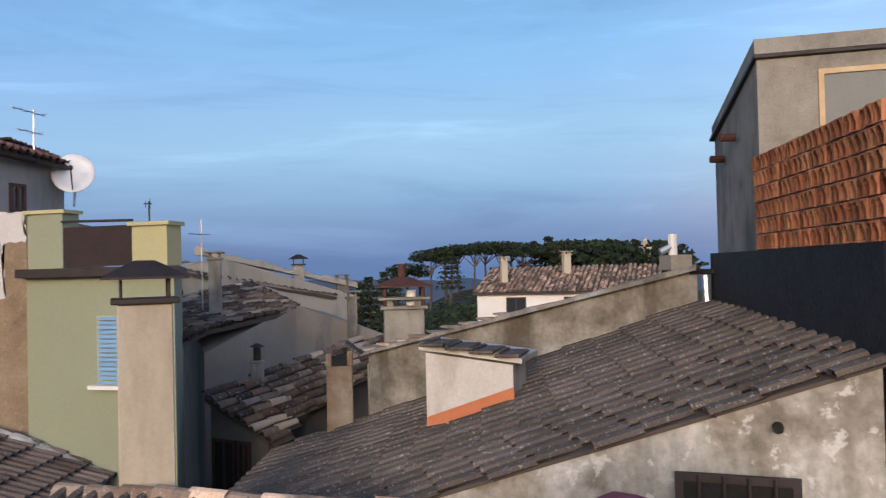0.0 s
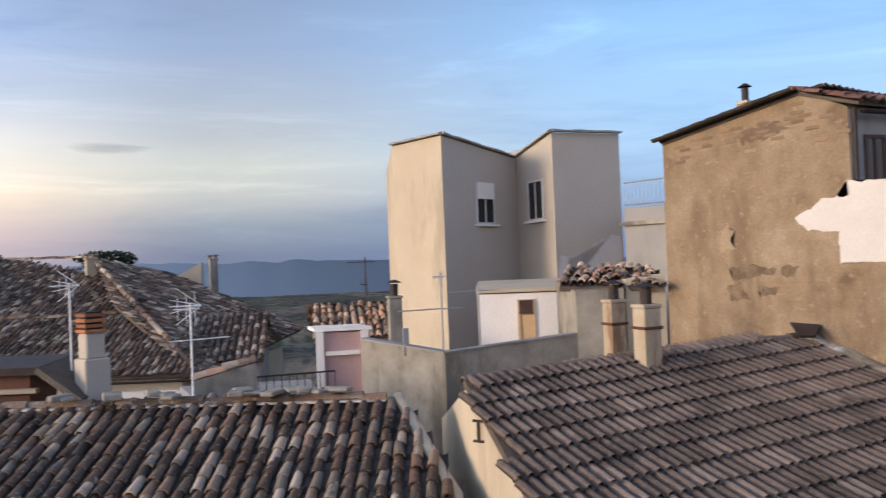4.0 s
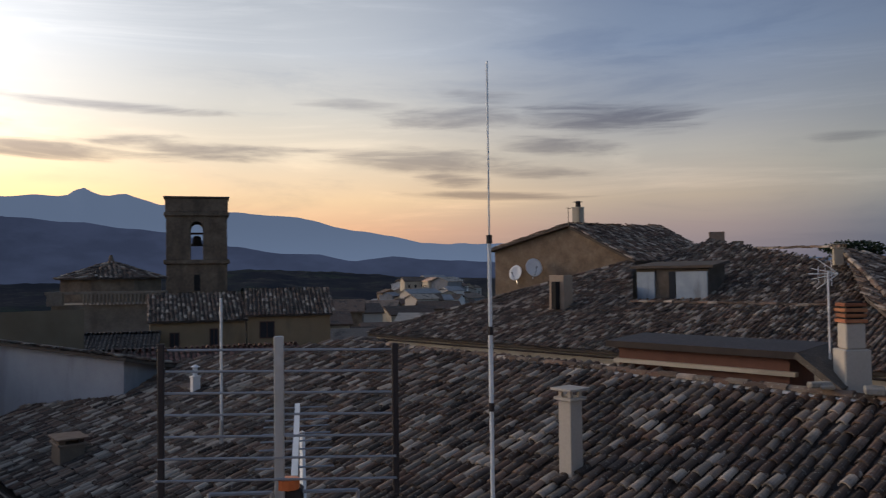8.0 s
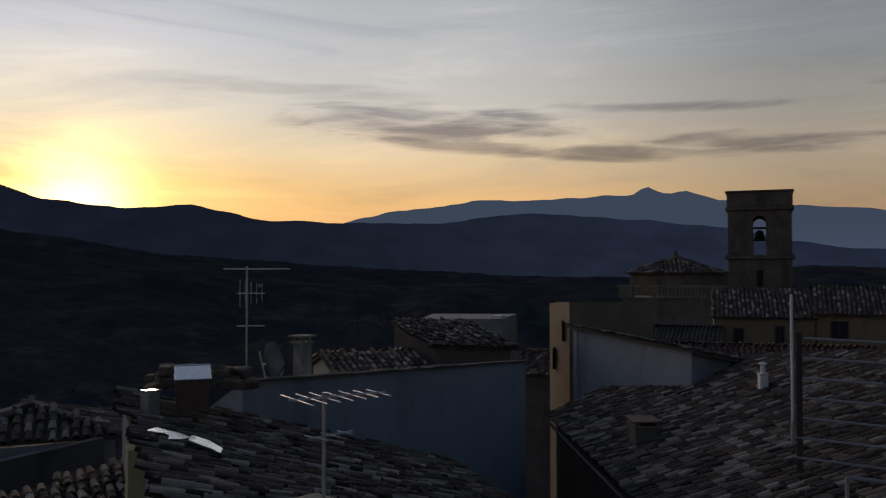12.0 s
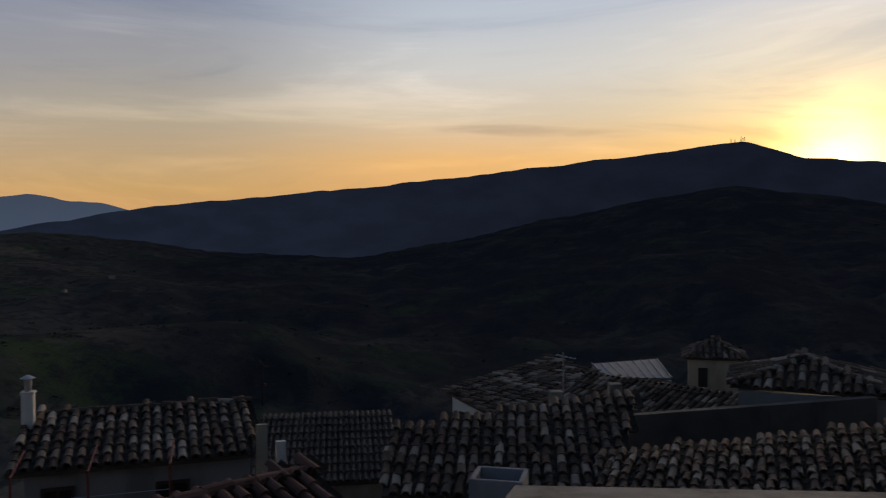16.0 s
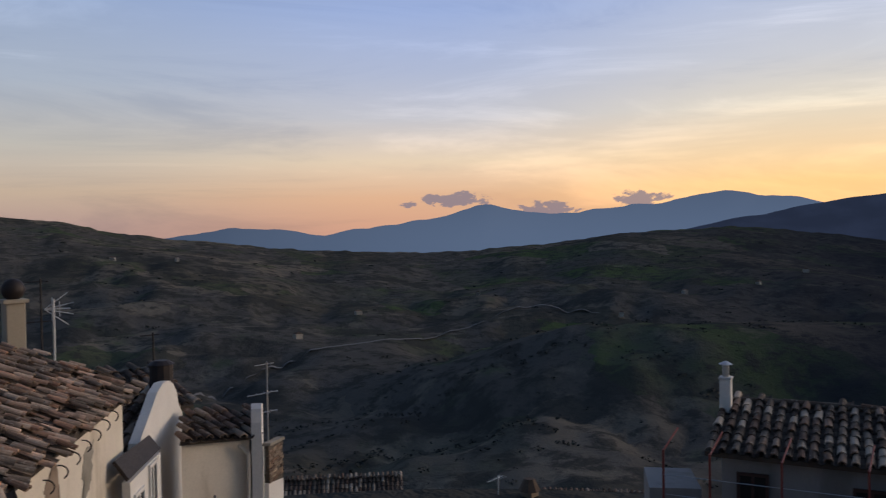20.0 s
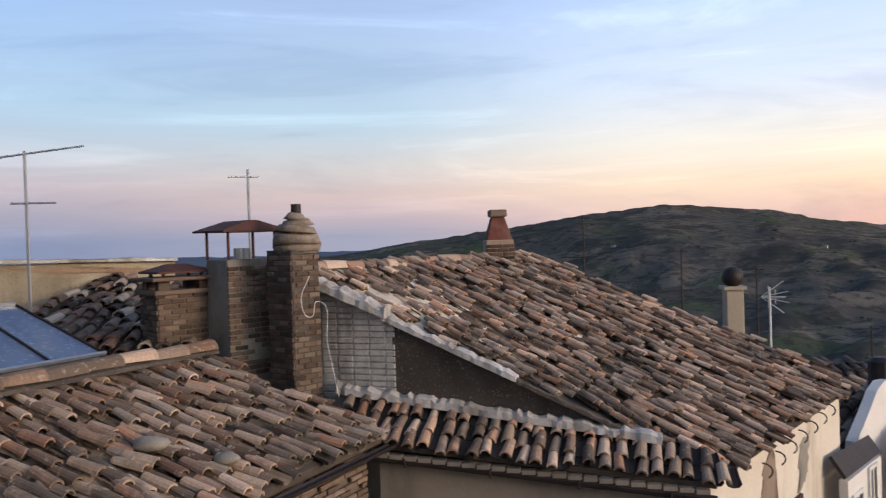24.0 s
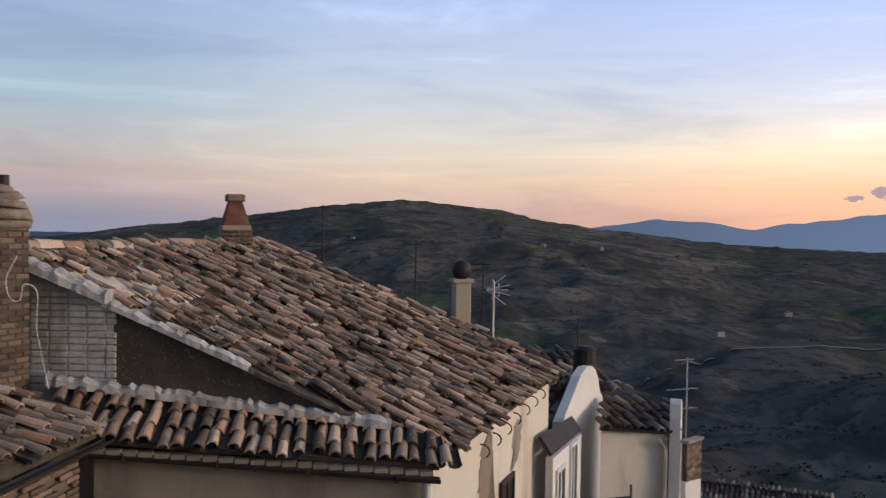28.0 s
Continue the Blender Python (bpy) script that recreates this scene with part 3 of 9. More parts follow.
def array_mesh(name, verts, faces):
    mesh = bpy.data.meshes.new(name)
    mesh.from_pydata(verts.tolist(), [], faces.tolist())
    mesh.update()
    return mesh


def block(bm, c, size, turn=0.0, bevel=0.0, taper=1.0):
    """A box about its centre c, turned about z by degrees, its top narrowed by taper."""
    made = bmesh.ops.create_cube(bm, size=1.0)["verts"]
    for v in made:
        if v.co.z > 0:
            v.co.x, v.co.y = v.co.x * taper, v.co.y * taper
        v.co = Vector((v.co.x * size[0], v.co.y * size[1], v.co.z * size[2]))
    if bevel:
        edges = list({e for v in made for e in v.link_edges})
        r = bmesh.ops.bevel(bm, geom=edges, offset=bevel, segments=1, affect="EDGES", profile=0.5)
        made = list({v for f in r["faces"] for v in f.verts} | {v for v in made if v.is_valid})
    bmesh.ops.transform(bm, matrix=Matrix.Translation(c) @ Matrix.Rotation(radians(turn), 4, "Z"), verts=made)
    return made


def rod(bm, a, b, r, sides=6, r2=None):
    """A straight round bar from a to b."""
    a, b = Vector(a), Vector(b)
    way = b - a
    m = Matrix.Translation((a + b) / 2) @ way.to_track_quat("Z", "Y").to_matrix().to_4x4()
    return bmesh.ops.create_cone(bm, cap_ends=True, segments=sides, radius1=r, radius2=r if r2 is None else r2, depth=way.length, matrix=m)["verts"]


def solid(bm, plan, lows, tops):
    """An upright body over the plan corners, with its own low and top height at each."""
    n = len(plan)
    low = [bm.verts.new((*p, z)) for p, z in zip(plan, lows)]
    top = [bm.verts.new((*p, z)) for p, z in zip(plan, tops)]
    bm.faces.new(low[::-1]), bm.faces.new(top)
    for i in range(n):
        j = (i + 1) % n
        bm.faces.new((low[i], low[j], top[j], top[i]))


def slab(bm, corners, thick):
    """A flat plate under the given corners."""
    a = [Vector(c) for c in corners]
    up = (a[1] - a[0]).cross(a[-1] - a[0]).normalized()
    if up.z < 0:
        up = -up
    top = [bm.verts.new(c) for c in a]
    low = [bm.verts.new(c - up * thick) for c in a]
    bm.faces.new(top), bm.faces.new(low[::-1])
    for i in range(len(a)):
        j = (i + 1) % len(a)
        bm.faces.new((low[i], low[j], top[j], top[i]))


# tile shapes, in u across, v up the slope, n off the roof
def coppo(width, length, sides=6, thick=0.014):
    verts, faces = [], []
    for v, r in ((0.0, width / 2), (length, width / 2 * 0.80)):
        for i in range(sides + 1):
            a = math.pi * i / sides
            verts.append((-math.cos(a) * r, v, math.sin(a) * r * 0.95))
    r = width / 2 - thick
    for i in range(sides + 1):
        a = math.pi * i / sides
        verts.append((-math.cos(a) * r, 0.0, math.sin(a) * r * 0.82))
    for i in range(sides + 1):
        a = math.pi * i / sides
        verts.append((-math.cos(a) * r, length * 0.35, math.sin(a) * r * 0.80))
    k = sides + 1
    for i in range(sides):
        faces.append((i, i + 1, k + i + 1, k + i))
        faces.append((2 * k + i, 2 * k + i + 1, i + 1, i))
        faces.append((3 * k + i, 3 * k + i + 1, 2 * k + i + 1, 2 * k + i))
    return np.array(verts), np.array(faces)


def ribbed(width, length, ribs=3, thick=0.055, k=1.0):
    """A flat interlocking tile with raised ribs along the slope."""
    prof = [(-width / 2, 0.0)]
    step = width / ribs
    for i in range(ribs):
        x = -width / 2 + i * step
        prof += [(x + step * 0.16, -0.022 * k), (x + step * 0.26, 0.026 * k), (x + step * 0.50, 0.036 * k), (x + step * 0.74, 0.026 * k), (x + step * 0.84, -0.022 * k)]
    prof.append((width / 2 - 0.004, 0.0))
    n = len(prof)
    verts = [(x, 0.0, z + thick) for x, z in prof] + [(x, length, z + thick * 0.15) for x, z in prof] + [(x, 0.03, z + thick - 0.024) for x, z in prof]
    faces = [f for i in range(n - 1) for f in ((i, i + 1, n + i + 1, n + i), (2 * n + i, 2 * n + i + 1, i + 1, i))]
    return np.array(verts), np.array(faces)


def tile_roof(parent, corners, material, pitch=0.21, row=0.34, style="coppi", pieces=300, near=(0, 0), rough=1.0, thick=0.10, seed=1, label="", under=True, channel=None):
    """A roof plane with its own tiles. corners: the polygon, eave first (left to right as seen from below the eave). The tiles nearest
    to the given spot of the plan are parts of their own, the rest one mesh."""
    rng = random.Random(seed)
    flat_fit = np.array([(p[0], p[1], 1.0) for p in corners])
    tilt = np.linalg.lstsq(flat_fit, np.array([p[2] for p in corners]), rcond=None)[0]
    corners = [(p[0], p[1], float(np.dot(tilt, (p[0], p[1], 1.0)))) for p in corners]
    c = [Vector(p) for p in corners]
    u = (c[1] - c[0]).normalized()
    up = (c[1] - c[0]).cross(c[-1] - c[0]).normalized()
    if up.z < 0:
        up = -up
    v = up.cross(u)
    if (c[-1] - c[0]).dot(v) < 0:
        v = -v
    bm = bmesh.new()
    slab(bm, corners, thick)
    body = part("roof", bm, UNDER, parent, label)
    flat = [((p - c[0]).dot(u), (p - c[0]).dot(v)) for p in c]

    def spans(x):
        cuts = []
        for (x1, y1), (x2, y2) in zip(flat, flat[1:] + flat[:1]):
            if (x1 <= x) != (x2 <= x):
                cuts.append(y1 + (x - x1) / (x2 - x1) * (y2 - y1))
        cuts.sort()
        return list(zip(cuts[::2], cuts[1::2]))

    lo, hi = min(p[0] for p in flat), max(p[0] for p in flat)
    shape = coppo if style == "coppi" else ribbed
    laid = []
    count = int((hi - lo) / pitch)
    for i in range(count + 1):
        x = lo + (i + 0.5) * pitch
        bend = 0.0
        for a, b in spans(min(max(x, lo + 0.01), hi - 0.01)):
            rows = int((b - a) / row) + 1
            bend = rng.uniform(-0.012, 0.012) * rough
            for j in range(rows):
                y = a + j * row - 0.06 + (rng.uniform(-0.03, 0.03) * rough if style == "coppi" else 0)
                if y > b - 0.08:
                    continue
                if style == "coppi":
                    dx = bend + rng.uniform(-0.014, 0.014) * rough
                    laid.append((x + dx, y, rng.gauss(0, 0.035) * rough, 0.045 + rng.uniform(-0.008, 0.02) * rough, rng.uniform(-0.012, 0.035) * min(rough, 1.6) + 0.045, 0))
                    if under and j < rows:
                        laid.append((x + pitch / 2 + bend, y + 0.02, rng.gauss(0, 0.02) * rough, 0.03, 0.02, 1))
                else:
                    laid.append((x, y + rng.uniform(-0.008, 0.008) * rough, rng.gauss(0, 0.006) * rough, rng.uniform(0, 0.006) * rough, rng.uniform(-0.004, 0.010) * rough, 0))
    base = {}
    if style == "coppi":
        for k in range(3):
            base[0, k] = coppo(pitch * (0.68 + 0.05 * k), row * 1.22)
        trough = coppo(pitch * 0.92, row * 1.22, 4)
        base[1, 0] = (trough[0] * np.array([1, 1, -0.75]) + np.array([0, 0, 0.025]), trough[1][:, ::-1])
        base[1, 1] = base[1, 2] = base[1, 0]
    else:
        for k in range(3):
            base[0, k] = ribbed(pitch, row * 1.05, 1, 0.030, 0.95) if style == "roll" else ribbed(pitch, row * 1.05, 2, 0.050, 1.3)
    spot = Vector((*near, 0.0))
    order = []
    for n, t in enumerate(laid):
        p = c[0] + u * t[0] + v * t[1]
        order.append(((Vector((p.x, p.y, 0)) - spot).length_squared, n))
    order.sort()
    chosen = set([n for _, n in order if laid[n][5] == 0][:pieces])
    frame3 = np.array([list(u), list(v), list(up)])
    shared = {}
    lots = {0: ([], []), 1: ([], [])}
    ends = [0, 0]
    for n, (x, y, spin, off, tip, kind) in enumerate(laid):
        k = rng.randrange(3)
        vs, fs = base[kind, k]
        if n in chosen:
            if k not in shared:
                shared[k] = array_mesh("tile", vs, fs)
                shared[k].materials.append(material)
            ob = new("tile", shared[k])
            rot = Matrix((u, v, up)).transposed().to_4x4()
            place = c[0] + u * x + v * y + up * off
            ob.parent = body
            ob.matrix_parent_inverse = Matrix.Translation(-root_of(body))
            ob.matrix_basis = Matrix.Translation(place) @ rot @ Matrix.Rotation(spin, 4, "Z") @ Matrix.Rotation(-tip, 4, "X")
            continue
        cs, sn = math.cos(spin), math.sin(spin)
        q = vs.copy()
        q[:, 2] -= q[:, 1] * tip
        q = np.stack([q[:, 0] * cs - q[:, 1] * sn + x, q[:, 0] * sn + q[:, 1] * cs + y, q[:, 2] + off], 1)
        lots[kind][0].append(q @ frame3 + np.array(c[0]))
        lots[kind][1].append(fs + ends[kind])
        ends[kind] += len(vs)
    for kind, name, coat in ((0, "tiles", material), (1, "channel_tiles", channel or CHANNEL_SHADE)):
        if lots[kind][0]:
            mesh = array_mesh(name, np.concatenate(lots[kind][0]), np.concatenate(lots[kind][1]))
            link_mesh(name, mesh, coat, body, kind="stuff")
    return body


def ridge_caps(parent, a, b, material, width=0.2, length=0.38, seed=3, mortar=None):
    """A row of ridge tiles from a to b, bedded on a roll of mortar."""
    rng = random.Random(seed)
    a, b = Vector(a), Vector(b)
    way = (b - a).normalized()
    across = way.cross(Vector((0, 0, 1))).normalized()
    up = across.cross(way)
    n = max(1, int((b - a).length / (length * 0.86)))
    if mortar:
        bm = bmesh.new()
        steps = n * 2
        rings = []
        for i in range(steps + 1):
            p = a.lerp(b, i / steps)
            r = width * (0.40 + 0.1 * rng.random())
            rings.append([bm.verts.new(p + across * math.cos(k * math.pi / 5) * r * 1.15 + up * (math.sin(k * math.pi / 5) * r * 0.55 - 0.03)) for k in range(6)])
        for r1, r2 in zip(rings, rings[1:]):
            for k in range(5):
                bm.faces.new((r1[k], r1[k + 1], r2[k + 1], r2[k]))
        part("ridge_mortar", bm, mortar, parent)
    vs, fs = coppo(width, length, 6, 0.016)
    mesh = array_mesh("ridge_tile", vs, fs)
    mesh.materials.append(material)
    for i in range(n):
        p = a.lerp(b, i / n)
        ob = new("ridge_tile", mesh)
        ob.parent = parent
        ob.matrix_parent_inverse = Matrix.Translation(-root_of(parent))
        rot = Matrix((across, way, up)).transposed().to_4x4()
        ob.matrix_basis = Matrix.Translation(p + up * rng.uniform(0.0, 0.03)) @ rot @ Matrix.Rotation(rng.gauss(0, 0.05), 4, "Z") @ Matrix.Rotation(rng.uniform(-0.03, 0.05), 4, "X")


def window(parent, at, turn, w, h, frame_mat, inner=None, depth=0.12, bars=0, sill=None, shutter=None, leafs=2):
    """A window let into a wall. at: the middle of its outer face; turn: the way it faces, in degrees from +x."""
    m = Matrix.Translation(at) @ Matrix.Rotation(radians(turn), 4, "Z")

    def b(bm, x, y, z, sx, sy, sz):
        made = bmesh.ops.create_cube(bm, size=1.0)["verts"]
        bmesh.ops.transform(bm, matrix=m @ Matrix.Translation((x, y, z)) @ Matrix.Diagonal((sx, sy, sz, 1)), verts=made)

    bm = bmesh.new()
    t = 0.055
    for s in (-1, 1):
        b(bm, 0.004, s * (w / 2 - t / 2), 0, 0.05, t, h)
        b(bm, 0.004, 0, s * (h / 2 - t / 2), 0.046, w - 2 * t, t)
    if leafs > 1:
        b(bm, 0.002, 0, 0, 0.04, 0.05, h - 2 * t)
    frame_ob = part("window", bm, frame_mat, parent)
    bm = bmesh.new()
    b(bm, -0.006, 0, 0, 0.02, w - 2 * t + 0.01, h - 2 * t + 0.01)
    part("pane", bm, inner or PANE, frame_ob)
    if sill:
        bm = bmesh.new()
        b(bm, 0.05, 0, -h / 2 - 0.03, 0.16, w + 0.16, 0.05)
        part("sill", bm, sill, frame_ob)
    if shutter:
        bm = bmesh.new()
        k = max(4, int(h / 0.06))
        edge = []
        for i in range(k):
            for x, f in ((0.012, 0.0), (0.05, 0.12), (0.035, 0.8), (0.012, 0.9)):
                edge.append([bm.verts.new(m @ Vector((x, y, -h / 2 + (i + f) * h / k))) for y in (-w / 2 + 0.02, w / 2 - 0.02)])
        for e1, e2 in zip(edge, edge[1:]):
            bm.faces.new((e1[0], e1[1], e2[1], e2[0]))
        part("shutter", bm, shutter, frame_ob)
    if bars:
        for i in range(bars):
            bm = bmesh.new()
            y = -w / 2 + (i + 1) * w / (bars + 1)
            p0, p1 = m @ Vector((0.05, y, -h / 2)), m @ Vector((0.05, y, h / 2))
            rod(bm, p0, p1, 0.012)
            part("bar", bm, METAL_DARK, frame_ob)
    return frame_ob


def house(name, plan, low, tops, material, label, category="house", wall_name="wall"):
    """An upright house body as a thing, its walls one part."""
    ctr = sum((Vector(p) for p in plan), Vector((0, 0))) / len(plan)
    h = thing(name, (*ctr, low), label, category)
    bm = bmesh.new()
    solid(bm, plan, [low] * len(plan), tops)
    part(wall_name, bm, material, h)
    return h
# ---- ground ----
def ridge_height(bearing, table):
    n = len(table)
    for i in range(n):
        (a, p), (b, q) = table[i], table[(i + 1) % n]
        span = (b - a) % 360 or 360
        d = (bearing - a) % 360
        if d <= span:
            k = d / span
            k = k * k * (3 - 2 * k) * 0.5 + k * 0.5
            return p + (q - p) * k
    return 0.0


# bearing from the view ahead, turning left, and how many degrees the skyline stands over the eye
WEST_RIDGE = [(2, -1.5), (8, 0.45), (17, 0.95), (19.6, 1.2), (22.2, 0.92), (24.6, 1.42), (27, 1.47), (30.3, 2.0), (34.8, 2.95), (40.5, 3.58), (47.6, 4.1), (53.8, 3.4), (60.6, 3.42), (65.8, 3.55), (70.6, 4.52), (74.8, 4.18), (79.2, 4.62), (83.3, 5.84),
              (91.5, 5.0), (97.3, 4.4), (103.4, 3.72), (110.3, 3.0), (118.9, 2.2), (123.5, 1.7), (128, 0.9), (134, -0.2), (140, -2.0)]
# the nearer hills
RIDGE = [(8, -0.4), (17, -0.2), (24, 0.3), (29, 0.5), (35, 0.1), (41, -0.26), (47.6, -0.2), (54.6, 0.2), (60.7, 0.5), (65.8, 0.9), (71.8, 1.3), (79.3, 2.48), (84, 3.1), (88, 2.5),
         (95, 1.18), (103, -0.58), (109.5, -1.6), (118, -1.2), (124, -0.3), (129, 0.25), (134.9, 0.0), (143, -0.85), (149, -1.25), (157.5, -1.0),
         (167, -0.05), (170.5, 0.5), (174, 1.25), (180.2, 1.85), (185.3, 1.4), (191, 0.6), (197, -0.1), (203, -0.95), (215, -1.5), (230, -1.45), (246, -1.4), (258, -2.4), (274, -2.4),
         (300, -1.6), (332, -1.7), (340, -1.7), (348, -1.4), (356, -0.6)]
FAR_RANGE = [(0, 0.8), (10, 1.9), (16.9, 2.05), (21.5, 2.95), (26.4, 4.0), (34.8, 4.72), (36.1, 5.0), (37.2, 5.5), (38.3, 5.27), (39.1, 5.45), (39.7, 5.76), (40.6, 5.27), (42.2, 5.2), (43, 5.1), (50.3, 4.95), (56.1, 4.35),
             (60.8, 3.4), (70, 2.5), (100, 1.0), (119, 1.2), (123.3, 1.56), (126, 2.0), (130, 2.54), (134.7, 1.8), (138.3, 1.5), (141.9, 1.19), (145.6, 1.96), (149.8, 1.0),
             (153, 0.55), (157, 0.1), (162.3, 0.6), (167, 0.1), (180, -0.5), (220, -0.9), (229, -0.7), (260, -0.9), (310, -0.2), (331.6, 0.38), (337, 0.6), (343, 0.62), (348, 0.7), (353, 0.75)]


def ground_height(x, y):
    r = math.hypot(x, y)
    bearing = math.degrees(math.atan2(-x, y)) % 360
    far = math.tan(radians(ridge_height(bearing, RIDGE))) * 2400.0
    rough = noise.fractal(Vector((x, y, 0)) / 420.0, 1.0, 2.1, 5) * 16 * min(1, r / 500)
    fine = noise.fractal(Vector((x, y, 7)) / 90.0, 1.0, 2.1, 4) * 2.6 * min(1, r / 300)
    if r < 36:
        z = -9.6
    elif r < 150:
        k = (r - 36) / 114
        z = -9.6 - 52 * k ** 0.85
    elif r < 600:
        k = (r - 150) / 450
        z = -61.6 - 78 * math.sin(k * math.pi / 2)
    else:
        k = min(1.0, (r - 600) / 1800)
        z = -139.6 + (far + 139.6) * (k ** 1.25)
        spur = noise.fractal(Vector((x, y, 3)) / 700.0, 1.0, 2.0, 4)
        z += spur * 40 * math.sin(min(1, k) * math.pi)
        if r > 2400:
            z = far - (r - 2400) * 0.12
        rough *= max(0.0, 1 - max(0.0, (k - 0.75) * 4)) if k < 1 else 0.0
        fine *= 0.55 if k > 0.9 else 1.0
    z += rough + (fine if r > 150 else 0)
    # the bare hill in the valley to the south-west
    z += 62 * math.exp(-((bearing - 136) / 15) ** 2 - ((r - 640) / 190) ** 2) + 46 * math.exp(-((bearing - 116) / 13) ** 2 - ((r - 760) / 200) ** 2)
    # gullies worn into the slopes
    if 200 < r < 1900:
        worn = noise.fractal(Vector((x, y, 11)) / 260.0, 1.0, 2.1, 5)
        z -= 15 * (1 - min(1.0, abs(worn) * 3.2)) * min(1.0, (r - 200) / 250) * min(1.0, (1900 - r) / 500)
    # the spur of the town to the north and the wooded knoll to the east
    spur = math.exp(-(((bearing - 17 + 180) % 360 - 180) / 10.0) ** 2) * (1 if r < 420 else max(0.0, 1 - (r - 420) / 300)) * min(1, r / 60)
    knoll = math.exp(-(((bearing - 266 + 180) % 360 - 180) / 16.0) ** 2) * (1 if r < 170 else max(0.0, 1 - (r - 170) / 160)) * min(1, r / 60)
    if r > 1900:
        z += (noise.fractal(Vector((x, y, 5)) / 26.0, 1.0, 2.0, 3) * 4.0) * min(1, (r - 1900) / 300)
    return z + (max(z, (-9.6 - 4.5 * r / 200) if r < 200 else (-14.1 + (r - 200) / 22)) - z) * spur + (max(z, -8.5 + min(1, r / 130) * 4.2) - z) * knoll


radii = [0, 8, 16, 24, 32, 40, 48, 56, 66, 78, 92, 108, 126, 148] + [150 * 1.04 ** i for i in range(1, 72)] + [2700, 3200, 4000, 4950]
steps = 900
gv, gf = [], []
for r in radii:
    for i in range(steps):
        a = 2 * math.pi * i / steps
        x, y = r * math.sin(a), r * math.cos(a)
        gv.append((x, y, ground_height(x, y)))
for j in range(len(radii) - 1):
    for i in range(steps):
        k = (i + 1) % steps
        gf.append((j * steps + i, j * steps + k, (j + 1) * steps + k, (j + 1) * steps + i))
gmesh = array_mesh("ground", np.array(gv), np.array(gf))
for p in gmesh.polygons:
    p.use_smooth = True
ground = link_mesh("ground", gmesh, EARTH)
tagged(ground, "dark green and brown hill country falling away into a valley", "ground", kind="structure")

def far_ridge(table, first, last, crest, depth, roughness, material, label):
    """A ridge far off, from bearing to bearing."""
    bv, bf = [], []
    n = int((last - first) * 2)
    for i in range(n + 1):
        a = first + (last - first) * i / n
        h = math.tan(radians(ridge_height(a % 360, table))) * crest
        h += noise.fractal(Vector((math.sin(radians(a)) * 30, math.cos(radians(a)) * 30, 0)), 1.0, 2.0, 5) * roughness
        for d, z in ((crest - depth, -500), (crest, h), (crest + depth, -500)):
            bv.append((-d * math.sin(radians(a)), d * math.cos(radians(a)), z))
    for i in range(n):
        for k in range(2):
            bf.append((i * 3 + k, i * 3 + 3 + k, i * 3 + 4 + k, i * 3 + 1 + k))
    mesh = array_mesh("backdrop", np.array(bv), np.array(bf))
    for p in mesh.polygons:
        p.use_smooth = True
    return tagged(link_mesh("backdrop", mesh, material), label, "mountains", kind="structure")


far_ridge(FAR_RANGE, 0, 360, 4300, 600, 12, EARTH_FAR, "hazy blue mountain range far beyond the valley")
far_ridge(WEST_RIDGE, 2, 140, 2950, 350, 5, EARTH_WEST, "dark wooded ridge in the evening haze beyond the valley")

# ---- the terrace under the eye ----
bm = bmesh.new()
block(bm, (0.7, 0.0, -6.2), (5.0, 3.8, 8.9))
part("terrace_house", bm, PLASTER_GREY)
tagged(bpy.data.objects["terrace_house"], "plain plastered house block carrying the viewing terrace", "house", kind="structure")

LOW = -9.6


# ---- kinds of things on the roofs ----
def hood(parent, c, z, w, d, turn, material, rise=0.16, over=0.12, legs=0.16, leg_r=0.014, double=True):
    """A sheet metal hood on four legs over a flue."""
    m = Matrix.Translation((c[0], c[1], z)) @ Matrix.Rotation(radians(turn), 4, "Z")
    for sx in (-1, 1):
        for sy in (-1, 1):
            bm = bmesh.new()
            rod(bm, m @ Vector((sx * w * 0.42, sy * d * 0.42, 0)), m @ Vector((sx * w * 0.42, sy * d * 0.42, legs)), leg_r)
            part("leg", bm, material, parent)
    bm = bmesh.new()
    x, y = w / 2 + over, d / 2 + over
    low = [bm.verts.new(m @ Vector((a * x, b * y, legs))) for a, b in ((-1, -1), (1, -1), (1, 1), (-1, 1))]
    rim = [bm.verts.new(m @ Vector((a * x, b * y, legs + 0.02))) for a, b in ((-1, -1), (1, -1), (1, 1), (-1, 1))]
    if double:
        top = [bm.verts.new(m @ Vector((a * x * 0.25, b * y * 0.25, legs + rise))) for a, b in ((-1, -1), (1, -1), (1, 1), (-1, 1))]
    else:
        top = [bm.verts.new(m @ Vector((a * x * 0.8, b * y * 0.12, legs + rise))) for a, b in ((-1, -1), (1, -1), (1, 1), (-1, 1))]
    bm.faces.new(low[::-1]), bm.faces.new(top)
    for ring, nxt in ((low, rim), (rim, top)):
        for i in range(4):
            bm.faces.new((ring[i], ring[(i + 1) % 4], nxt[(i + 1) % 4], nxt[i]))
    part("hood", bm, material, parent)


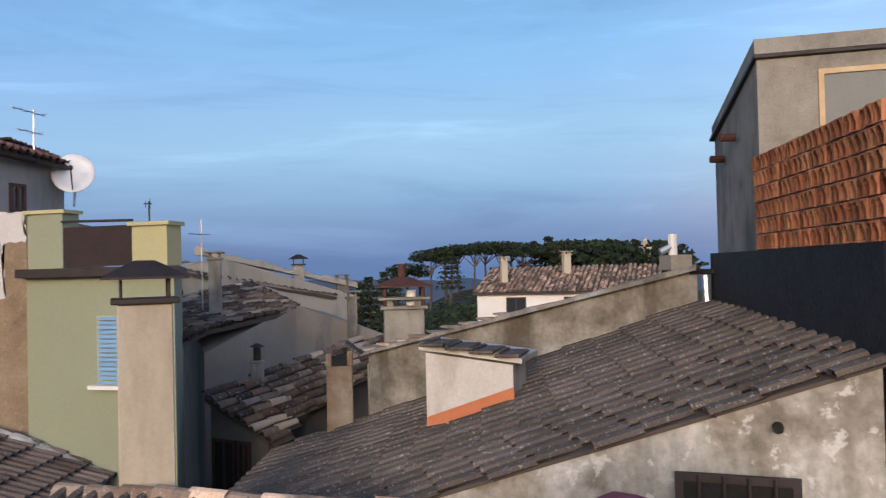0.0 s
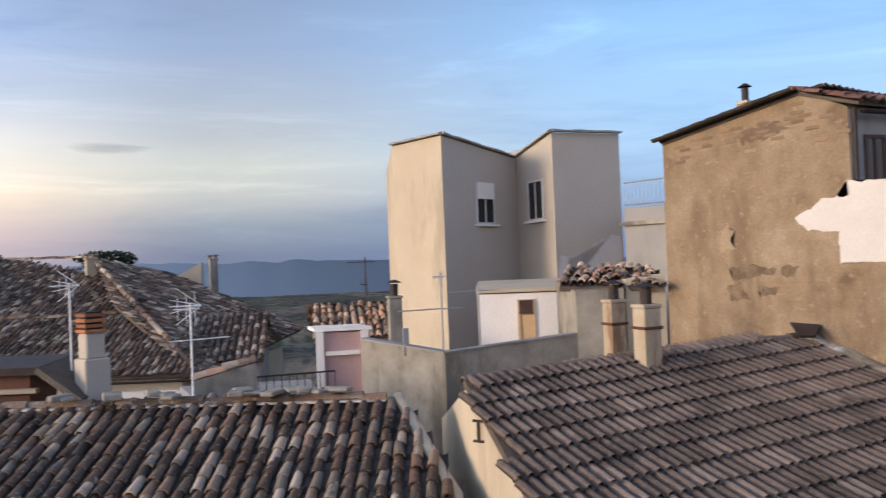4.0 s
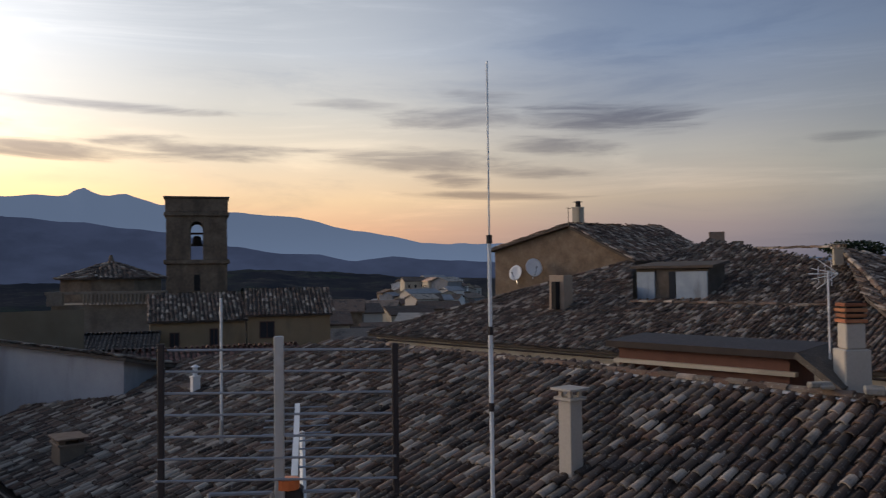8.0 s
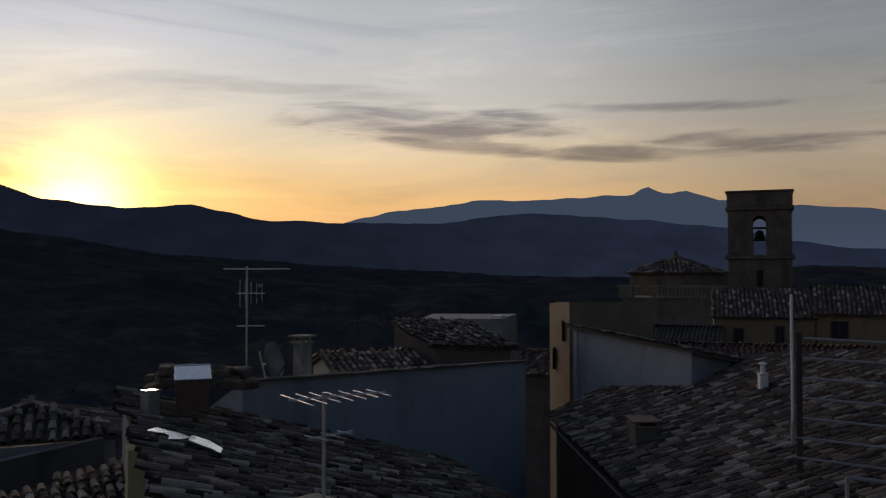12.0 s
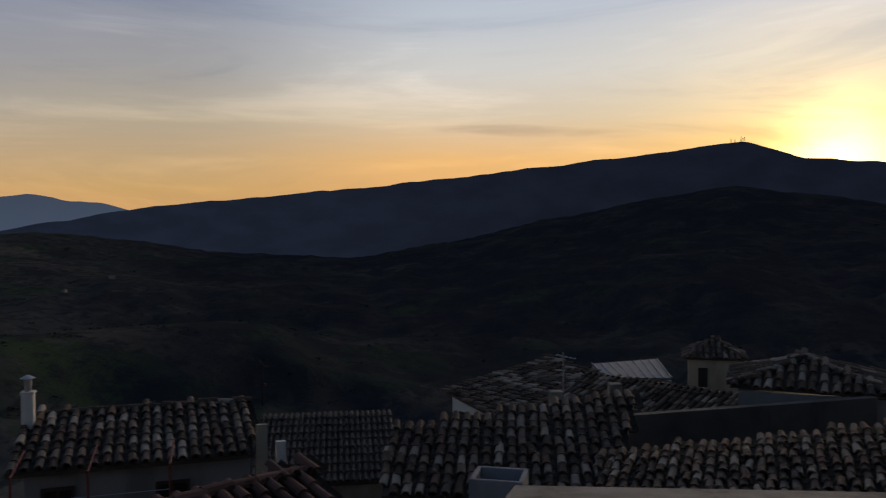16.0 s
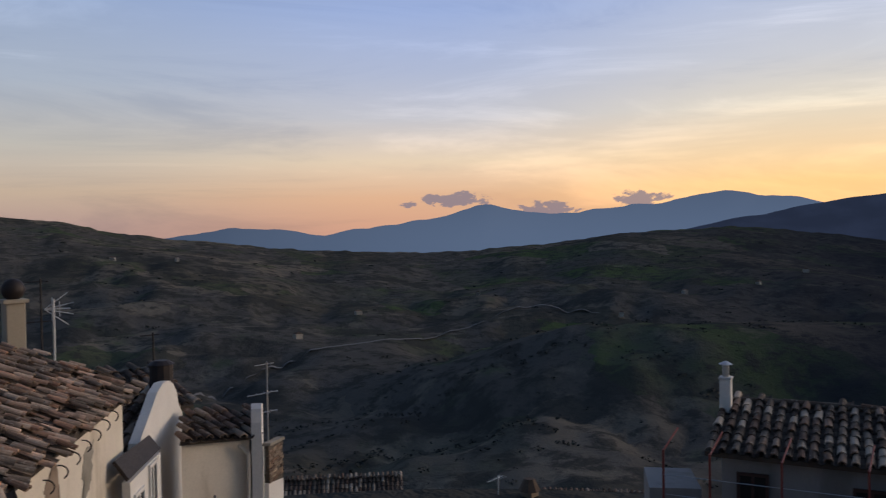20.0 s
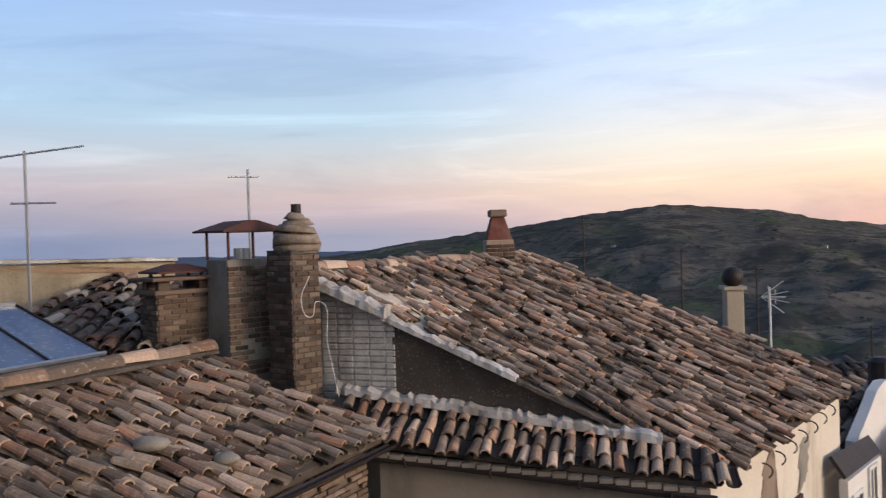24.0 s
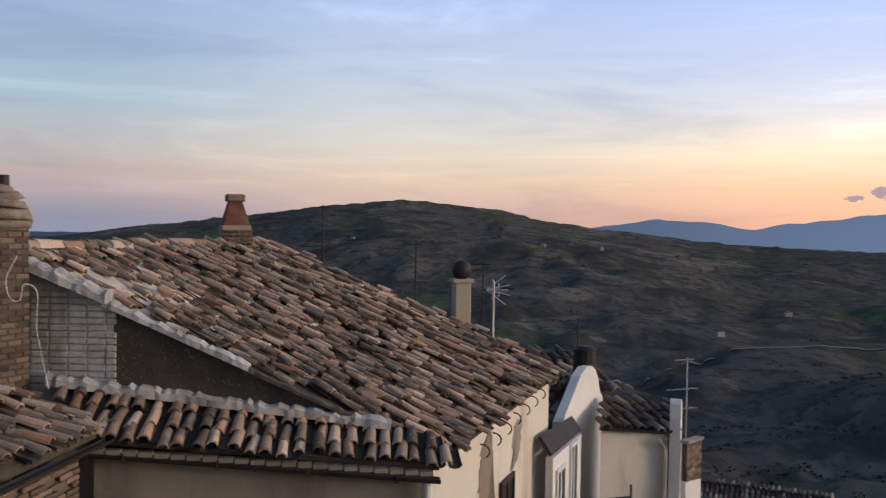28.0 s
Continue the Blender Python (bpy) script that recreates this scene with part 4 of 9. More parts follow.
def chimney(parent, at, z0, z1, w, d, turn, material, top="slab", label="", cap_mat=None, name="chimney"):
    """A chimney stack as a part of its house, with its top as pieces of their own."""
    bm = bmesh.new()
    block(bm, (at[0], at[1], (z0 + z1) / 2), (w, d, z1 - z0), turn, 0.012, 0.97)
    stack = part(name, bm, material, parent, label)
    cap_mat = cap_mat or METAL_DARK
    c = (at[0], at[1])
    if top in ("slab", "hood", "pot"):
        bm = bmesh.new()
        k = 0.03 if top == "pot" else 0.09
        block(bm, (*c, z1 + 0.025), (w + k, d + k, 0.05), turn, 0.008)
        part("crown", bm, cap_mat if top == "hood" else material, stack)
    if top == "hood":
        hood(stack, c, z1 + 0.05, w, d, turn, cap_mat)
    if top == "slab":
        m = Matrix.Rotation(radians(turn), 4, "Z")
        for sx in (-1, 1):
            for sy in (-1, 1):
                bm = bmesh.new()
                o = m @ Vector((sx * w * 0.36, sy * d * 0.36, 0))
                block(bm, (c[0] + o.x, c[1] + o.y, z1 + 0.10), (w * 0.2, d * 0.2, 0.10), turn)
                part("pier", bm, material, stack)
        bm = bmesh.new()
        block(bm, (*c, z1 + 0.17), (w + 0.16, d + 0.16, 0.04), turn, 0.008)
        part("lid", bm, material, stack)
    if top == "pot":
        bm = bmesh.new()
        rod(bm, (*c, z1 + 0.05), (*c, z1 + 0.28), min(w, d) * 0.3, 10)
        part("pot", bm, cap_mat, stack)
        bm = bmesh.new()
        rod(bm, (*c, z1 + 0.30), (*c, z1 + 0.36), min(w, d) * 0.62, 10, 0.03)
        part("cowl", bm, cap_mat, stack)
    return stack


def antenna(at, height, booms, label, mat=None, group="television antennas"):
    """A mast with its booms. booms: (height up the mast, heading in degrees, length, count of bars, bar length, kind)."""
    mat = mat or METAL_GREY
    at = Vector(at)
    a = thing("tv_antenna", at, label, "antenna", group)
    bm = bmesh.new()
    rod(bm, at, at + Vector((0, 0, height)), 0.018)
    part("mast", bm, mat, a)
    for z, heading, length, count, bar, kind in booms:
        h = radians(heading)
        way, across = Vector((math.cos(h), math.sin(h), 0)), Vector((-math.sin(h), math.cos(h), 0))
        mid = at + Vector((0, 0, z))
        start, end = mid - way * length * 0.35, mid + way * length * 0.65
        if kind == "corner":
            start, end = start - Vector((0, 0, 0.03 * length)), end + Vector((0, 0, 0.10 * length))
        bm = bmesh.new()
        rod(bm, start, end, 0.011)
        boom = part("boom", bm, mat, a)
        for i in range(count):
            p = start.lerp(end, (i + 0.5) / count)
            k = bar * (1.0 - 0.35 * i / max(1, count - 1)) / 2
            bm = bmesh.new()
            if kind == "fan":
                spread = (i / max(1, count - 1) - 0.5) * 1.3
                rod(bm, start, start + way * bar * math.cos(spread) + Vector((0, 0, bar * math.sin(spread))), 0.007, 5)
            elif kind == "up":
                rod(bm, p - Vector((0, 0, k)), p + Vector((0, 0, k)), 0.006, 5)
            else:
                rod(bm, p - across * k, p + across * k, 0.006, 5)
            part("element", bm, mat, boom)
        if kind == "corner":
            for s in (-1, 1):
                for side in (-0.09, 0.09):
                    bm = bmesh.new()
                    rod(bm, start + across * side, start + across * side + (-way * 0.5 + Vector((0, 0, s))) * 0.17, 0.005, 5)
                    part("reflector_strut", bm, mat, boom)
                for i in range(4):
                    bm = bmesh.new()
                    p = start + (-way * 0.5 + Vector((0, 0, s))) * 0.045 * (i + 0.5)
                    rod(bm, p - across * 0.13, p + across * 0.13, 0.005, 5)
                    part("reflector_bar", bm, mat, boom)
    return a


def dish(at, r, heading, tilt, label, mat=None):
    """A satellite dish on a wall bracket."""
    mat = mat or PAINT_WHITE
    at = Vector(at)
    d = thing("satellite_dish", at, label, "satellite dish", "satellite dishes")
    m = Matrix.Translation(at) @ Matrix.Rotation(radians(heading), 4, "Z") @ Matrix.Rotation(radians(-tilt), 4, "Y")
    bm = bmesh.new()
    rings = []
    for side in (0.0, 0.012):
        for k in range(5):
            q = r * k / 4
            rings.append([bm.verts.new(m @ Vector((0.16 * (q / r) ** 2 * r * 1.2 - side, q * math.cos(2 * math.pi * i / 20), q * 1.08 * math.sin(2 * math.pi * i / 20)))) for i in range(20)])
    for j in list(range(4)) + list(range(5, 9)):
        for i in range(20):
            bm.faces.new((rings[j][i], rings[j][(i + 1) % 20], rings[j + 1][(i + 1) % 20], rings[j + 1][i]))
    for i in range(20):
        bm.faces.new((rings[4][i], rings[4][(i + 1) % 20], rings[9][(i + 1) % 20], rings[9][i]))
    bmesh.ops.remove_doubles(bm, verts=bm.verts, dist=0.0005)
    part("reflector", bm, mat, d, smooth=True)
    bm = bmesh.new()
    rod(bm, m @ Vector((0.0, 0, -r)), m @ Vector((r * 1.05, 0, -r * 0.25)), 0.012)
    part("arm", bm, METAL_DARK, d)
    bm = bmesh.new()
    rod(bm, m @ Vector((r * 0.95, 0, -r * 0.25)), m @ Vector((r * 1.12, 0, -r * 0.22)), 0.035, 8)
    part("receiver", bm, METAL_DARK, d)
    bm = bmesh.new()
    rod(bm, m @ Vector((-0.01, 0, 0)), m @ Vector((-0.22, 0, -0.03)), 0.022)
    rod(bm, m @ Vector((-0.22, 0, 0.25)), m @ Vector((-0.22, 0, -0.5)), 0.022)
    part("bracket", bm, METAL_GREY, d)
    return d


def daub(outline, x_axis, origin, normal, thick=0.004, seed=1, rag=0.05):
    """A patch of paint on a wall with a ragged outline."""
    rng = random.Random(seed)
    o, ax, nn = Vector(origin), Vector(x_axis).normalized(), Vector(normal).normalized()
    pts = []
    for (a, b), (c, d) in zip(outline, outline[1:] + outline[:1]):
        n = max(2, int(math.hypot(c - a, d - b) / 0.06))
        for i in range(n):
            k = i / n
            pts.append((a + (c - a) * k + rng.uniform(-rag, rag) * 0.5, b + (d - b) * k + rng.uniform(-rag, rag) * 0.5))
    bm = bmesh.new()
    face = bm.faces.new([bm.verts.new(o + ax * x + Vector((0, 0, y)) + nn * thick) for x, y in pts])
    bmesh.ops.triangulate(bm, faces=[face])
    ext = bmesh.ops.extrude_face_region(bm, geom=list(bm.faces))
    bmesh.ops.translate(bm, vec=-nn * thick * 0.9, verts=[v for v in ext["geom"] if isinstance(v, bmesh.types.BMVert)])
    return bm


def coping(parent, a, b, w, h, material, name="coping", step=0.0, seed=2):
    """An uneven strip along the top of a wall."""
    rng = random.Random(seed)
    a, b = Vector(a), Vector(b)
    n = max(2, int((b - a).length / (step or 0.35)))
    way = (b - a).normalized()
    across = way.cross(Vector((0, 0, 1))).normalized()
    bm = bmesh.new()
    rings = []
    for i in range(n + 1):
        p = a.lerp(b, i / n)
        ww, hh = w / 2 * rng.uniform(0.86, 1.14), h * rng.uniform(0.72, 1.2)
        rings.append([bm.verts.new(p + across * s * ww + Vector((0, 0, z))) for s, z in ((-1, 0), (-0.9, hh * 0.8), (-0.3, hh), (0.4, hh * 0.96), (0.9, hh * 0.75), (1, 0))])
    for r, s in zip(rings, rings[1:]):
        for k in range(6):
            bm.faces.new((r[k], r[(k + 1) % 6], s[(k + 1) % 6], s[k]))
    bm.faces.new(rings[0]), bm.faces.new(rings[-1][::-1])
    return part(name, bm, material, parent)


def gutter(parent, a, b, r=0.065, material=None):
    """A half-round gutter with brackets."""
    a, b = Vector(a), Vector(b)
    way = (b - a).normalized()
    across = way.cross(Vector((0, 0, 1))).normalized()
    bm = bmesh.new()
    rings = []
    for p in (a, b):
        rings.append([bm.verts.new(p + across * math.cos(math.pi + i * math.pi / 6) * r + Vector((0, 0, math.sin(math.pi + i * math.pi / 6) * r))) for i in range(7)]
                     + [bm.verts.new(p + across * math.cos(-i * math.pi / 6) * (r - 0.008) + Vector((0, 0, math.sin(-i * math.pi / 6) * (r - 0.008)))) for i in range(7)])
    for k in range(14):
        bm.faces.new((rings[0][k], rings[0][(k + 1) % 14], rings[1][(k + 1) % 14], rings[1][k]))
    g = part("gutter", bm, material or METAL_DARK, parent)
    n = int((b - a).length / 0.9)
    for i in range(n + 1):
        p = a.lerp(b, (i + 0.5) / (n + 1))
        bm = bmesh.new()
        rod(bm, p + across * (r + 0.01) + Vector((0, 0, 0.02)), p + across * (r * 0.7) + Vector((0, 0, -r - 0.012)), 0.009, 4)
        part("bracket", bm, material or METAL_DARK, g)


def gabled(name, a, b, depth, low, eave, rise, wall_mat, tile_mat, label, pitch=0.22, row=0.36, pieces=0, over=0.25, style="coppi", seed=1, rough=1.0):
    """A plain house: front wall from a to b (seen left to right from outside), going back by depth, ridge along the front."""
    a, b = Vector(a), Vector(b)
    way = (b - a).normalized()
    back = Vector((-way.y, way.x)) * depth
    ctr = (a + b) / 2 + back / 2
    h = thing(name, (*ctr, low), label, "house", "houses of the town")
    bm = bmesh.new()
    m1, m2 = a + back / 2, b + back / 2
    solid(bm, [a, b, m2, b + back, a + back, m1], [low] * 6, [eave - 0.03, eave - 0.03, eave + rise - 0.03, eave - 0.03, eave - 0.03, eave + rise - 0.03])
    part("wall", bm, wall_mat, h)
    f = back.normalized() * over
    drop = rise / (depth / 2) * over
    s = way * over * 0.5
    for p, q, r1, r2, sd in ((a - f - s, b - f + s, m2 + s, m1 - s, 0), (b + back + f + s, a + back + f - s, m1 - s, m2 + s, 1)):
        tile_roof(h, [(*p, eave - drop + 0.06), (*q, eave - drop + 0.06), (*r1, eave + rise + 0.06), (*r2, eave + rise + 0.06)], tile_mat, pitch, row, style,
                  pieces if sd == 0 else 0, seed=seed + sd, thick=0.07, under=False, near=(0, 0), rough=rough)
    return h


def brickwork(parent, a, b, z0, z1, out, material, length=0.215, course=0.066, bare=0.04, seed=1, proud=0.012):
    """Single bricks laid in courses on a wall face from a to b."""
    rng = random.Random(seed)
    a, b, out = Vector(a), Vector(b), Vector(out).normalized()
    way = (b - a).normalized()
    bm = bmesh.new()
    block(bm, (0, 0, 0), (length - 0.014, 0.03, course - 0.012), 0, 0.006)
    whole = bpy.data.meshes.new("brick")
    bm.to_mesh(whole)
    bm.free()
    whole.materials.append(material)
    turn = math.atan2(way.y, way.x)
    span = (b - a).length
    for j in range(int((z1 - z0) / course)):
        x = -(length / 2 if j % 2 else 0.0)
        while x < span - 0.02:
            lo, hi = max(0.0, x), min(span, x + length)
            if hi - lo > 0.05 and rng.random() > bare:
                p = a + way * ((lo + hi) / 2) + out * (proud - 0.015 + rng.uniform(-0.006, 0.006))
                ob = new("brick", whole)
                ob.parent = parent
                ob.matrix_parent_inverse = Matrix.Translation(-root_of(parent))
                ob.matrix_basis = Matrix.Translation((p.x, p.y, z0 + (j + 0.5) * course)) @ Matrix.Rotation(turn + rng.gauss(0, 0.02), 4, "Z") @ Matrix.Rotation(rng.gauss(0, 0.015), 4, "Y") @ Matrix.Diagonal(((hi - lo) / length, 1, 1, 1))
            x += length


def railing(parent, pts, height, material, gap=0.12):
    pts = [Vector(p) for p in pts]
    for a, b in zip(pts, pts[1:]):
        for z in (0.05, height):
            bm = bmesh.new()
            rod(bm, a + Vector((0, 0, z)), b + Vector((0, 0, z)), 0.018)
            part("rail", bm, material, parent)
        n = int((b - a).length / gap)
        for i in range(n + 1):
            p = a.lerp(b, i / max(1, n))
            bm = bmesh.new()
            rod(bm, p + Vector((0, 0, 0.05)), p + Vector((0, 0, height)), 0.009, 4)
            part("baluster", bm, material, parent)


# ---- east: the ribbed roof and its rough gable ----
h = house("rough_house", [(5.6, -2.85), (7.9, 2.65), (12.7, 2.3), (10.4, -3.45)], LOW, [-0.655, -2.745, -2.615, -0.455], PLASTER_ROUGH,
          "house with a rough stained plaster gable and grey ribbed tiles")
tile_roof(h, [(12.7, 2.3, -2.58), (7.9, 2.65, -2.71), (5.55, -2.85, -0.62), (10.4, -3.45, -0.42)], RIBBED, 0.25, 0.37, "roll", 300, (6.5, -1), 1.2, seed=4, thick=0.03)
gwall = math.degrees(math.atan2(-2.3, 5.5)) + 180
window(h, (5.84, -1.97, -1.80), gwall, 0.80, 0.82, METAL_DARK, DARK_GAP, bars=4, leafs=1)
# near-black plug: the hole's shade as colour
bm = bmesh.new()
rod(bm, (5.74, -2.22, -1.07), (5.82, -2.25, -1.07), 0.035, 10)
part("vent_hole", bm, DARK_GAP, h)
# white roof hatch with an orange flashing and a cap of grey tiles
hatch = thing("roof_hatch", (9.5, -0.37, -1.7), "white plastered roof hatch with an orange base and grey tile cap", "roof hatch")
bm = bmesh.new()
solid(bm, [(9.40, 0.09), (9.05, -0.83), (9.75, -1.05), (10.1, -0.13)], [-2.1] * 4, [-0.88, -1.0, -1.0, -0.88])
part("hatch_wall", bm, HATCH_WHITE, hatch)
bm = bmesh.new()
slab(bm, [(9.39, 0.085, -1.58), (9.375, 0.085, -1.76), (9.025, -0.84, -1.40), (9.04, -0.83, -1.23)], 0.01)
part("flashing", bm, ORANGE, hatch)
bm = bmesh.new()
slab(bm, [(9.34, 0.16, -0.78), (8.96, -0.92, -0.92), (9.8, -1.2, -0.92), (10.2, -0.1, -0.78)], 0.06)
part("cap", bm, HATCH_WHITE, hatch)
for i in range(4):
    k = (i + 0.5) / 4
    a = Vector((9.46, 0.06, -0.76)).lerp(Vector((9.10, -0.96, -0.90)), k)
    bm = bmesh.new()
    block(bm, a, (0.60, 0.27, 0.035), -20 + (i % 2) * 3, 0.010)
    block(bm, a + Vector((0.0, 0.10, 0.028)), (0.58, 0.05, 0.03), -20 + (i % 2) * 3, 0.010)
    part("cap_tile", bm, RIBBED, hatch)
# broken chimney on the low side
st = chimney(h, (12.30, 1.33), -2.6, -1.32, 0.40, 0.38, 4, SOOTY, top="none", label="soot-stained chimney with a broken tile top")
for s, top in ((-1, -1.10), (1, -1.14)):
    bm = bmesh.new()
    block(bm, (12.30, 1.33 + s * 0.15, (-1.32 + top) / 2), (0.38, 0.08, top + 1.32), 4, 0.01)
    part("pier", bm, SOOTY, st)
bm = bmesh.new()
block(bm, (12.30, 1.33, -1.26), (0.30, 0.22, 0.11), 4)
part("flue", bm, DARK_GAP, st)
for y0, z0, y1, z1 in ((1.00, -1.16, 1.22, -0.99), (1.22, -0.97, 1.34, -0.99)):
    bm = bmesh.new()
    slab(bm, [(12.08, y0, z0), (12.52, y0, z0), (12.52, y1, z1), (12.08, y1, z1)], 0.035)
    part("cap_tile", bm, RIBBED, st)
# parapet of the next house beyond the ribbed roof
par = house("parapet_house", [(10.5, -3.3), (12.2, 0.9), (16.5, 0.6), (15.2, -4.6)], LOW, [-0.05, -1.15, -1.5, -0.6], PARAPET_GREY, "house with a weathered sloping parapet and loose tiles")
rng = random.Random(7)
coping(par, (10.5, -3.3, -0.06), (12.2, 0.9, -1.16), 0.34, 0.07, PARAPET_GREY, "coping", 0.12, 6)
for i in range(9):
    p = Vector((11.45, -1.0, -0.60)).lerp(Vector((12.15, 0.85, -1.09)), i / 8)
    bm = bmesh.new()
    block(bm, p + Vector((0.02 + rng.uniform(-0.03, 0.03), 0, rng.uniform(0.0, 0.02))), (rng.uniform(0.24, 0.32), rng.uniform(0.24, 0.32), 0.03), 22 + rng.uniform(-16, 16), 0.010)
    part("coping_tile", bm, COPPI_WARM, par)
bm = bmesh.new()
block(bm, (10.55, -3.5, -0.08), (0.7, 0.55, 0.06), 20, 0.01)
part("flat_cover", bm, METAL_DARK, par)
bm = bmesh.new()
rod(bm, (10.25, -3.32, -0.12), (10.22, -3.32, -0.46), 0.05, 8)
part("downpipe", bm, METAL_GREY, par)
# large chimney with rusty hood
big = chimney(par, (13.75, 0.43), -2.6, -0.60, 0.55, 0.66, 4, CEMENT, top="slab", label="large plastered chimney under a rusty hood", cap_mat=METAL_RUST)
hood(big, (13.75, 0.43), -0.55, 0.62, 0.72, 4, METAL_RUST, 0.16, 0.10, 0.30, 0.03)
bm = bmesh.new()
rod(bm, (13.7, 0.3, -0.55), (13.7, 0.3, -0.3), 0.08, 10)
part("flue", bm, PLASTER_WHITE, big)
bm = bmesh.new()
rod(bm, (13.8, 0.45, -0.2), (13.8, 0.45, 0.12), 0.06, 8)
part("stove_pipe", bm, METAL_RUST, big)
low = house("beige_annex", [(13.1, 0.99), (12.95, 0.1), (15.5, 0.1), (15.7, 0.99)], LOW, [-1.42, -1.10, -1.10, -1.42], PLASTER_CREAM, "low beige annex between the roofs")
bm = bmesh.new()
block(bm, (12.95, 0.83, -1.42), (0.25, 0.24, 0.38), 8, 0.02)
part("flue_box", bm, CEMENT, low)
# white house with a tiled roof up the hill, wall and trees behind it
wh = gabled("white_hill_house", (37.6, -2.3), (35.2, -9.6), 7.0, -9, -1.15, 1.0, PLASTER_WHITE, COPPI_WARM, "white house with a shallow clay tile roof among trees", seed=21, rough=1.5)
for y, wd in ((-4.0, 0.9), (-6.4, 0.8)):
    window(wh, (35.2 + (y + 9.6) * 2.4 / 7.3 - 0.02, y, -1.8), 163, wd, 0.9, WOOD_DARK, leafs=2)
chimney(wh, (38.8, -6.6), -0.4, 0.5, 0.35, 0.35, 10, PLASTER_CREAM, top="slab")
chimney(wh, (38.2, -3.6), -0.7, 0.3, 0.3, 0.3, 10, PLASTER_CREAM, top="slab")

# black tarred wall, hollow brick enclosure and the grey stair tower
house("tarred_wall", [(5.55, -2.86), (10.35, -3.42), (10.35, -3.75), (5.62, -3.2)], LOW, [0.14, 0.14, 0.14, 0.14], TAR, "wall sealed with black tar along the ribbed roof", "wall")
enc = thing("brick_enclosure", (5.6, -3.6, -1), "unfinished enclosure of hollow clay bricks on a concrete base", "brick wall")
bm = bmesh.new()
solid(bm, [(5.42, -3.22), (5.31, -4.40), (5.62, -4.46), (5.74, -3.25)], [LOW] * 4, [0.08] * 4)
part("concrete_base", bm, CEMENT, enc)
# hollow bricks laid with their open cells outward: fins between round-topped recesses
CELL_W, CELL_H = 0.128, 0.155
cell = bmesh.new()
rim = [(-0.043, 0.012), (0.043, 0.012), (0.046, 0.070), (0.042, 0.105), (0.026, 0.128), (0.0, 0.136), (-0.026, 0.128), (-0.042, 0.105), (-0.046, 0.070)]
edge = [(-0.060, 0.004), (0.060, 0.004), (0.060, 0.070), (0.060, 0.110), (0.060, 0.148), (0.0, 0.148), (-0.060, 0.148), (-0.060, 0.110), (-0.060, 0.070)]
front = [cell.verts.new((x, 0.004 if i in (0, 1) else 0.0, z)) for i, (x, z) in enumerate(edge)]
hole = [cell.verts.new((x, 0.010 if z > 0.1 else 0.0, z)) for x, z in rim]
deep = [cell.verts.new((x * 0.8, -0.075, 0.02 + z * 0.82)) for x, z in rim]
side = [cell.verts.new((x, -0.09, z)) for x, z in edge]
for i in range(9):
    j = (i + 1) % 9
    cell.faces.new((front[i], front[j], hole[j], hole[i]))
    cell.faces.new((hole[i], hole[j], deep[j], deep[i]))
    cell.faces.new((side[j], side[i], front[i], front[j]))
cell.faces.new(deep)
bmesh.ops.recalc_face_normals(cell, faces=cell.faces)
hollow = bpy.data.meshes.new("brick")
cell.to_mesh(hollow)
cell.free()
hollow.materials.append(BRICK_RED)
wall_a, wall_b = Vector((5.52, -2.88, 0)), Vector((8.45, -3.22, 0))
wallway = (wall_b - wall_a).normalized()
brick_rng = random.Random(8)
for i in range(6):
    for k in range(int((wall_b - wall_a).length / CELL_W)):
        ob = new("brick", hollow)
        ob.parent = enc
        ob.matrix_parent_inverse = Matrix.Translation(-root_of(enc))
        p = wall_a + wallway * ((k + 0.5 + 0.3 * (i % 2)) * CELL_W) + Vector((0, brick_rng.uniform(-0.012, 0.012), 0.145 + i * CELL_H))
        ob.matrix_basis = Matrix.Translation(p) @ Matrix.Rotation(math.atan2(wallway.y, wallway.x) + brick_rng.gauss(0, 0.03), 4, "Z") @ Matrix.Diagonal((-1, 1, 1, 1))
for i in range(6):
    bm = bmesh.new()
    z = 0.138 + i * CELL_H
    solid(bm, [(5.53, -2.895), (8.45, -3.235), (8.45, -3.30), (5.53, -2.96)], [z] * 4, [z + 0.014] * 4)
    part("mortar_joint", bm, CEMENT_DARK, enc)
bm = bmesh.new()
solid(bm, [(5.56, -2.93), (8.45, -3.27), (8.45, -3.42), (5.56, -3.08)], [0.13] * 4, [1.07] * 4)
part("mortar_core", bm, CEMENT, enc)
# brick ends with round holes, facing the terrace
end = bmesh.new()
ring = 12
for s in (0,):
    sq = [end.verts.new((0.0, y, z)) for y, z in ((-0.075, -0.075), (0.075, -0.075), (0.075, 0.075), (-0.075, 0.075))]
    rim = [end.verts.new((0.0, 0.058 * math.cos(2 * math.pi * i / ring - 0.75 * math.pi), 0.058 * math.sin(2 * math.pi * i / ring - 0.75 * math.pi))) for i in range(ring)]
    deep = [end.verts.new((0.12, v.co.y, v.co.z)) for v in rim]
    for c in range(4):
        seq = [rim[(c * 3 + i) % ring] for i in range(4)]
        end.faces.new([sq[c], *seq])
        end.faces.new([sq[c], seq[-1], sq[(c + 1) % 4]])
    for i in range(ring):
        end.faces.new((rim[i], deep[i], deep[(i + 1) % ring], rim[(i + 1) % ring]))
    end.faces.new(deep)
endmesh = bpy.data.meshes.new("brick_end")
end.to_mesh(endmesh)
end.free()
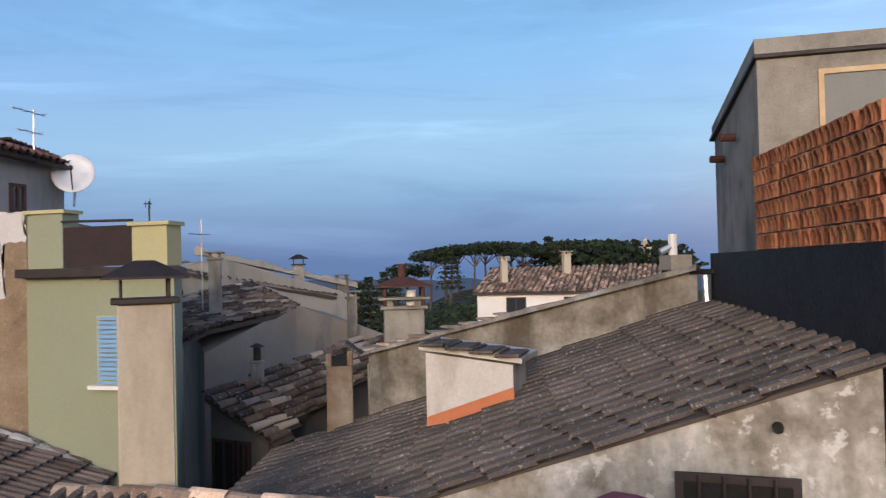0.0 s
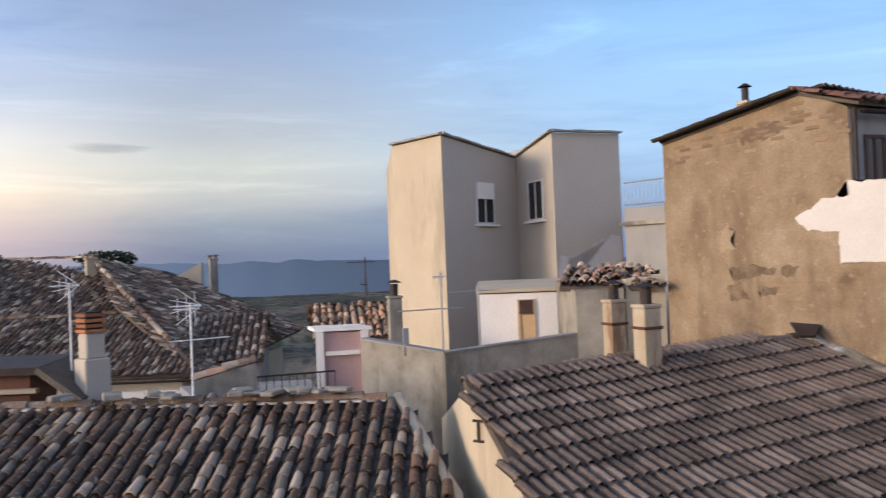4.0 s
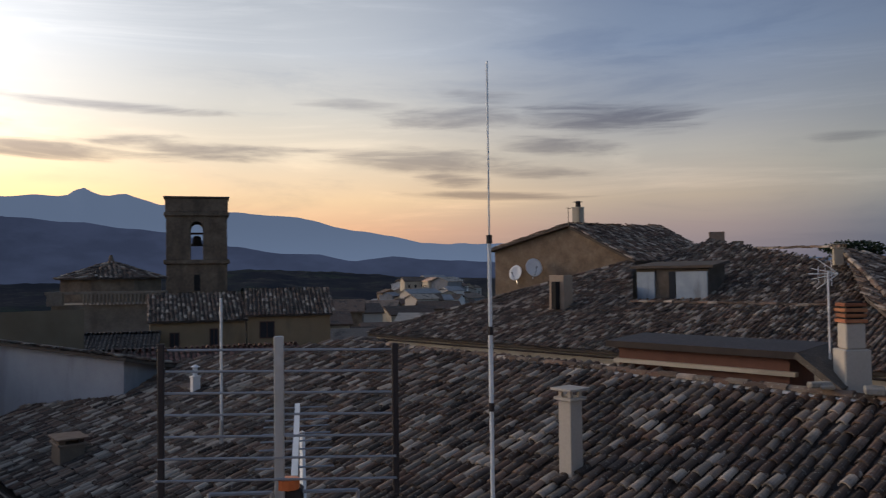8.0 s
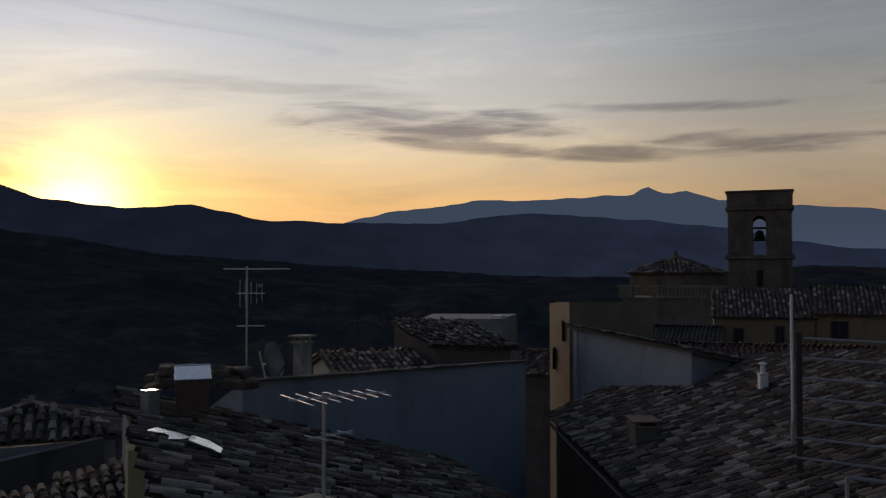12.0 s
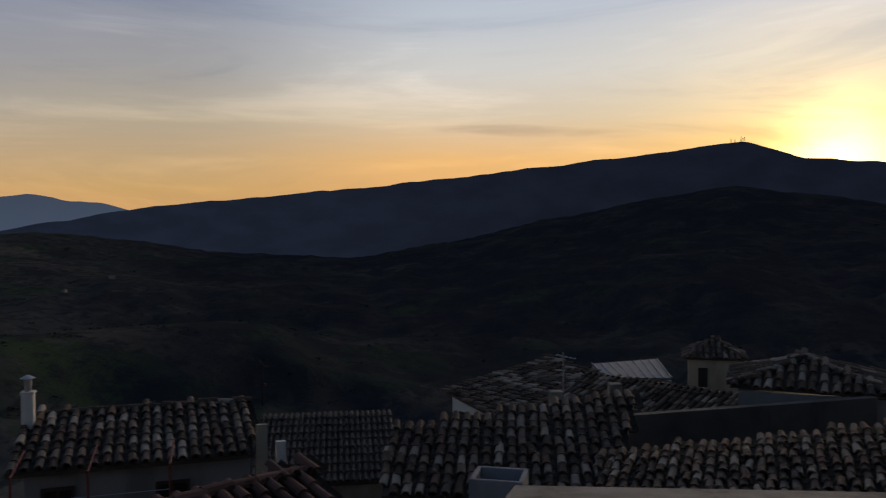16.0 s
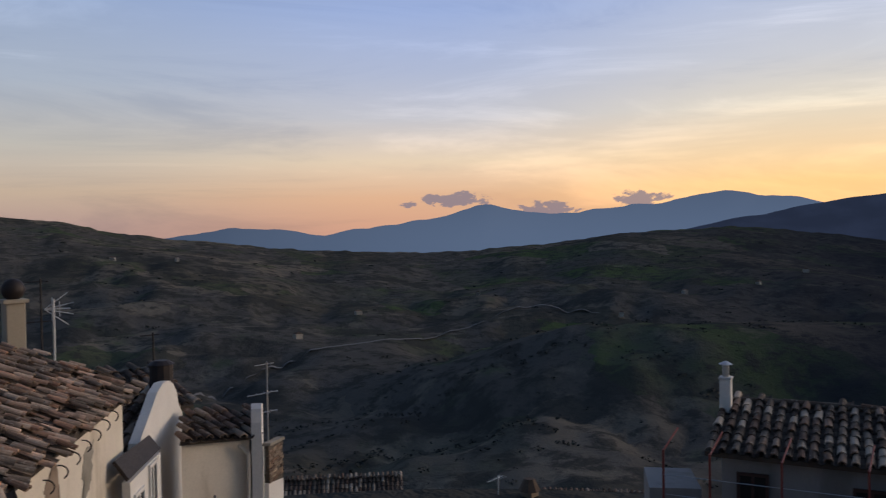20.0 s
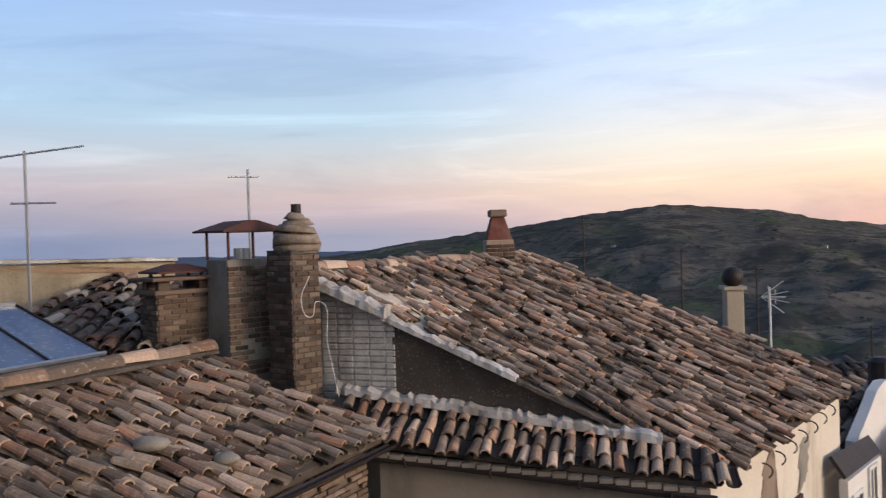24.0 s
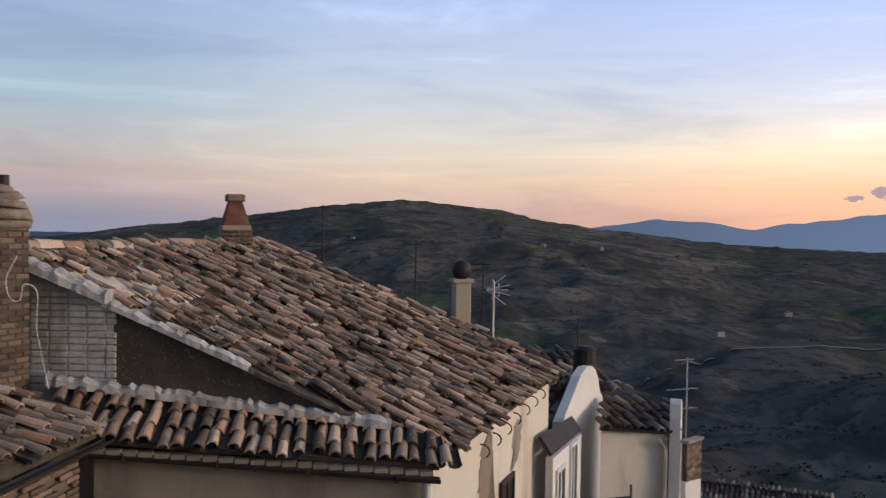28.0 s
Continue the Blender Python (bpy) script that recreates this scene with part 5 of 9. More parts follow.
endmesh.materials.append(surface("mortar_smeared_clay", [(0.20, 0.135, 0.095), (0.29, 0.20, 0.145), (0.34, 0.27, 0.21)], 0.94, 4, 50, 0.8, pieces=0.5, stain=(0.27, 0.235, 0.195), stain_size=2.5, grain_tone=0.16))
for i in range(6):
    for k in range(9):
        p = Vector((5.40, -3.05, 0.16)).lerp(Vector((5.305, -4.27, 0.16)), (k + 0.5) / 9) + Vector((0, 0, i * 0.152 - 0.01))
        ob = new("brick_end", endmesh)
        ob.parent = enc
        ob.matrix_parent_inverse = Matrix.Translation(-root_of(enc))
        ob.matrix_basis = Matrix.Translation(p) @ Matrix.Rotation(radians(4.5), 4, "Z")
bm = bmesh.new()
solid(bm, [(5.55, -3.06), (5.45, -4.28), (5.62, -4.44), (5.74, -3.1)], [0.08] * 4, [1.0] * 4)
solid(bm, [(5.32, -4.28), (5.31, -4.41), (5.45, -4.44), (5.46, -4.28)], [0.08] * 4, [0.98] * 4)
part("mortar_back", bm, CEMENT, enc)
tower = house("stair_tower", [(9.1, -3.55), (12.1, -4.15), (13.0, -6.5), (8.4, -5.9)], LOW, [2.22, 1.80, 1.80, 2.22], CEMENT, "grey plastered stair tower with a framed window", "building")
bm = bmesh.new()
slab(bm, [(9.08, -3.52, 2.42), (8.37, -5.92, 2.42), (13.05, -6.55, 2.0), (12.12, -4.12, 1.98)], 0.17)
part("roof_rim", bm, CEMENT, tower)
bm = bmesh.new()
slab(bm, [(9.05, -3.50, 2.245), (8.34, -5.95, 2.245), (13.08, -6.58, 1.83), (12.15, -4.09, 1.81)], 0.035)
part("drip_edge", bm, METAL_DARK, tower)
window(tower, (8.76, -4.68, 1.42), 163.4, 1.15, 1.25, WOOD_LIGHT, surface("frosted_pane", [(0.15, 0.155, 0.145), (0.19, 0.195, 0.185)], 0.55, 1.2, 30, 0.02), leafs=1)
for p in ((10.3, -3.75, 1.55), (11.2, -3.94, 1.40)):
    bm = bmesh.new()
    rod(bm, p, (p[0], p[1] + 0.18, p[2]), 0.05, 8)
    part("pipe_stub", bm, METAL_RUST, tower)

# ---- near ridge with the tall beige chimney ----
nr = house("low_ridge_house", [(5.3, 3.5), (7.4, 3.2), (6.75, 0.3), (4.7, 0.7)], LOW, [-2.6, -1.85, -1.9, -2.6], PLASTER_GREY, "low house with grey tiles and an orange ridge")
tile_roof(nr, [(5.2, 3.55, -2.5), (4.6, 0.6, -2.55), (6.75, 0.25, -1.82), (7.4, 3.2, -1.76)], RIBBED, 0.30, 0.40, "ribbed", 60, (6, 2), 1.0, seed=9)
ridge_caps(nr, (7.42, 3.22, -1.78), (6.72, 0.2, -1.84), COPPI_WARM, 0.2, 0.34, mortar=PLASTER_ROUGH)
st = chimney(nr, (7.52, 2.50), -3.0, -0.20, 0.34, 0.46, 20, PLASTER_CREAM, top="hood", label="tall beige plastered chimney with a dark metal hood")

# ---- the green house, its roof terrace, and the brown house behind ----
g = house("green_house", [(11.93, 5.6), (11.2, 3.35), (17.4, 5.05), (18.0, 6.6)], LOW, [0.04] * 4, PLASTER_GREEN, "pale green house with a walled roof terrace")
bm = bmesh.new()
slab(bm, [(11.72, 5.66, 0.16), (10.98, 3.22, 0.16), (17.4, 4.95, 0.16), (18.0, 6.7, 0.16)], 0.12)
part("terrace_slab", bm, METAL_DARK, g)
for (x0, y0), (x1, y1), mt, zt in (((11.93, 5.58), (11.75, 5.02), PLASTER_GREEN, 0.92), ((11.41, 3.96), (11.25, 3.45), PLASTER_YELLOW, 0.70)):
    bm = bmesh.new()
    solid(bm, [(x0, y0), (x1, y1), (x1 + 0.3, y1 - 0.1), (x0 + 0.3, y0 - 0.1)], [0.162] * 4, [zt] * 4)
    post = part("post", bm, mt, g)
    bm = bmesh.new()
    slab(bm, [(x0 - 0.05, y0 + 0.05, zt + 0.05), (x1 - 0.05, y1 - 0.04, zt + 0.05), (x1 + 0.34, y1 - 0.14, zt + 0.05), (x0 + 0.34, y0 - 0.05, zt + 0.05)], 0.05)
    part("post_cap", bm, PLASTER_YELLOW, post)
fence = thing("wooden_screen", (11.6, 4.5, 0.16), "dark brown slatted screen between the terrace posts", "screen")
for i in range(24):
    k = (i + 0.5) / 24
    p = Vector((11.78, 5.02, 0)).lerp(Vector((11.44, 3.96, 0)), k)
    bm = bmesh.new()
    block(bm, (p.x, p.y, 0.45), (0.02, 0.043, 0.54), 17)
    part("slat", bm, SLAT_DARK, fence)
bm = bmesh.new()
rod(bm, (11.76, 5.04, 0.80), (11.42, 3.95, 0.78), 0.018)
part("rail", bm, METAL_DARK, fence)
for z in (0.24, 0.68):
    bm = bmesh.new()
    rod(bm, (11.80, 5.04, z), (11.46, 3.95, z), 0.015)
    part("rail", bm, METAL_DARK, fence)
window(g, (11.53, 4.32, -0.95), 162, 0.36, 0.92, PLASTER_YELLOW, shutter=SHUTTER, sill=PLASTER_WHITE, leafs=1)
b = house("brown_house", [(12.0, 5.62), (12.0, 7.22), (12.0, 8.03), (12.0, 10.9), (17.5, 10.3), (16.3, 6.2)], LOW, [0.95, 1.0, 1.0, 1.0, 1.0, 0.95], PLASTER_BROWN,
          "tall brown house with bare patched plaster and a red tile roof")
bm = bmesh.new()
solid(bm, [(12.0, 7.22), (12.0, 8.03), (12.0, 10.88), (17.4, 10.2), (16.6, 7.4), (15.1, 6.45)], [1.0] * 6, [2.12, 2.52, 2.06, 2.0, 2.2, 2.02])
part("gable_wall", bm, PLASTER_BROWN, b)
bm = bmesh.new()
solid(bm, [(12.02, 7.21), (15.1, 6.43), (15.1, 6.47), (12.02, 7.25)], [0.92] * 4, [2.08, 2.0, 2.0, 2.08])
part("facade", bm, PLASTER_GREY, b)
gf = math.degrees(math.atan2(-0.8, 3.1)) - 90
window(b, (12.46, 7.10, 1.30), gf, 0.42, 0.80, WOOD_DARK)
window(b, (13.98, 6.71, 1.36), gf, 0.36, 0.46, WOOD_DARK)
bm = bmesh.new()
rod(bm, (12.06, 7.16, 2.1), (12.06, 7.16, 0.95), 0.04, 8)
part("downpipe", bm, METAL_DARK, b)
tile_roof(b, [(11.97, 7.02, 2.10), (15.3, 6.22, 2.02), (16.8, 7.45, 2.38), (11.97, 8.03, 2.54)], COPPI_RED, 0.18, 0.32, "coppi", 120, (12, 7.2), 0.3, thick=0.05, seed=12)
tile_roof(b, [(17.4, 10.85, 1.98), (11.97, 10.88, 2.06), (11.97, 8.03, 2.54), (16.8, 7.45, 2.38)], COPPI_RED, 0.18, 0.32, "coppi", 0, (12, 9), 0.3, thick=0.05, seed=13)
gutter(b, (12.0, 6.98, 2.04), (15.3, 6.16, 1.96))
chimney(b, (12.35, 9.28), 2.2, 2.56, 0.2, 0.2, 0, PLASTER_CREAM, top="pot", label="small round-capped flue")
part("paint_patch", daub([(-2.55, 0.50), (-2.0, 0.80), (-1.65, 0.78), (-1.63, 1.0), (0.0, 0.95), (0.0, 0.55), (-0.33, 0.52), (-0.30, -0.24), (-1.82, -0.22), (-1.80, 0.28), (-2.3, 0.3)],
                         (0, -1, 0), (12.0, 5.64, 0), (-1, 0, 0), 0.006, 5), PATCH_WHITE, b, "fresh white paint patch")
part("brick_patch", daub([(-3.55, 2.02), (-2.75, 2.10), (-2.6, 1.95), (-2.9, 1.86), (-3.5, 1.84)], (0, -1, 0), (12.0, 5.64, 0), (-1, 0, 0), 0.005, 6, 0.09), BRICK_OLD, b, "bare orange brick patch")
bm = bmesh.new()
block(bm, (0, 0, 0), (0.03, 0.24, 0.06), 0, 0.006)
gable_brick = bpy.data.meshes.new("brick")
bm.to_mesh(gable_brick)
bm.free()
gable_brick.materials.append(surface("brown_brick", [(0.16, 0.112, 0.07), (0.21, 0.150, 0.096), (0.25, 0.185, 0.125), (0.22, 0.125, 0.075)], 0.95, 3, 40, 0.6, pieces=0.5))
rng = random.Random(31)
for j in range(13):
    z = 1.62 + j * 0.07
    for i in range(16):
        y = 7.3 + i * 0.255 + 0.12 * (j % 2)
        top = 2.44 - (y - 8.03) * 0.16 if y > 8.03 else 2.44 - (8.03 - y) * 0.5
        if z > top - 0.06 or y > 10.8 or rng.random() < 0.6 + 0.25 * (z < 1.85):
            continue
        ob = new("brick", gable_brick)
        ob.parent = b
        ob.matrix_parent_inverse = Matrix.Translation(-root_of(b))
        ob.matrix_basis = Matrix.Translation((12.006 + rng.uniform(-0.006, 0.005), y, z)) @ Matrix.Rotation(rng.gauss(0, 0.02), 4, "X")
part("bare_patch", daub([(-4.0, 0.40), (-3.82, 0.52), (-3.7, 0.36), (-3.82, 0.2), (-3.72, 0.08), (-4.02, 0.02)], (0, -1, 0), (12.0, 5.64, 0), (-1, 0, 0), 0.004, 7, 0.07), WORN, b)
for k, outline in enumerate(([(-3.85, -0.28), (-3.4, -0.20), (-2.9, -0.27), (-3.0, -0.38), (-3.45, -0.42), (-3.75, -0.52)], [(-3.9, -0.56), (-3.6, -0.50), (-3.5, -0.8), (-3.85, -0.86)], [(-2.8, -0.26), (-2.5, -0.24), (-2.6, -0.42), (-2.85, -0.38)], [(-3.3, -0.56), (-2.9, -0.58), (-2.95, -0.72), (-3.25, -0.76)])):
    part("damp_patch", daub(outline, (0, -1, 0), (12.0, 5.64, 0), (-1, 0, 0), 0.004, 80 + k, 0.07), DAMP, b)
dish((14.85, 6.15, 1.82), 0.36, 195, 25, "white satellite dish on the corner of the brown house")
antenna((15.0, 6.9, 2.0), 1.0, [(0.95, 170, 0.9, 3, 0.3, "bar"), (0.6, 170, 0.7, 2, 0.25, "bar")], "television antenna on the red tile roof")
antenna((16.2, 5.3, 0.1), 1.35, [(1.3, 100, 0.15, 2, 0.2, "up")], "small pole antenna on the roof terrace", METAL_DARK)
antenna((19.5, 5.2, -1.0), 2.3, [(1.95, 160, 0.7, 4, 0.3, "bar"), (1.3, 160, 0.6, 3, 0.3, "bar")], "television antenna on the cream roofs")

# ---- cream and grey houses down the lane ----
c1 = house("cream_house", [(25.1, 8.1), (25.5, 6.2), (31.0, 2.6), (36, 6.0), (29, 11)], LOW, [0.1, 0.5, -0.9, -0.9, 0.1], PLASTER_CREAM, "cream house with a stepped cream parapet roof")
tile_roof(c1, [(25.0, 8.2, 0.15), (25.3, 6.4, 0.05), (29.9, 3.2, -0.95), (31, 8.5, 0.4), (26, 8.4, 0.5)], COPPI, 0.22, 0.36, "coppi", 0, seed=31, under=False)
coping(c1, (25.5, 6.9, 0.62), (31.2, 2.7, -0.62), 0.35, 0.22, PLASTER_CREAM, "parapet_cap")
window(c1, (25.22, 7.5, -0.65), 168, 0.42, 0.45, WOOD_DARK)
chimney(c1, (28.9, 4.4), -0.6, 0.25, 0.4, 0.4, 10, CEMENT, top="hood")
chimney(c1, (30.8, 3.1), -1.6, -0.3, 0.5, 0.45, 10, CEMENT, top="slab")
g2 = house("grey_gable_house", [(17.75, 4.72), (19.1, 3.0), (19.6, 1.0), (25, 3.0), (22.5, 6.6)], LOW, [-1.62, -0.72, -1.48, -1.2, -0.6], GABLE_BEIGE, "beige grey gabled house with an old tile roof")
tile_roof(g2, [(15.75, 5.2, -1.32), (17.72, 4.66, -1.58), (19.15, 2.95, -0.64), (22.8, 4.8, -0.35), (21.4, 6.4, -0.5)], COPPI, 0.22, 0.36, "coppi", 40, seed=33)
chimney(g2, (19.3, 4.85), -1.2, 0.35, 0.28, 0.28, 10, CEMENT, top="slab", label="tall slim cement chimney")
chimney(g2, (19.35, 1.75), -1.6, -0.62, 0.22, 0.22, 10, CEMENT, top="slab")
g3 = house("lane_house", [(14.85, 3.85), (14.1, 2.72), (15.2, 2.05), (17.4, 0.85), (18.3, 0.7), (17.5, 1.8), (15.7, 3.3)], LOW, [-2.25, -2.74, -2.45, -1.95, -1.56, -1.68, -2.05], LANE_GREY, "dim grey house on the lane with an old tile roof")
tile_roof(g3, [(14.87, 3.95, -2.11), (13.95, 2.68, -2.68), (17.4, 0.75, -1.82), (18.4, 0.6, -1.40), (17.51, 1.88, -1.516), (15.73, 3.37, -1.894)], COPPI, 0.22, 0.36, "coppi", 150, seed=35, near=(14, 2))
chimney(g3, (15.6, 3.18), -2.6, -1.62, 0.24, 0.24, 12, CEMENT, top="pot", label="slim cement flue with a flat metal cap")
for k, wd in ((0.25, 0.55), (0.6, 0.3)):
    p = Vector((14.85, 3.85, 0)).lerp(Vector((14.1, 2.72, 0)), k)
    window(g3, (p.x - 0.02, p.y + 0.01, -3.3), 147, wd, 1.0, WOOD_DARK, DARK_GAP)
dish((13.9, 4.5, -2.3), 0.3, 200, 20, "old grey satellite dish on the dim lane wall", CEMENT)


# ---- north-east: cream gable with ribbed tiles, the cement terrace and the twin house ----
rf = house("cream_gable_house", [(6.3, 9.25), (4.9, 5.3), (11.5, 4.5), (11.95, 8.05), (11.9, 11.0), (7.6, 12.0)], LOW, [-1.66, -3.0, -2.72, -1.47, -2.5, -2.6], PLASTER_CREAM,
           "cream gabled house with dark ribbed roof tiles")
tile_roof(rf, [(4.85, 5.25, -2.92), (11.6, 4.3, -2.66), (11.95, 8.05, -1.35), (6.25, 9.22, -1.55)], RIBBED_BROWN, 0.30, 0.40, "ribbed", 300, (7, 5.5), 1.0, seed=14)
ridge_caps(rf, (6.25, 9.24, -1.58), (11.95, 8.08, -1.38), RIBBED_BROWN, 0.2, 0.36, mortar=CEMENT)
coping(rf, (11.95, 8.05, -1.36), (11.62, 4.28, -2.66), 0.22, 0.09, PLASTER_ROUGH, "verge")
bm = bmesh.new()
slab(bm, [(11.9, 8.3, -1.14), (11.5, 7.85, -1.30), (11.65, 7.7, -1.3), (11.95, 7.8, -1.16)], 0.04)
part("flashing", bm, METAL_DARK, rf)
gutter(rf, (4.8, 5.16, -3.0), (11.65, 4.2, -2.74))
bm = bmesh.new()
rod(bm, (6.0, 8.55, -1.95), (6.0, 8.55, -2.2), 0.022)
rod(bm, (5.97, 8.62, -1.95), (6.03, 8.48, -1.95), 0.018)
rod(bm, (5.97, 8.62, -2.2), (6.03, 8.48, -2.2), 0.018)
part("iron_anchor", bm, METAL_DARK, rf)
c = chimney(rf, (8.85, 8.42), -1.75, -0.72, 0.28, 0.30, -12, RUSTY_CREAM, top="pot", label="rust-streaked cream chimney with a dark cap")
bm = bmesh.new()
block(bm, (8.85, 8.42, -1.0), (0.32, 0.34, 0.04), -12, 0.006)
part("band", bm, METAL_RUST, c)
c = chimney(rf, (9.65, 9.9), -2.0, -0.72, 0.28, 0.28, -12, RUSTY_CREAM, top="pot", label="rust-streaked cream chimney with a dark cap")
bm = bmesh.new()
block(bm, (9.65, 9.9, -1.06), (0.32, 0.32, 0.04), -12, 0.006)
part("band", bm, METAL_RUST, c)

tr = thing("cement_terrace", (9, 13, LOW), "cement-walled roof terrace between the houses", "terrace")
for a, b2, z1, z2 in (((7.97, 12.41), (7.35, 14.47), -1.57, -1.39), ((7.97, 12.41), (10.6, 11.8), -1.57, -1.40)):
    a, b2 = Vector(a), Vector(b2)
    nn = Vector((-(b2 - a).y, (b2 - a).x)).normalized() * 0.15
    if nn.dot(Vector((9, 14)) - a) < 0:
        nn = -nn
    bm = bmesh.new()
    solid(bm, [a, b2, b2 + nn, a + nn], [LOW] * 4, [z1, z2, z2, z1])
    part("parapet", bm, CEMENT, tr)
    bm = bmesh.new()
    slab(bm, [(*(a - nn * 0.2), z1 + 0.03), (*(b2 - nn * 0.2), z2 + 0.03), (*(b2 + nn * 1.2), z2 + 0.03), (*(a + nn * 1.2), z1 + 0.03)], 0.028)
    part("parapet_cap", bm, PLASTER_GREY, tr)
bm = bmesh.new()
solid(bm, [(8.1, 12.55), (10.6, 12.0), (12.2, 14.0), (10.0, 16.0), (7.5, 14.5)], [LOW] * 5, [-2.4] * 5)
part("terrace_floor", bm, CEMENT, tr)
blk = house("cement_block", [(10.5, 11.78), (11.2, 11.25), (12.4, 12.6), (11.4, 13.4)], LOW, [-0.62, -0.58, -0.45, -0.45], CEMENT, "bare cement block with a ragged tile roof", "hut")
tile_roof(blk, [(10.55, 12.3, -0.52), (11.7, 10.95, -0.56), (12.6, 12.0, -0.25), (11.5, 13.2, -0.22)], COPPI_WARM, 0.2, 0.3, "coppi", 60, (11, 11), 3.0, seed=17)
bm = bmesh.new()
solid(bm, [(11.35, 11.35), (11.98, 10.95), (11.98, 12.4), (12.2, 12.6)], [LOW] * 4, [-0.42, -0.35, -0.35, -0.42])
part("cream_wall", bm, PLASTER_CREAM, blk)
hut = house("white_hut", [(10.5, 14.95), (12.35, 13.5), (13.4, 14.8), (11.5, 16.3)], LOW, [-0.70, -0.70, -0.52, -0.52], PLASTER_WHITE, "white roof hut with a brown and yellow door", "hut")
bm = bmesh.new()
slab(bm, [(10.4, 14.95, -0.58), (12.45, 13.36, -0.58), (13.5, 14.8, -0.44), (11.5, 16.4, -0.44)], 0.09)
part("hut_roof", bm, PLASTER_CREAM, hut)
hturn = math.degrees(math.atan2(-1.45, 1.85)) - 90
dr = window(hut, (11.29, 14.32, -1.33), hturn, 0.38, 1.0, WOOD_LIGHT, WOOD_LIGHT, leafs=1)
bm = bmesh.new()
block(bm, (11.27, 14.30, -1.0), (0.30, 0.03, 0.30), hturn + 90)
part("upper_panel", bm, WOOD_DARK, dr)
chimney(tr, (7.95, 14.15), -2.4, -0.62, 0.26, 0.26, -20, CEMENT, top="pot", label="grey cement chimney with a flat dark cap")
bm = bmesh.new()
block(bm, (7.72, 13.35, -1.4), (0.10, 0.10, 0.5), -20)
part("post", bm, PLASTER_GREY, tr)
antenna((8.15, 12.75, -1.6), 1.45, [(1.38, 170, 0.25, 3, 0.25, "up"), (0.8, 172, 1.3, 3, 0.3, "bar")], "television antenna on the cement terrace")
antenna((8.75, 12.45, -1.6), 1.2, [(1.1, 175, 0.9, 4, 0.2, "bar")], "low television antenna on the cement terrace", METAL_GREY)
pk = house("pink_porch", [(7.02, 15.7), (7.85, 15.3), (8.3, 16.6), (7.5, 17)], LOW, [-1.3, -1.3, -1.3, -1.3], PINK, "pink porch with white trim", "porch")
bm = bmesh.new()
slab(bm, [(6.9, 15.7, -1.2), (7.95, 15.15, -1.2), (8.4, 16.7, -1.25), (7.4, 17.2, -1.25)], 0.07)
part("porch_roof", bm, PLASTER_WHITE, pk)
for x, y in ((7.02, 15.68), (7.84, 15.28)):
    bm = bmesh.new()
    block(bm, (x, y, -2.0), (0.16, 0.16, 1.45), -25)
    part("pillar", bm, PLASTER_WHITE, pk)
bm = bmesh.new()
block(bm, (7.43, 15.46, -1.72), (0.7, 0.1, 0.08), -25)
part("ledge", bm, PLASTER_WHITE, pk)
gabled("pink_roof_house", (9.6, 21.8), (13.2, 20.2), 4.0, LOW, -1.95, 0.7, PINK, COPPI_WARM, "pink house with a low ochre tile roof", seed=41, rough=1.6)
gabled("brown_roof_house", (4.6, 25.5), (8.6, 23.8), 7.0, LOW, -2.6, 1.1, PLASTER_GREY, COPPI, "house with a brown tile roof below the hip roof", seed=43)
house("dim_yard_house", [(5.0, 15.5), (7.0, 15.0), (8.8, 20.5), (5.8, 22)], LOW, [-2.9] * 4, PLASTER_GREY, "low grey terrace house behind the long roof")
rl = thing("yard_railing", (5.9, 15.2, -2.9), "thin dark metal railing on the low terrace", "railing")
railing(rl, [(5.0, 15.45, -2.9), (7.0, 14.95, -2.9)], 0.9, METAL_DARK, 0.14)
antenna((11.2, 21.8, -1.2), 1.5, [(1.35, 185, 0.9, 5, 0.22, "bar"), (0.7, 185, 0.3, 3, 0.5, "up")], "dark television antenna above the pink house", METAL_DARK)

tw2 = house("twin_house", [(11.6, 18.0), (14.9, 19.2), (14.45, 17.0), (16.4, 16.5), (19, 24), (13.6, 24.5)], LOW, [3.32, 2.98, 3.38, 3.36, 3.3, 3.2], PLASTER_TWIN,
            "tall beige grey house with two wings and shuttered windows")
# cream in place of the house's beige: warm evening light put into this side
bm = bmesh.new()
solid(bm, [(11.38, 20.2), (11.6, 18.0), (13.6, 24.5), (13.7, 24.9)], [LOW] * 4, [3.34, 3.32, 3.2, 3.2])
part("west_wall", bm, PLASTER_CREAM, tw2)
for a, b2 in (((11.36, 20.2, 3.36), (11.6, 17.97, 3.34)), ((11.6, 17.97, 3.34), (14.9, 19.2, 3.0)), ((14.9, 19.2, 3.0), (14.42, 16.97, 3.4)), ((14.42, 16.97, 3.4), (16.45, 16.47, 3.38))):
    coping(tw2, a, b2, 0.2, 0.07, CEMENT, "coping")
w1 = window(tw2, (13.35, 18.62, 1.62), math.degrees(math.atan2(1.2, 3.3)) - 90, 0.86, 1.16, PATCH_WHITE, DARK_GAP, sill=PLASTER_WHITE)
bm = bmesh.new()
block(bm, (13.37, 18.59, 1.96), (0.76, 0.05, 0.44), math.degrees(math.atan2(1.2, 3.3)))
part("roller_blind", bm, PLASTER_WHITE, w1)
w1 = window(tw2, (14.635, 18.0, 1.66), math.degrees(math.atan2(-2.2, -0.45)) - 90, 0.92, 1.12, PATCH_WHITE, DARK_GAP, sill=PLASTER_WHITE)
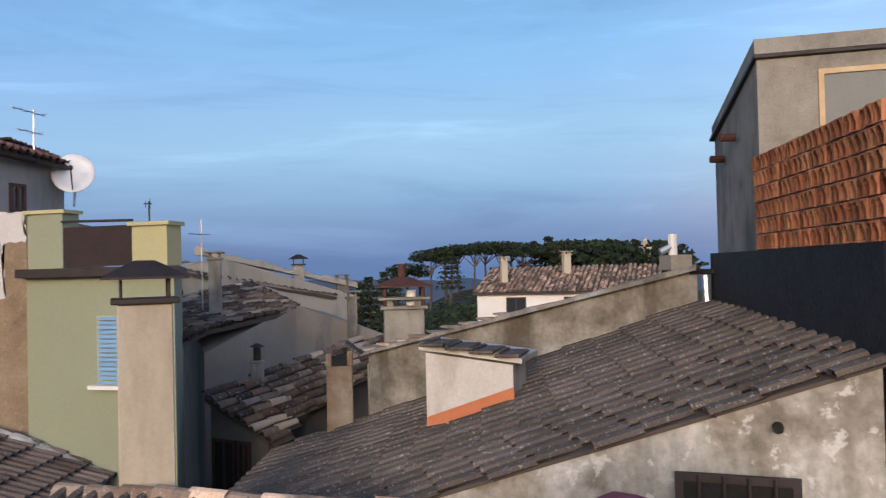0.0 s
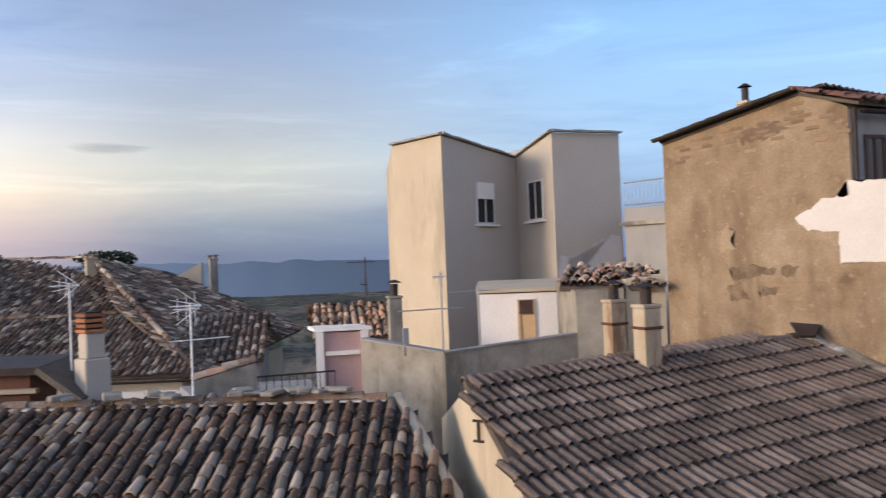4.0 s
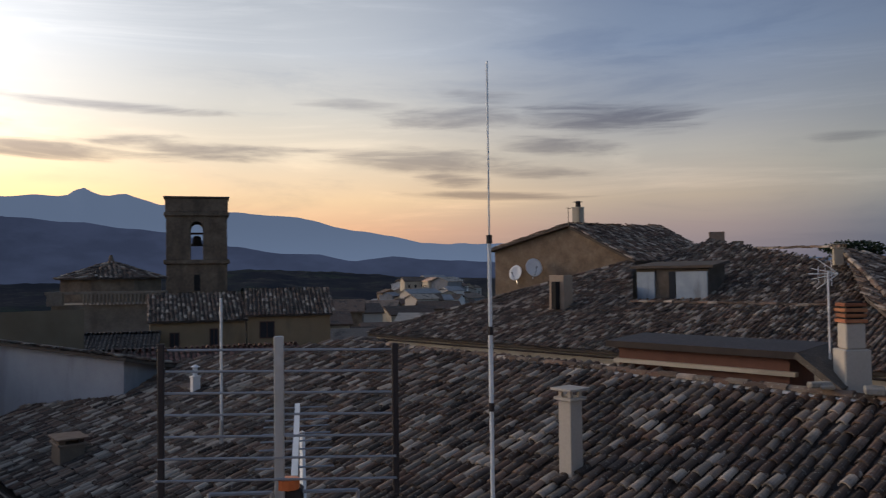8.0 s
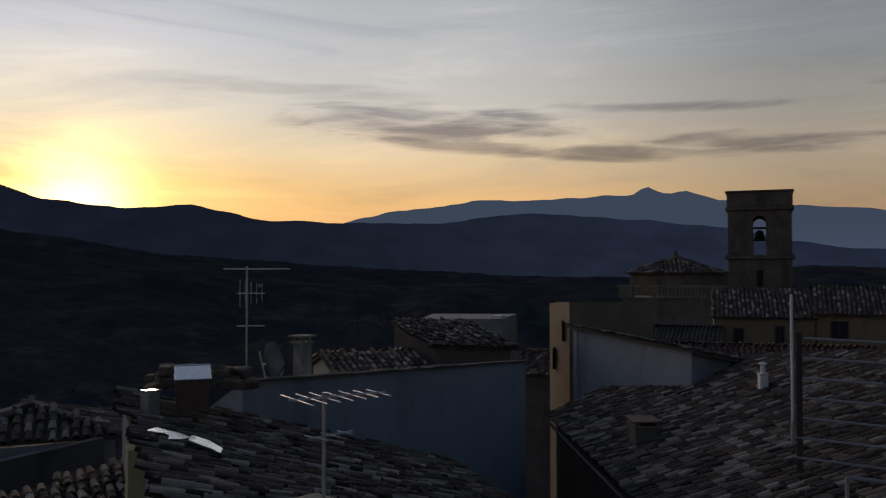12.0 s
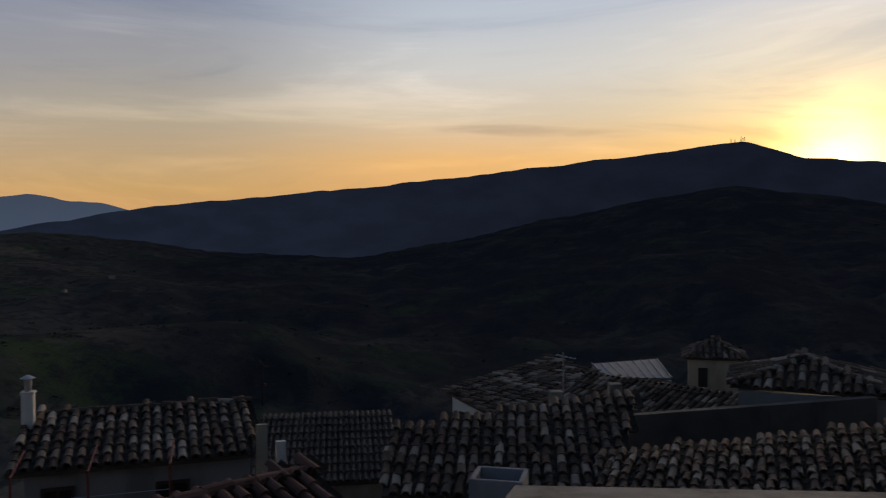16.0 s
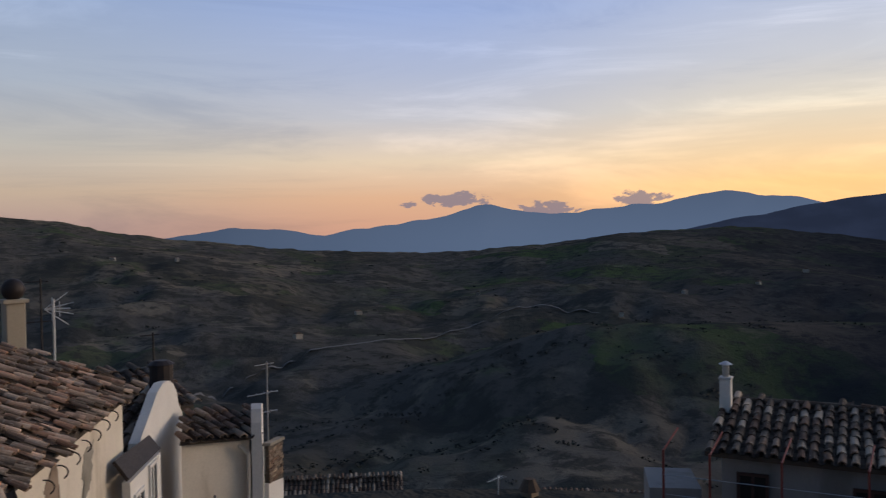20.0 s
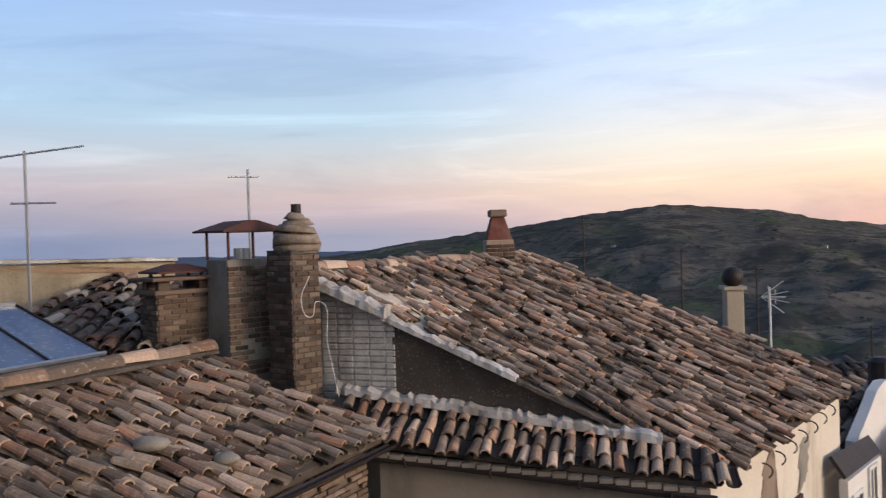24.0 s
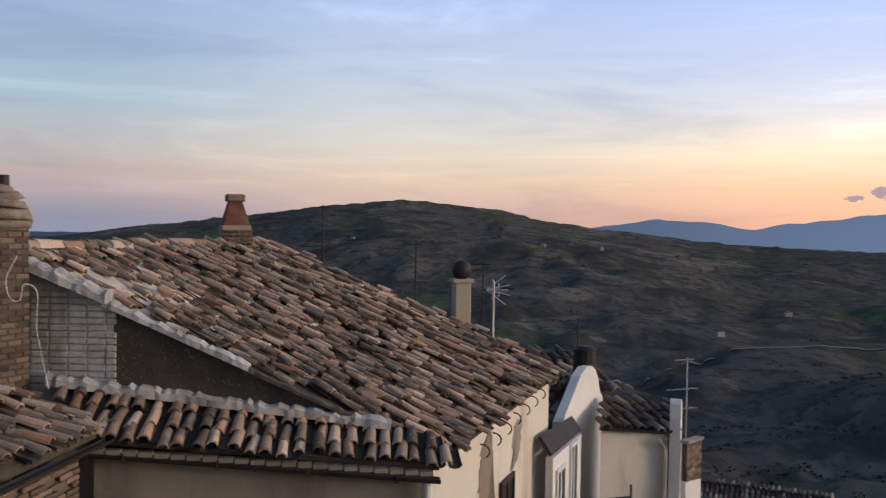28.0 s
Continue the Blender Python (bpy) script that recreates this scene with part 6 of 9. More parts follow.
part("paint_patch", daub([(0.08, -1.3), (0.08, 0.12), (0.3, 0.10), (0.42, -0.3), (0.75, -0.35), (0.9, 0.05), (1.2, 0.42), (1.55, 0.55), (1.95, 0.58), (1.95, -1.3)], (1.95, -0.5, 0), (14.45, 17.0, 0), (-0.25, -0.97, 0), 0.006, 9, 0.1),
     PATCH_WHITE, tw2, "white primer patch")
bk = house("rear_terrace_house", [(15.6, 15.6), (15.2, 13.2), (22, 12), (23, 17)], LOW, [1.25, 1.2, 1.2, 1.25], PLASTER_GREY, "grey house with a railed roof terrace")
railing(bk, [(15.65, 15.6, 1.28), (15.25, 13.2, 1.22)], 0.62, METAL_GREY, 0.16)
bm = bmesh.new()
slab(bm, [(15.5, 15.7, 0.9), (15.1, 13.1, 0.85), (15.7, 13.0, 0.85), (16.1, 15.7, 0.9)], 0.1)
part("ledge", bm, CEMENT, bk)

# ---- north: the long tiled roof ----
F_CORNERS = [(-21.8, 20.6, -5.1), (4.2, 3.1, -4.9), (6.17, 10.9, -1.95), (-9.06, 21.9, -1.95), (-20.5, 25.1, -3.5)]
lr = house("long_roof_house", [(-21.4, 20.6), (4.2, 3.6), (6.0, 10.7), (-9.0, 21.6), (-20.2, 24.8)], LOW, [-5.35, -5.2, -2.2, -2.2, -3.8], BRICK_OLD, "old house under a long roof of weathered clay tiles")
tile_roof(lr, F_CORNERS, COPPI, 0.212, 0.30, "coppi", 300, (1.5, 10.0), 1.3, seed=51)
ridge_caps(lr, (6.0, 10.95, -1.95), (-9.06, 21.9, -1.93), COPPI, 0.2, 0.4, 4, mortar=WHITEWASH)
coping(lr, (6.2, 10.95, -1.96), (5.4, 7.4, -3.30), 0.16, 0.07, PLASTER_CREAM, "verge")
gutter(lr, (-21.9, 20.45, -5.2), (4.1, 2.95, -5.0))
c = chimney(lr, (-1.74, 12.88), -3.35, -1.98, 0.27, 0.27, -36, PLASTER_TWIN, top="slab", label="slim white chimney with a flat slab on piers")
c = chimney(lr, (-14.9, 17.5), -5.0, -4.15, 0.85, 0.6, -36, BRICK_OLD, top="slab", label="squat old brick chimney")
c = chimney(lr, (-13.2, 20.5), -3.8, -2.85, 0.22, 0.22, -36, PLASTER_WHITE, top="pot", cap_mat=PAINT_WHITE, label="small white flue")
ms = thing("white_mast", (-9.9, 16.4, -3.9), "thin white mast standing on the tiles", "mast")
bm = bmesh.new()
rod(bm, (-9.91, 16.41, -4.0), (-9.91, 16.41, -0.5), 0.03)
part("pole", bm, PAINT_WHITE, ms)
bm = bmesh.new()
rod(bm, (-9.91, 16.41, -4.0), (-9.91, 16.41, -3.2), 0.045)
part("sleeve", bm, METAL_GREY, ms)
rng = random.Random(5)
for i in range(16):
    k = rng.random()
    p = Vector((2.0, 13.85, -1.86)).lerp(Vector((5.6, 11.25, -1.86)), k)
    st = tagged(part("loose_stone", bmesh.new(), CEMENT), "flat loose stone lying on the roof ridge", "stone", "loose stones")
    bm = bmesh.new()
    block(bm, (p.x + rng.uniform(-0.2, 0.1), p.y + rng.uniform(-0.25, 0.1), p.z + 0.06 + rng.uniform(0, 0.04)), (rng.uniform(0.16, 0.42), rng.uniform(0.12, 0.3), rng.uniform(0.05, 0.1)), rng.uniform(0, 180), 0.02)
    bm.to_mesh(st.data)
    bm.free()

# things beyond the ridge: a raised roof strip, chimney, antennas
rb = thing("roof_strip", (0.2, 15.8, -3), "raised roof strip with a dark metal edge over a reddish wall", "roof")
bm = bmesh.new()
solid(bm, [(-1.25, 16.55), (1.62, 14.75), (2.1, 15.5), (-0.8, 17.3)], [-4] * 4, [-1.5] * 4)
part("strip_wall", bm, DULL_RED, rb)
bm = bmesh.new()
slab(bm, [(-1.5, 16.5, -1.36), (1.72, 14.5, -1.36), (2.4, 15.6, -1.28), (-0.8, 17.6, -1.28)], 0.12)
part("metal_edge", bm, METAL_DARK, rb)
bm = bmesh.new()
slab(bm, [(-1.35, 16.45, -1.70), (1.68, 14.56, -1.70), (1.75, 14.7, -1.70), (-1.3, 16.6, -1.70)], 0.07)
part("ledge", bm, PLASTER_CREAM, rb)
bm = bmesh.new()
slab(bm, [(1.7, 14.5, -1.36), (2.25, 13.9, -1.85), (2.6, 14.5, -1.85), (2.4, 15.6, -1.28)], 0.1)
part("end_flashing", bm, CEMENT_DARK, rb)
rc = thing("brick_topped_chimney", (2.5, 14.4, -2.2), "white chimney with a slotted red brick top", "chimney")
for z0, z1, wd, mt, nm in ((-2.6, -1.28, 0.42, PLASTER_TWIN, "pedestal"), (-1.28, -0.88, 0.31, PLASTER_TWIN, "shaft")):
    bm = bmesh.new()
    block(bm, (2.5, 14.4, (z0 + z1) / 2), (wd, wd, z1 - z0), 15, 0.02)
    part(nm, bm, mt, rc)
for i in range(4):
    bm = bmesh.new()
    block(bm, (2.5, 14.4, -0.84 + i * 0.085), (0.36 - 0.02 * (i % 2), 0.36 - 0.02 * (i % 2), 0.055), 15, 0.006)
    part("brick_course", bm, BRICK_RED, rc)
    bm = bmesh.new()
    block(bm, (2.5, 14.4, -0.80 + i * 0.085), (0.26, 0.26, 0.03), 15)
    part("joint", bm, DARK_GAP, rc)
antenna((2.26, 14.9, -2.4), 2.35, [(2.3, 165, 0.45, 4, 0.42, "fan"), (2.3, 165, 0.3, 3, 0.4, "up")], "white fan-shaped television antenna", PAINT_WHITE)
antenna((3.85, 13.5, -2.3), 1.85, [(1.8, 165, 0.5, 4, 0.5, "fan"), (1.75, 165, 0.4, 3, 0.55, "up"), (1.25, 5, 1.0, 3, 0.25, "bar")], "white fan-shaped television antenna with a lower boom", PAINT_WHITE)
lw = house("ledge_wall", [(4.0, 14.0), (5.0, 13.75), (5.05, 13.95), (4.05, 14.2)], LOW, [-1.78, -1.55, -1.55, -1.78], CEMENT, "small cement wall topped with clay tiles", "wall")
ridge_caps(lw, (4.0, 14.1, -1.77), (5.0, 13.85, -1.54), COPPI_WARM, 0.22, 0.3, 8)

# ---- the large hip-roofed house ----
hg = house("hip_roof_house", [(-13.3, 35.2), (6.2, 23.3), (11.5, 29.5), (8, 42), (-6, 46), (-10, 43)], LOW, [-2.85] * 6, PLASTER_CREAM, "large cream house under several old clay tile roofs")
tile_roof(hg, [(-13.7, 35.1, -2.72), (6.5, 22.8, -2.72), (5.4, 27.9, -1.26), (-1.85, 32.3, -1.26), (-2.06, 37.5, 0.38)], COPPI, 0.175, 0.27, "coppi", 200, (0, 24), 1.6, seed=61, under=False)
tile_roof(hg, [(-1.8, 33.2, -1.55), (6.4, 28.3, -1.55), (5.7, 33.0, 0.72), (1.2, 40.0, 0.87), (-1.5, 39.0, 0.6)], COPPI, 0.175, 0.27, "coppi", 0, (0, 24), 1.6, seed=62, under=False)
tile_roof(hg, [(6.6, 22.9, -2.68), (12.2, 29.3, -2.3), (8.5, 33.2, 0.1), (5.7, 33.0, 0.72), (5.4, 27.9, -1.2)], COPPI, 0.175, 0.27, "coppi", 0, (0, 24), 1.6, seed=63, under=False)
tile_roof(hg, [(-9.4, 42.2, -2.6), (-13.8, 35.3, -2.72), (-2.06, 37.5, 0.38)], COPPI, 0.175, 0.27, "coppi", 0, (0, 24), 1.6, seed=66, under=False)
ridge_caps(hg, (-13.6, 35.1, -2.62), (-2.1, 37.4, 0.42), COPPI, 0.2, 0.4, 5)
ridge_caps(hg, (5.4, 27.9, -1.2), (-1.85, 32.3, -1.2), COPPI, 0.2, 0.4, 5)
ridge_caps(hg, (5.7, 33.0, 0.74), (1.2, 40.0, 0.9), COPPI, 0.2, 0.4, 6)
ridge_caps(hg, (6.5, 23.2, -2.6), (5.5, 32.6, 0.7), COPPI, 0.22, 0.4, 7)
gutter(hg, (-13.8, 34.95, -2.85), (6.5, 22.65, -2.85))
bm = bmesh.new()
solid(bm, [(-13.3, 35.05), (6.2, 23.15), (6.25, 23.25), (-13.25, 35.15)], [-3.4] * 4, [-3.15] * 4)
part("cornice", bm, PLASTER_WHITE, hg)
up = house("ochre_gable_house", [(-9.2, 41.6), (-4.94, 39.2), (-2.06, 37.5), (2.2, 42.5), (-1.0, 45.0), (-5, 47)], LOW, [1.12, 2.12, 0.35, 0.35, 2.1, 1.1], PLASTER_OCHRE, "ochre stone gable rising over the clay roofs")
tile_roof(up, [(-1.95, 37.1, 0.28), (2.5, 42.3, 0.28), (-1.0, 45.2, 2.2), (-5.05, 39.0, 2.25)], COPPI, 0.175, 0.27, "coppi", 0, (0, 24), 1.6, seed=64, under=False)
tile_roof(up, [(-5.2, 47.2, 1.15), (-9.5, 41.4, 1.15), (-5.05, 39.0, 2.25), (-1.0, 45.2, 2.2)], COPPI, 0.175, 0.27, "coppi", 0, (0, 24), 1.6, seed=65, under=False)
chimney(up, (-4.75, 40.2), 2.1, 3.05, 0.42, 0.42, -30, PLASTER_CREAM, top="pot")
antenna((-5.2, 40.0, 2.1), 1.0, [(0.95, 60, 0.35, 2, 0.2, "bar")], "thin pole antenna on the ochre gable", METAL_DARK)
dish((-7.9, 40.5, -0.05), 0.36, 250, 15, "white satellite dish on the ochre wall")
dish((-6.9, 39.8, 0.2), 0.42, 300, 15, "white satellite dish turned edgewise on the ochre wall")
br = chimney(hg, (-4.7, 33.4), -1.9, -0.15, 0.75, 0.6, -30, BRICK_OLD, top="none", label="ruined brick chimney with a dark opening")
# near-black block for the shade in the opening
bm = bmesh.new()
block(bm, (-4.85, 33.0, -0.95), (0.22, 0.3, 1.1), -30)
part("opening", bm, DARK_GAP, br)
sh = house("blue_shed_dormer", [(-1.75, 34.2), (0.95, 32.6), (1.6, 34.0), (-1.0, 35.6)], -2.0, [0.05, 0.05, 0.25, 0.25], CEMENT_DARK, "pale blue dormer with glazed panels", "dormer")
bm = bmesh.new()
slab(bm, [(-2.0, 34.1, 0.17), (1.1, 32.3, 0.17), (1.8, 34.1, 0.36), (-1.1, 35.8, 0.36)], 0.1)
part("dormer_roof", bm, UNDER, sh)
# opaque pale blue boards stand for glazed panels, reflection put into their colour
for k0, k1, nm in ((0.01, 0.27, "shutter"), (0.47, 0.56, "window"), (0.57, 0.99, "shutter")):
    p0, p1 = (Vector((-1.76, 34.17, 0)).lerp(Vector((0.94, 32.57, 0)), k) for k in (k0, k1))
    bm = bmesh.new()
    block(bm, (*((p0 + p1) / 2).xy, -0.62), ((p1 - p0).length, 0.06, 1.12), math.degrees(math.atan2(-1.6, 2.7)), 0.01)
    part(nm, bm, PALE_BLUE_PANEL if nm == "shutter" else PANE, sh)
chimney(hg, (1.6, 40.4), 0.5, 1.75, 0.7, 0.5, 0, BRICK_OLD, top="none")
chimney(hg, (2.5, 40.2), 0.5, 1.3, 0.5, 0.4, 0, BRICK_OLD, top="none")
chimney(hg, (5.35, 32.2), 0.1, 0.68, 0.34, 0.34, 0, PLASTER_CREAM, top="slab")
chimney(hg, (10.2, 33.5), -0.8, 0.55, 0.3, 0.3, 0, CEMENT, top="slab")
house("end_gable", [(8.2, 33.0), (9.4, 32.4), (9.6, 32.8), (8.4, 33.4)], -2, [-0.25, 0.42, 0.42, -0.25], PLASTER_CREAM, "small cream end gable on the roof", "wall")

# ---- tall whip antenna and the grid television antenna close by ----
wp = thing("whip_antenna", (-1.36, 5.75, -5), "tall sectional white whip antenna with dark joints", "antenna")
for z0, z1, r in ((-5.0, -2.0, 0.016), (-2.0, -0.95, 0.015), (-0.95, -0.42, 0.017), (-0.42, 0.22, 0.014), (0.22, 1.48, 0.007)):
    bm = bmesh.new()
    rod(bm, (-1.36, 5.75, z0), (-1.36, 5.75, z1), r, 8)
    part("section", bm, PAINT_WHITE if z0 < 0.2 else METAL_GREY, wp)
for z in (-0.95, -0.42, 0.22):
    bm = bmesh.new()
    rod(bm, (-1.36, 5.75, z - 0.03), (-1.36, 5.75, z + 0.03), 0.021, 8)
    part("joint", bm, METAL_DARK, wp)


# ---- north-west: bell tower, church and the yellow house ----
TOWER_AT, TOWER_TURN = Vector((-44.6, 69.7)), 32.5
bt = thing("bell_tower", (*TOWER_AT, -20), "square stone bell tower with arched bell openings", "bell tower")


def ring(name, z0, z1, half, material, parent, hole=0.0):
    bm = bmesh.new()
    block(bm, (*TOWER_AT, (z0 + z1) / 2), (half * 2, half * 2, z1 - z0), TOWER_TURN, 0.05)
    return part(name, bm, material, parent)


ring("shaft", -20.0, 1.15, 2.72, STONE, bt)
ring("cornice", 1.15, 1.55, 2.95, STONE, bt)
ring("cornice", 5.6, 5.95, 2.92, STONE, bt)
ring("parapet", 5.95, 7.25, 2.80, STONE, bt)
ring("parapet_rim", 7.25, 7.42, 2.95, STONE, bt)
turn = Matrix.Rotation(radians(TOWER_TURN), 2)
for sx in (-1, 1):
    for sy in (-1, 1):
        o = turn @ Vector((sx * 1.645, sy * 1.645))
        bm = bmesh.new()
        block(bm, (TOWER_AT.x + o.x, TOWER_AT.y + o.y, 3.575), (2.15, 2.15, 4.05), TOWER_TURN, 0.04)
        part("belfry_pier", bm, STONE, bt)
for k in range(4):
    a = radians(TOWER_TURN + 90 * k)
    out, along = Vector((math.cos(a), math.sin(a), 0)), Vector((-math.sin(a), math.cos(a), 0))
    bm = bmesh.new()
    o = Vector((*TOWER_AT, 0)) + out * 2.25
    arc = [(math.cos(i * math.pi / 10) * 0.57, 4.55 + math.sin(i * math.pi / 10) * 0.57) for i in range(11)]
    for d in (-0.45, 0.45):
        top = [bm.verts.new(o + along * x + out * d + Vector((0, 0, 5.6))) for x, z in arc]
        low = [bm.verts.new(o + along * x + out * d + Vector((0, 0, z))) for x, z in arc]
        for i in range(10):
            bm.faces.new((top[i], top[i + 1], low[i + 1], low[i]))
        if d < 0:
            first = low
        else:
            for i in range(10):
                bm.faces.new((first[i], first[i + 1], low[i + 1], low[i]))
    part("belfry_arch", bm, STONE, bt)
    # near-black block standing for the shade of a niche
    bm = bmesh.new()
    o2 = Vector((*TOWER_AT, -0.6)) + out * 2.71
    block(bm, o2, (0.12, 0.55, 1.5), math.degrees(a))
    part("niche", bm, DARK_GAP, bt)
bm = bmesh.new()
for i, (z, r) in enumerate(((3.9, 0.12), (3.75, 0.35), (3.3, 0.42), (2.9, 0.6))):
    if i:
        rod(bm, (*TOWER_AT, z), (*TOWER_AT, zl), r, 12, rl_)
    zl, rl_ = z, r
part("bell", bm, METAL_DARK, bt)
bm = bmesh.new()
rod(bm, (*(TOWER_AT - turn @ Vector((2, 0))), 4.1), (*(TOWER_AT + turn @ Vector((2, 0))), 4.1), 0.1)
part("bell_beam", bm, WOOD_DARK, bt)

ch = thing("church", (-43, 55, -12), "stone church with a low tiled dome and a balustrade", "church")
bm = bmesh.new()
dome_c = Vector((-43.0, 55.2))
solid(bm, [tuple(dome_c + Vector((math.cos(i * math.pi / 4 + 0.3), math.sin(i * math.pi / 4 + 0.3))) * 3.9) for i in range(8)], [-12] * 8, [-0.1] * 8)
part("drum", bm, STONE, ch)
for i in range(8):
    a, b = (dome_c + Vector((math.cos((i + k) * math.pi / 4 + 0.3), math.sin((i + k) * math.pi / 4 + 0.3))) * 4.3 for k in (0, 1))
    tile_roof(ch, [(*a, -0.12), (*b, -0.12), (*dome_c, 1.2)], COPPI, 0.34, 0.5, "coppi", 0, seed=140 + i, under=False, thick=0.05, rough=1.5)
bm = bmesh.new()
rod(bm, (*dome_c, 1.1), (*dome_c, 1.75), 0.28, 8, 0.1)
part("finial", bm, STONE, ch)
bm = bmesh.new()
solid(bm, [(-40.9, 46.4), (-34.0, 49.3), (-37, 55), (-44, 52)], [-14] * 4, [-1.85] * 4)
part("nave", bm, STONE_PALE, ch)
bm = bmesh.new()
solid(bm, [(-46.0, 44.5), (-33.4, 49.6), (-33.5, 50), (-46.1, 45)], [-14] * 4, [-2.3] * 4)
part("front_wall", bm, STONE_PALE, ch)
for i in range(17):
    p = Vector((-38.7, 46.9, 0)).lerp(Vector((-35.0, 48.6, 0)), i / 16)
    bm = bmesh.new()
    rod(bm, (p.x, p.y, -1.85), (p.x, p.y, -1.1), 0.085, 6)
    part("baluster", bm, STONE_PALE, ch)
bm = bmesh.new()
slab(bm, [(-41.0, 45.9, -0.95), (-33.8, 49.0, -0.95), (-33.9, 49.4, -0.95), (-41.1, 46.4, -0.95)], 0.18)
part("handrail", bm, STONE_PALE, ch)
for x, y in ((-40.4, 46.2), (-34.5, 48.75)):
    bm = bmesh.new()
    block(bm, (x, y, -1.45), (1.0, 0.4, 0.9), 23)
    part("balustrade_pier", bm, STONE_PALE, ch)

yh = gabled("yellow_house", (-26.2, 36.6), (-22.3, 39.4), 6.0, LOW - 2, -2.3, 1.25, surface("ochre_paint", [(0.22, 0.158, 0.092), (0.27, 0.198, 0.122)], 0.9, 0.8, 25, 0.3, stain=(0.16, 0.118, 0.075), stain_size=0.6), COPPI, "ochre house with an old clay tile roof", seed=71)
window(yh, (-25.2, 37.28, -3.3), -54, 0.5, 0.8, WOOD_DARK)
window(yh, (-23.6, 38.43, -3.2), -54, 0.45, 0.9, WOOD_DARK)
yh2 = gabled("yellow_house", (-22.2, 39.4), (-18.4, 41.6), 6.0, LOW - 2, -2.1, 1.2, MATS["ochre_paint"], COPPI, "ochre house with an old clay tile roof and one dark window", seed=72)
window(yh2, (-21.3, 39.9, -2.9), -60, 0.8, 0.9, WOOD_DARK)
gabled("red_roof_house", (-20.6, 27.0), (-15.0, 31.5), 4.5, LOW, -3.9, 0.75, PLASTER_CREAM, COPPI_RED, "low house with a red clay tile roof", seed=73)
gabled("dark_roof_house", (-22.5, 26.2), (-20.6, 27.4), 4.0, LOW, -3.9, 0.8, PLASTER_GREY, COPPI, "low house with dark old clay tiles", seed=74)
gabled("low_brown_house", (-28.0, 31.8), (-24.2, 34.2), 5.0, LOW, -3.6, 0.7, PLASTER_GREY, RIBBED, "low house with a dark flat tile roof", seed=75, style="ribbed", pitch=0.4, row=0.45)
ws = house("pale_blue_gable_house", [(-23.3, 23.4), (-16.3, 21.5), (-15.5, 26), (-22.5, 28)], LOW, [-2.25, -2.52, -3.6, -3.3], PLASTER_BLUE, "pale blue house with a blind side wall and a mono-pitch roof")
tile_roof(ws, [(-15.2, 26.2, -3.45), (-22.6, 28.3, -3.15), (-23.5, 23.2, -2.12), (-16.0, 21.2, -2.42)], COPPI, 0.2, 0.3, "coppi", 0, seed=76, under=False)
bm = bmesh.new()
rod(bm, (-22.9, 23.2, -2.3), (-22.9, 23.2, -5.2), 0.05, 8)
part("downpipe", bm, METAL_GREY, ws)
oc = house("ochre_lane_house", [(-29.0, 27.6), (-25.5, 25.4), (-23.5, 28.5), (-27, 31)], LOW - 3, [-1.5, -1.3, -1.3, -1.5], surface("dull_ochre", [(0.155, 0.122, 0.080), (0.195, 0.157, 0.108)], 0.92, 1.0, 25, 0.3), "tall ochre lane house with small windows")
window(oc, (-26.4, 25.95, -2.6), -148, 0.5, 0.9, WOOD_DARK)
window(oc, (-28.0, 26.95, -4.0), -148, 0.6, 1.0, WOOD_DARK)
gabled("lane_end_house", (-36.0, 30.0), (-32.5, 31.5), 5.0, LOW - 6, -5.6, 0.9, LANE_GREY, COPPI, "narrow house at the end of the lane", seed=77)

# ---- west: blue blind wall and the near roof ----
bw = house("blue_wall_house", [(-14.2, 5.8), (-18.6, 16.6), (-22, 15.2), (-17.6, 4.6)], LOW, [-1.98, -2.68, -4.2, -4.2], PLASTER_BLUE, "house with a long pale blue blind wall")
coping(bw, (-14.2, 5.8, -1.99), (-18.6, 16.6, -2.69), 0.25, 0.06, CEMENT_DARK, "wall_cap")
nw = house("rubble_roof_house", [(-7.0, 2.2), (-7.7, 8.4), (-15.2, 11.0), (-13.4, 3.5)], LOW, [-2.27, -4.42, -4.42, -2.10], PLASTER_GREY, "grey house under a rough clay tile roof held by stones")
tile_roof(nw, [(-15.4, 11.2, -4.32), (-7.4, 8.8, -4.32), (-6.8, 2.2, -2.12), (-13.5, 3.5, -1.92)], COPPI, 0.17, 0.26, "coppi", 200, (-7, 3), 2.4, seed=81)
bm = bmesh.new()
block(bm, (-10.0, 2.72, -4.2), (0.35, 0.2, 4.3), -11)
part("pilaster", bm, PLASTER_YELLOW, nw)
window(nw, (-8.6, 2.44, -2.95), -101, 0.9, 0.55, METAL_GREY)
rng = random.Random(11)
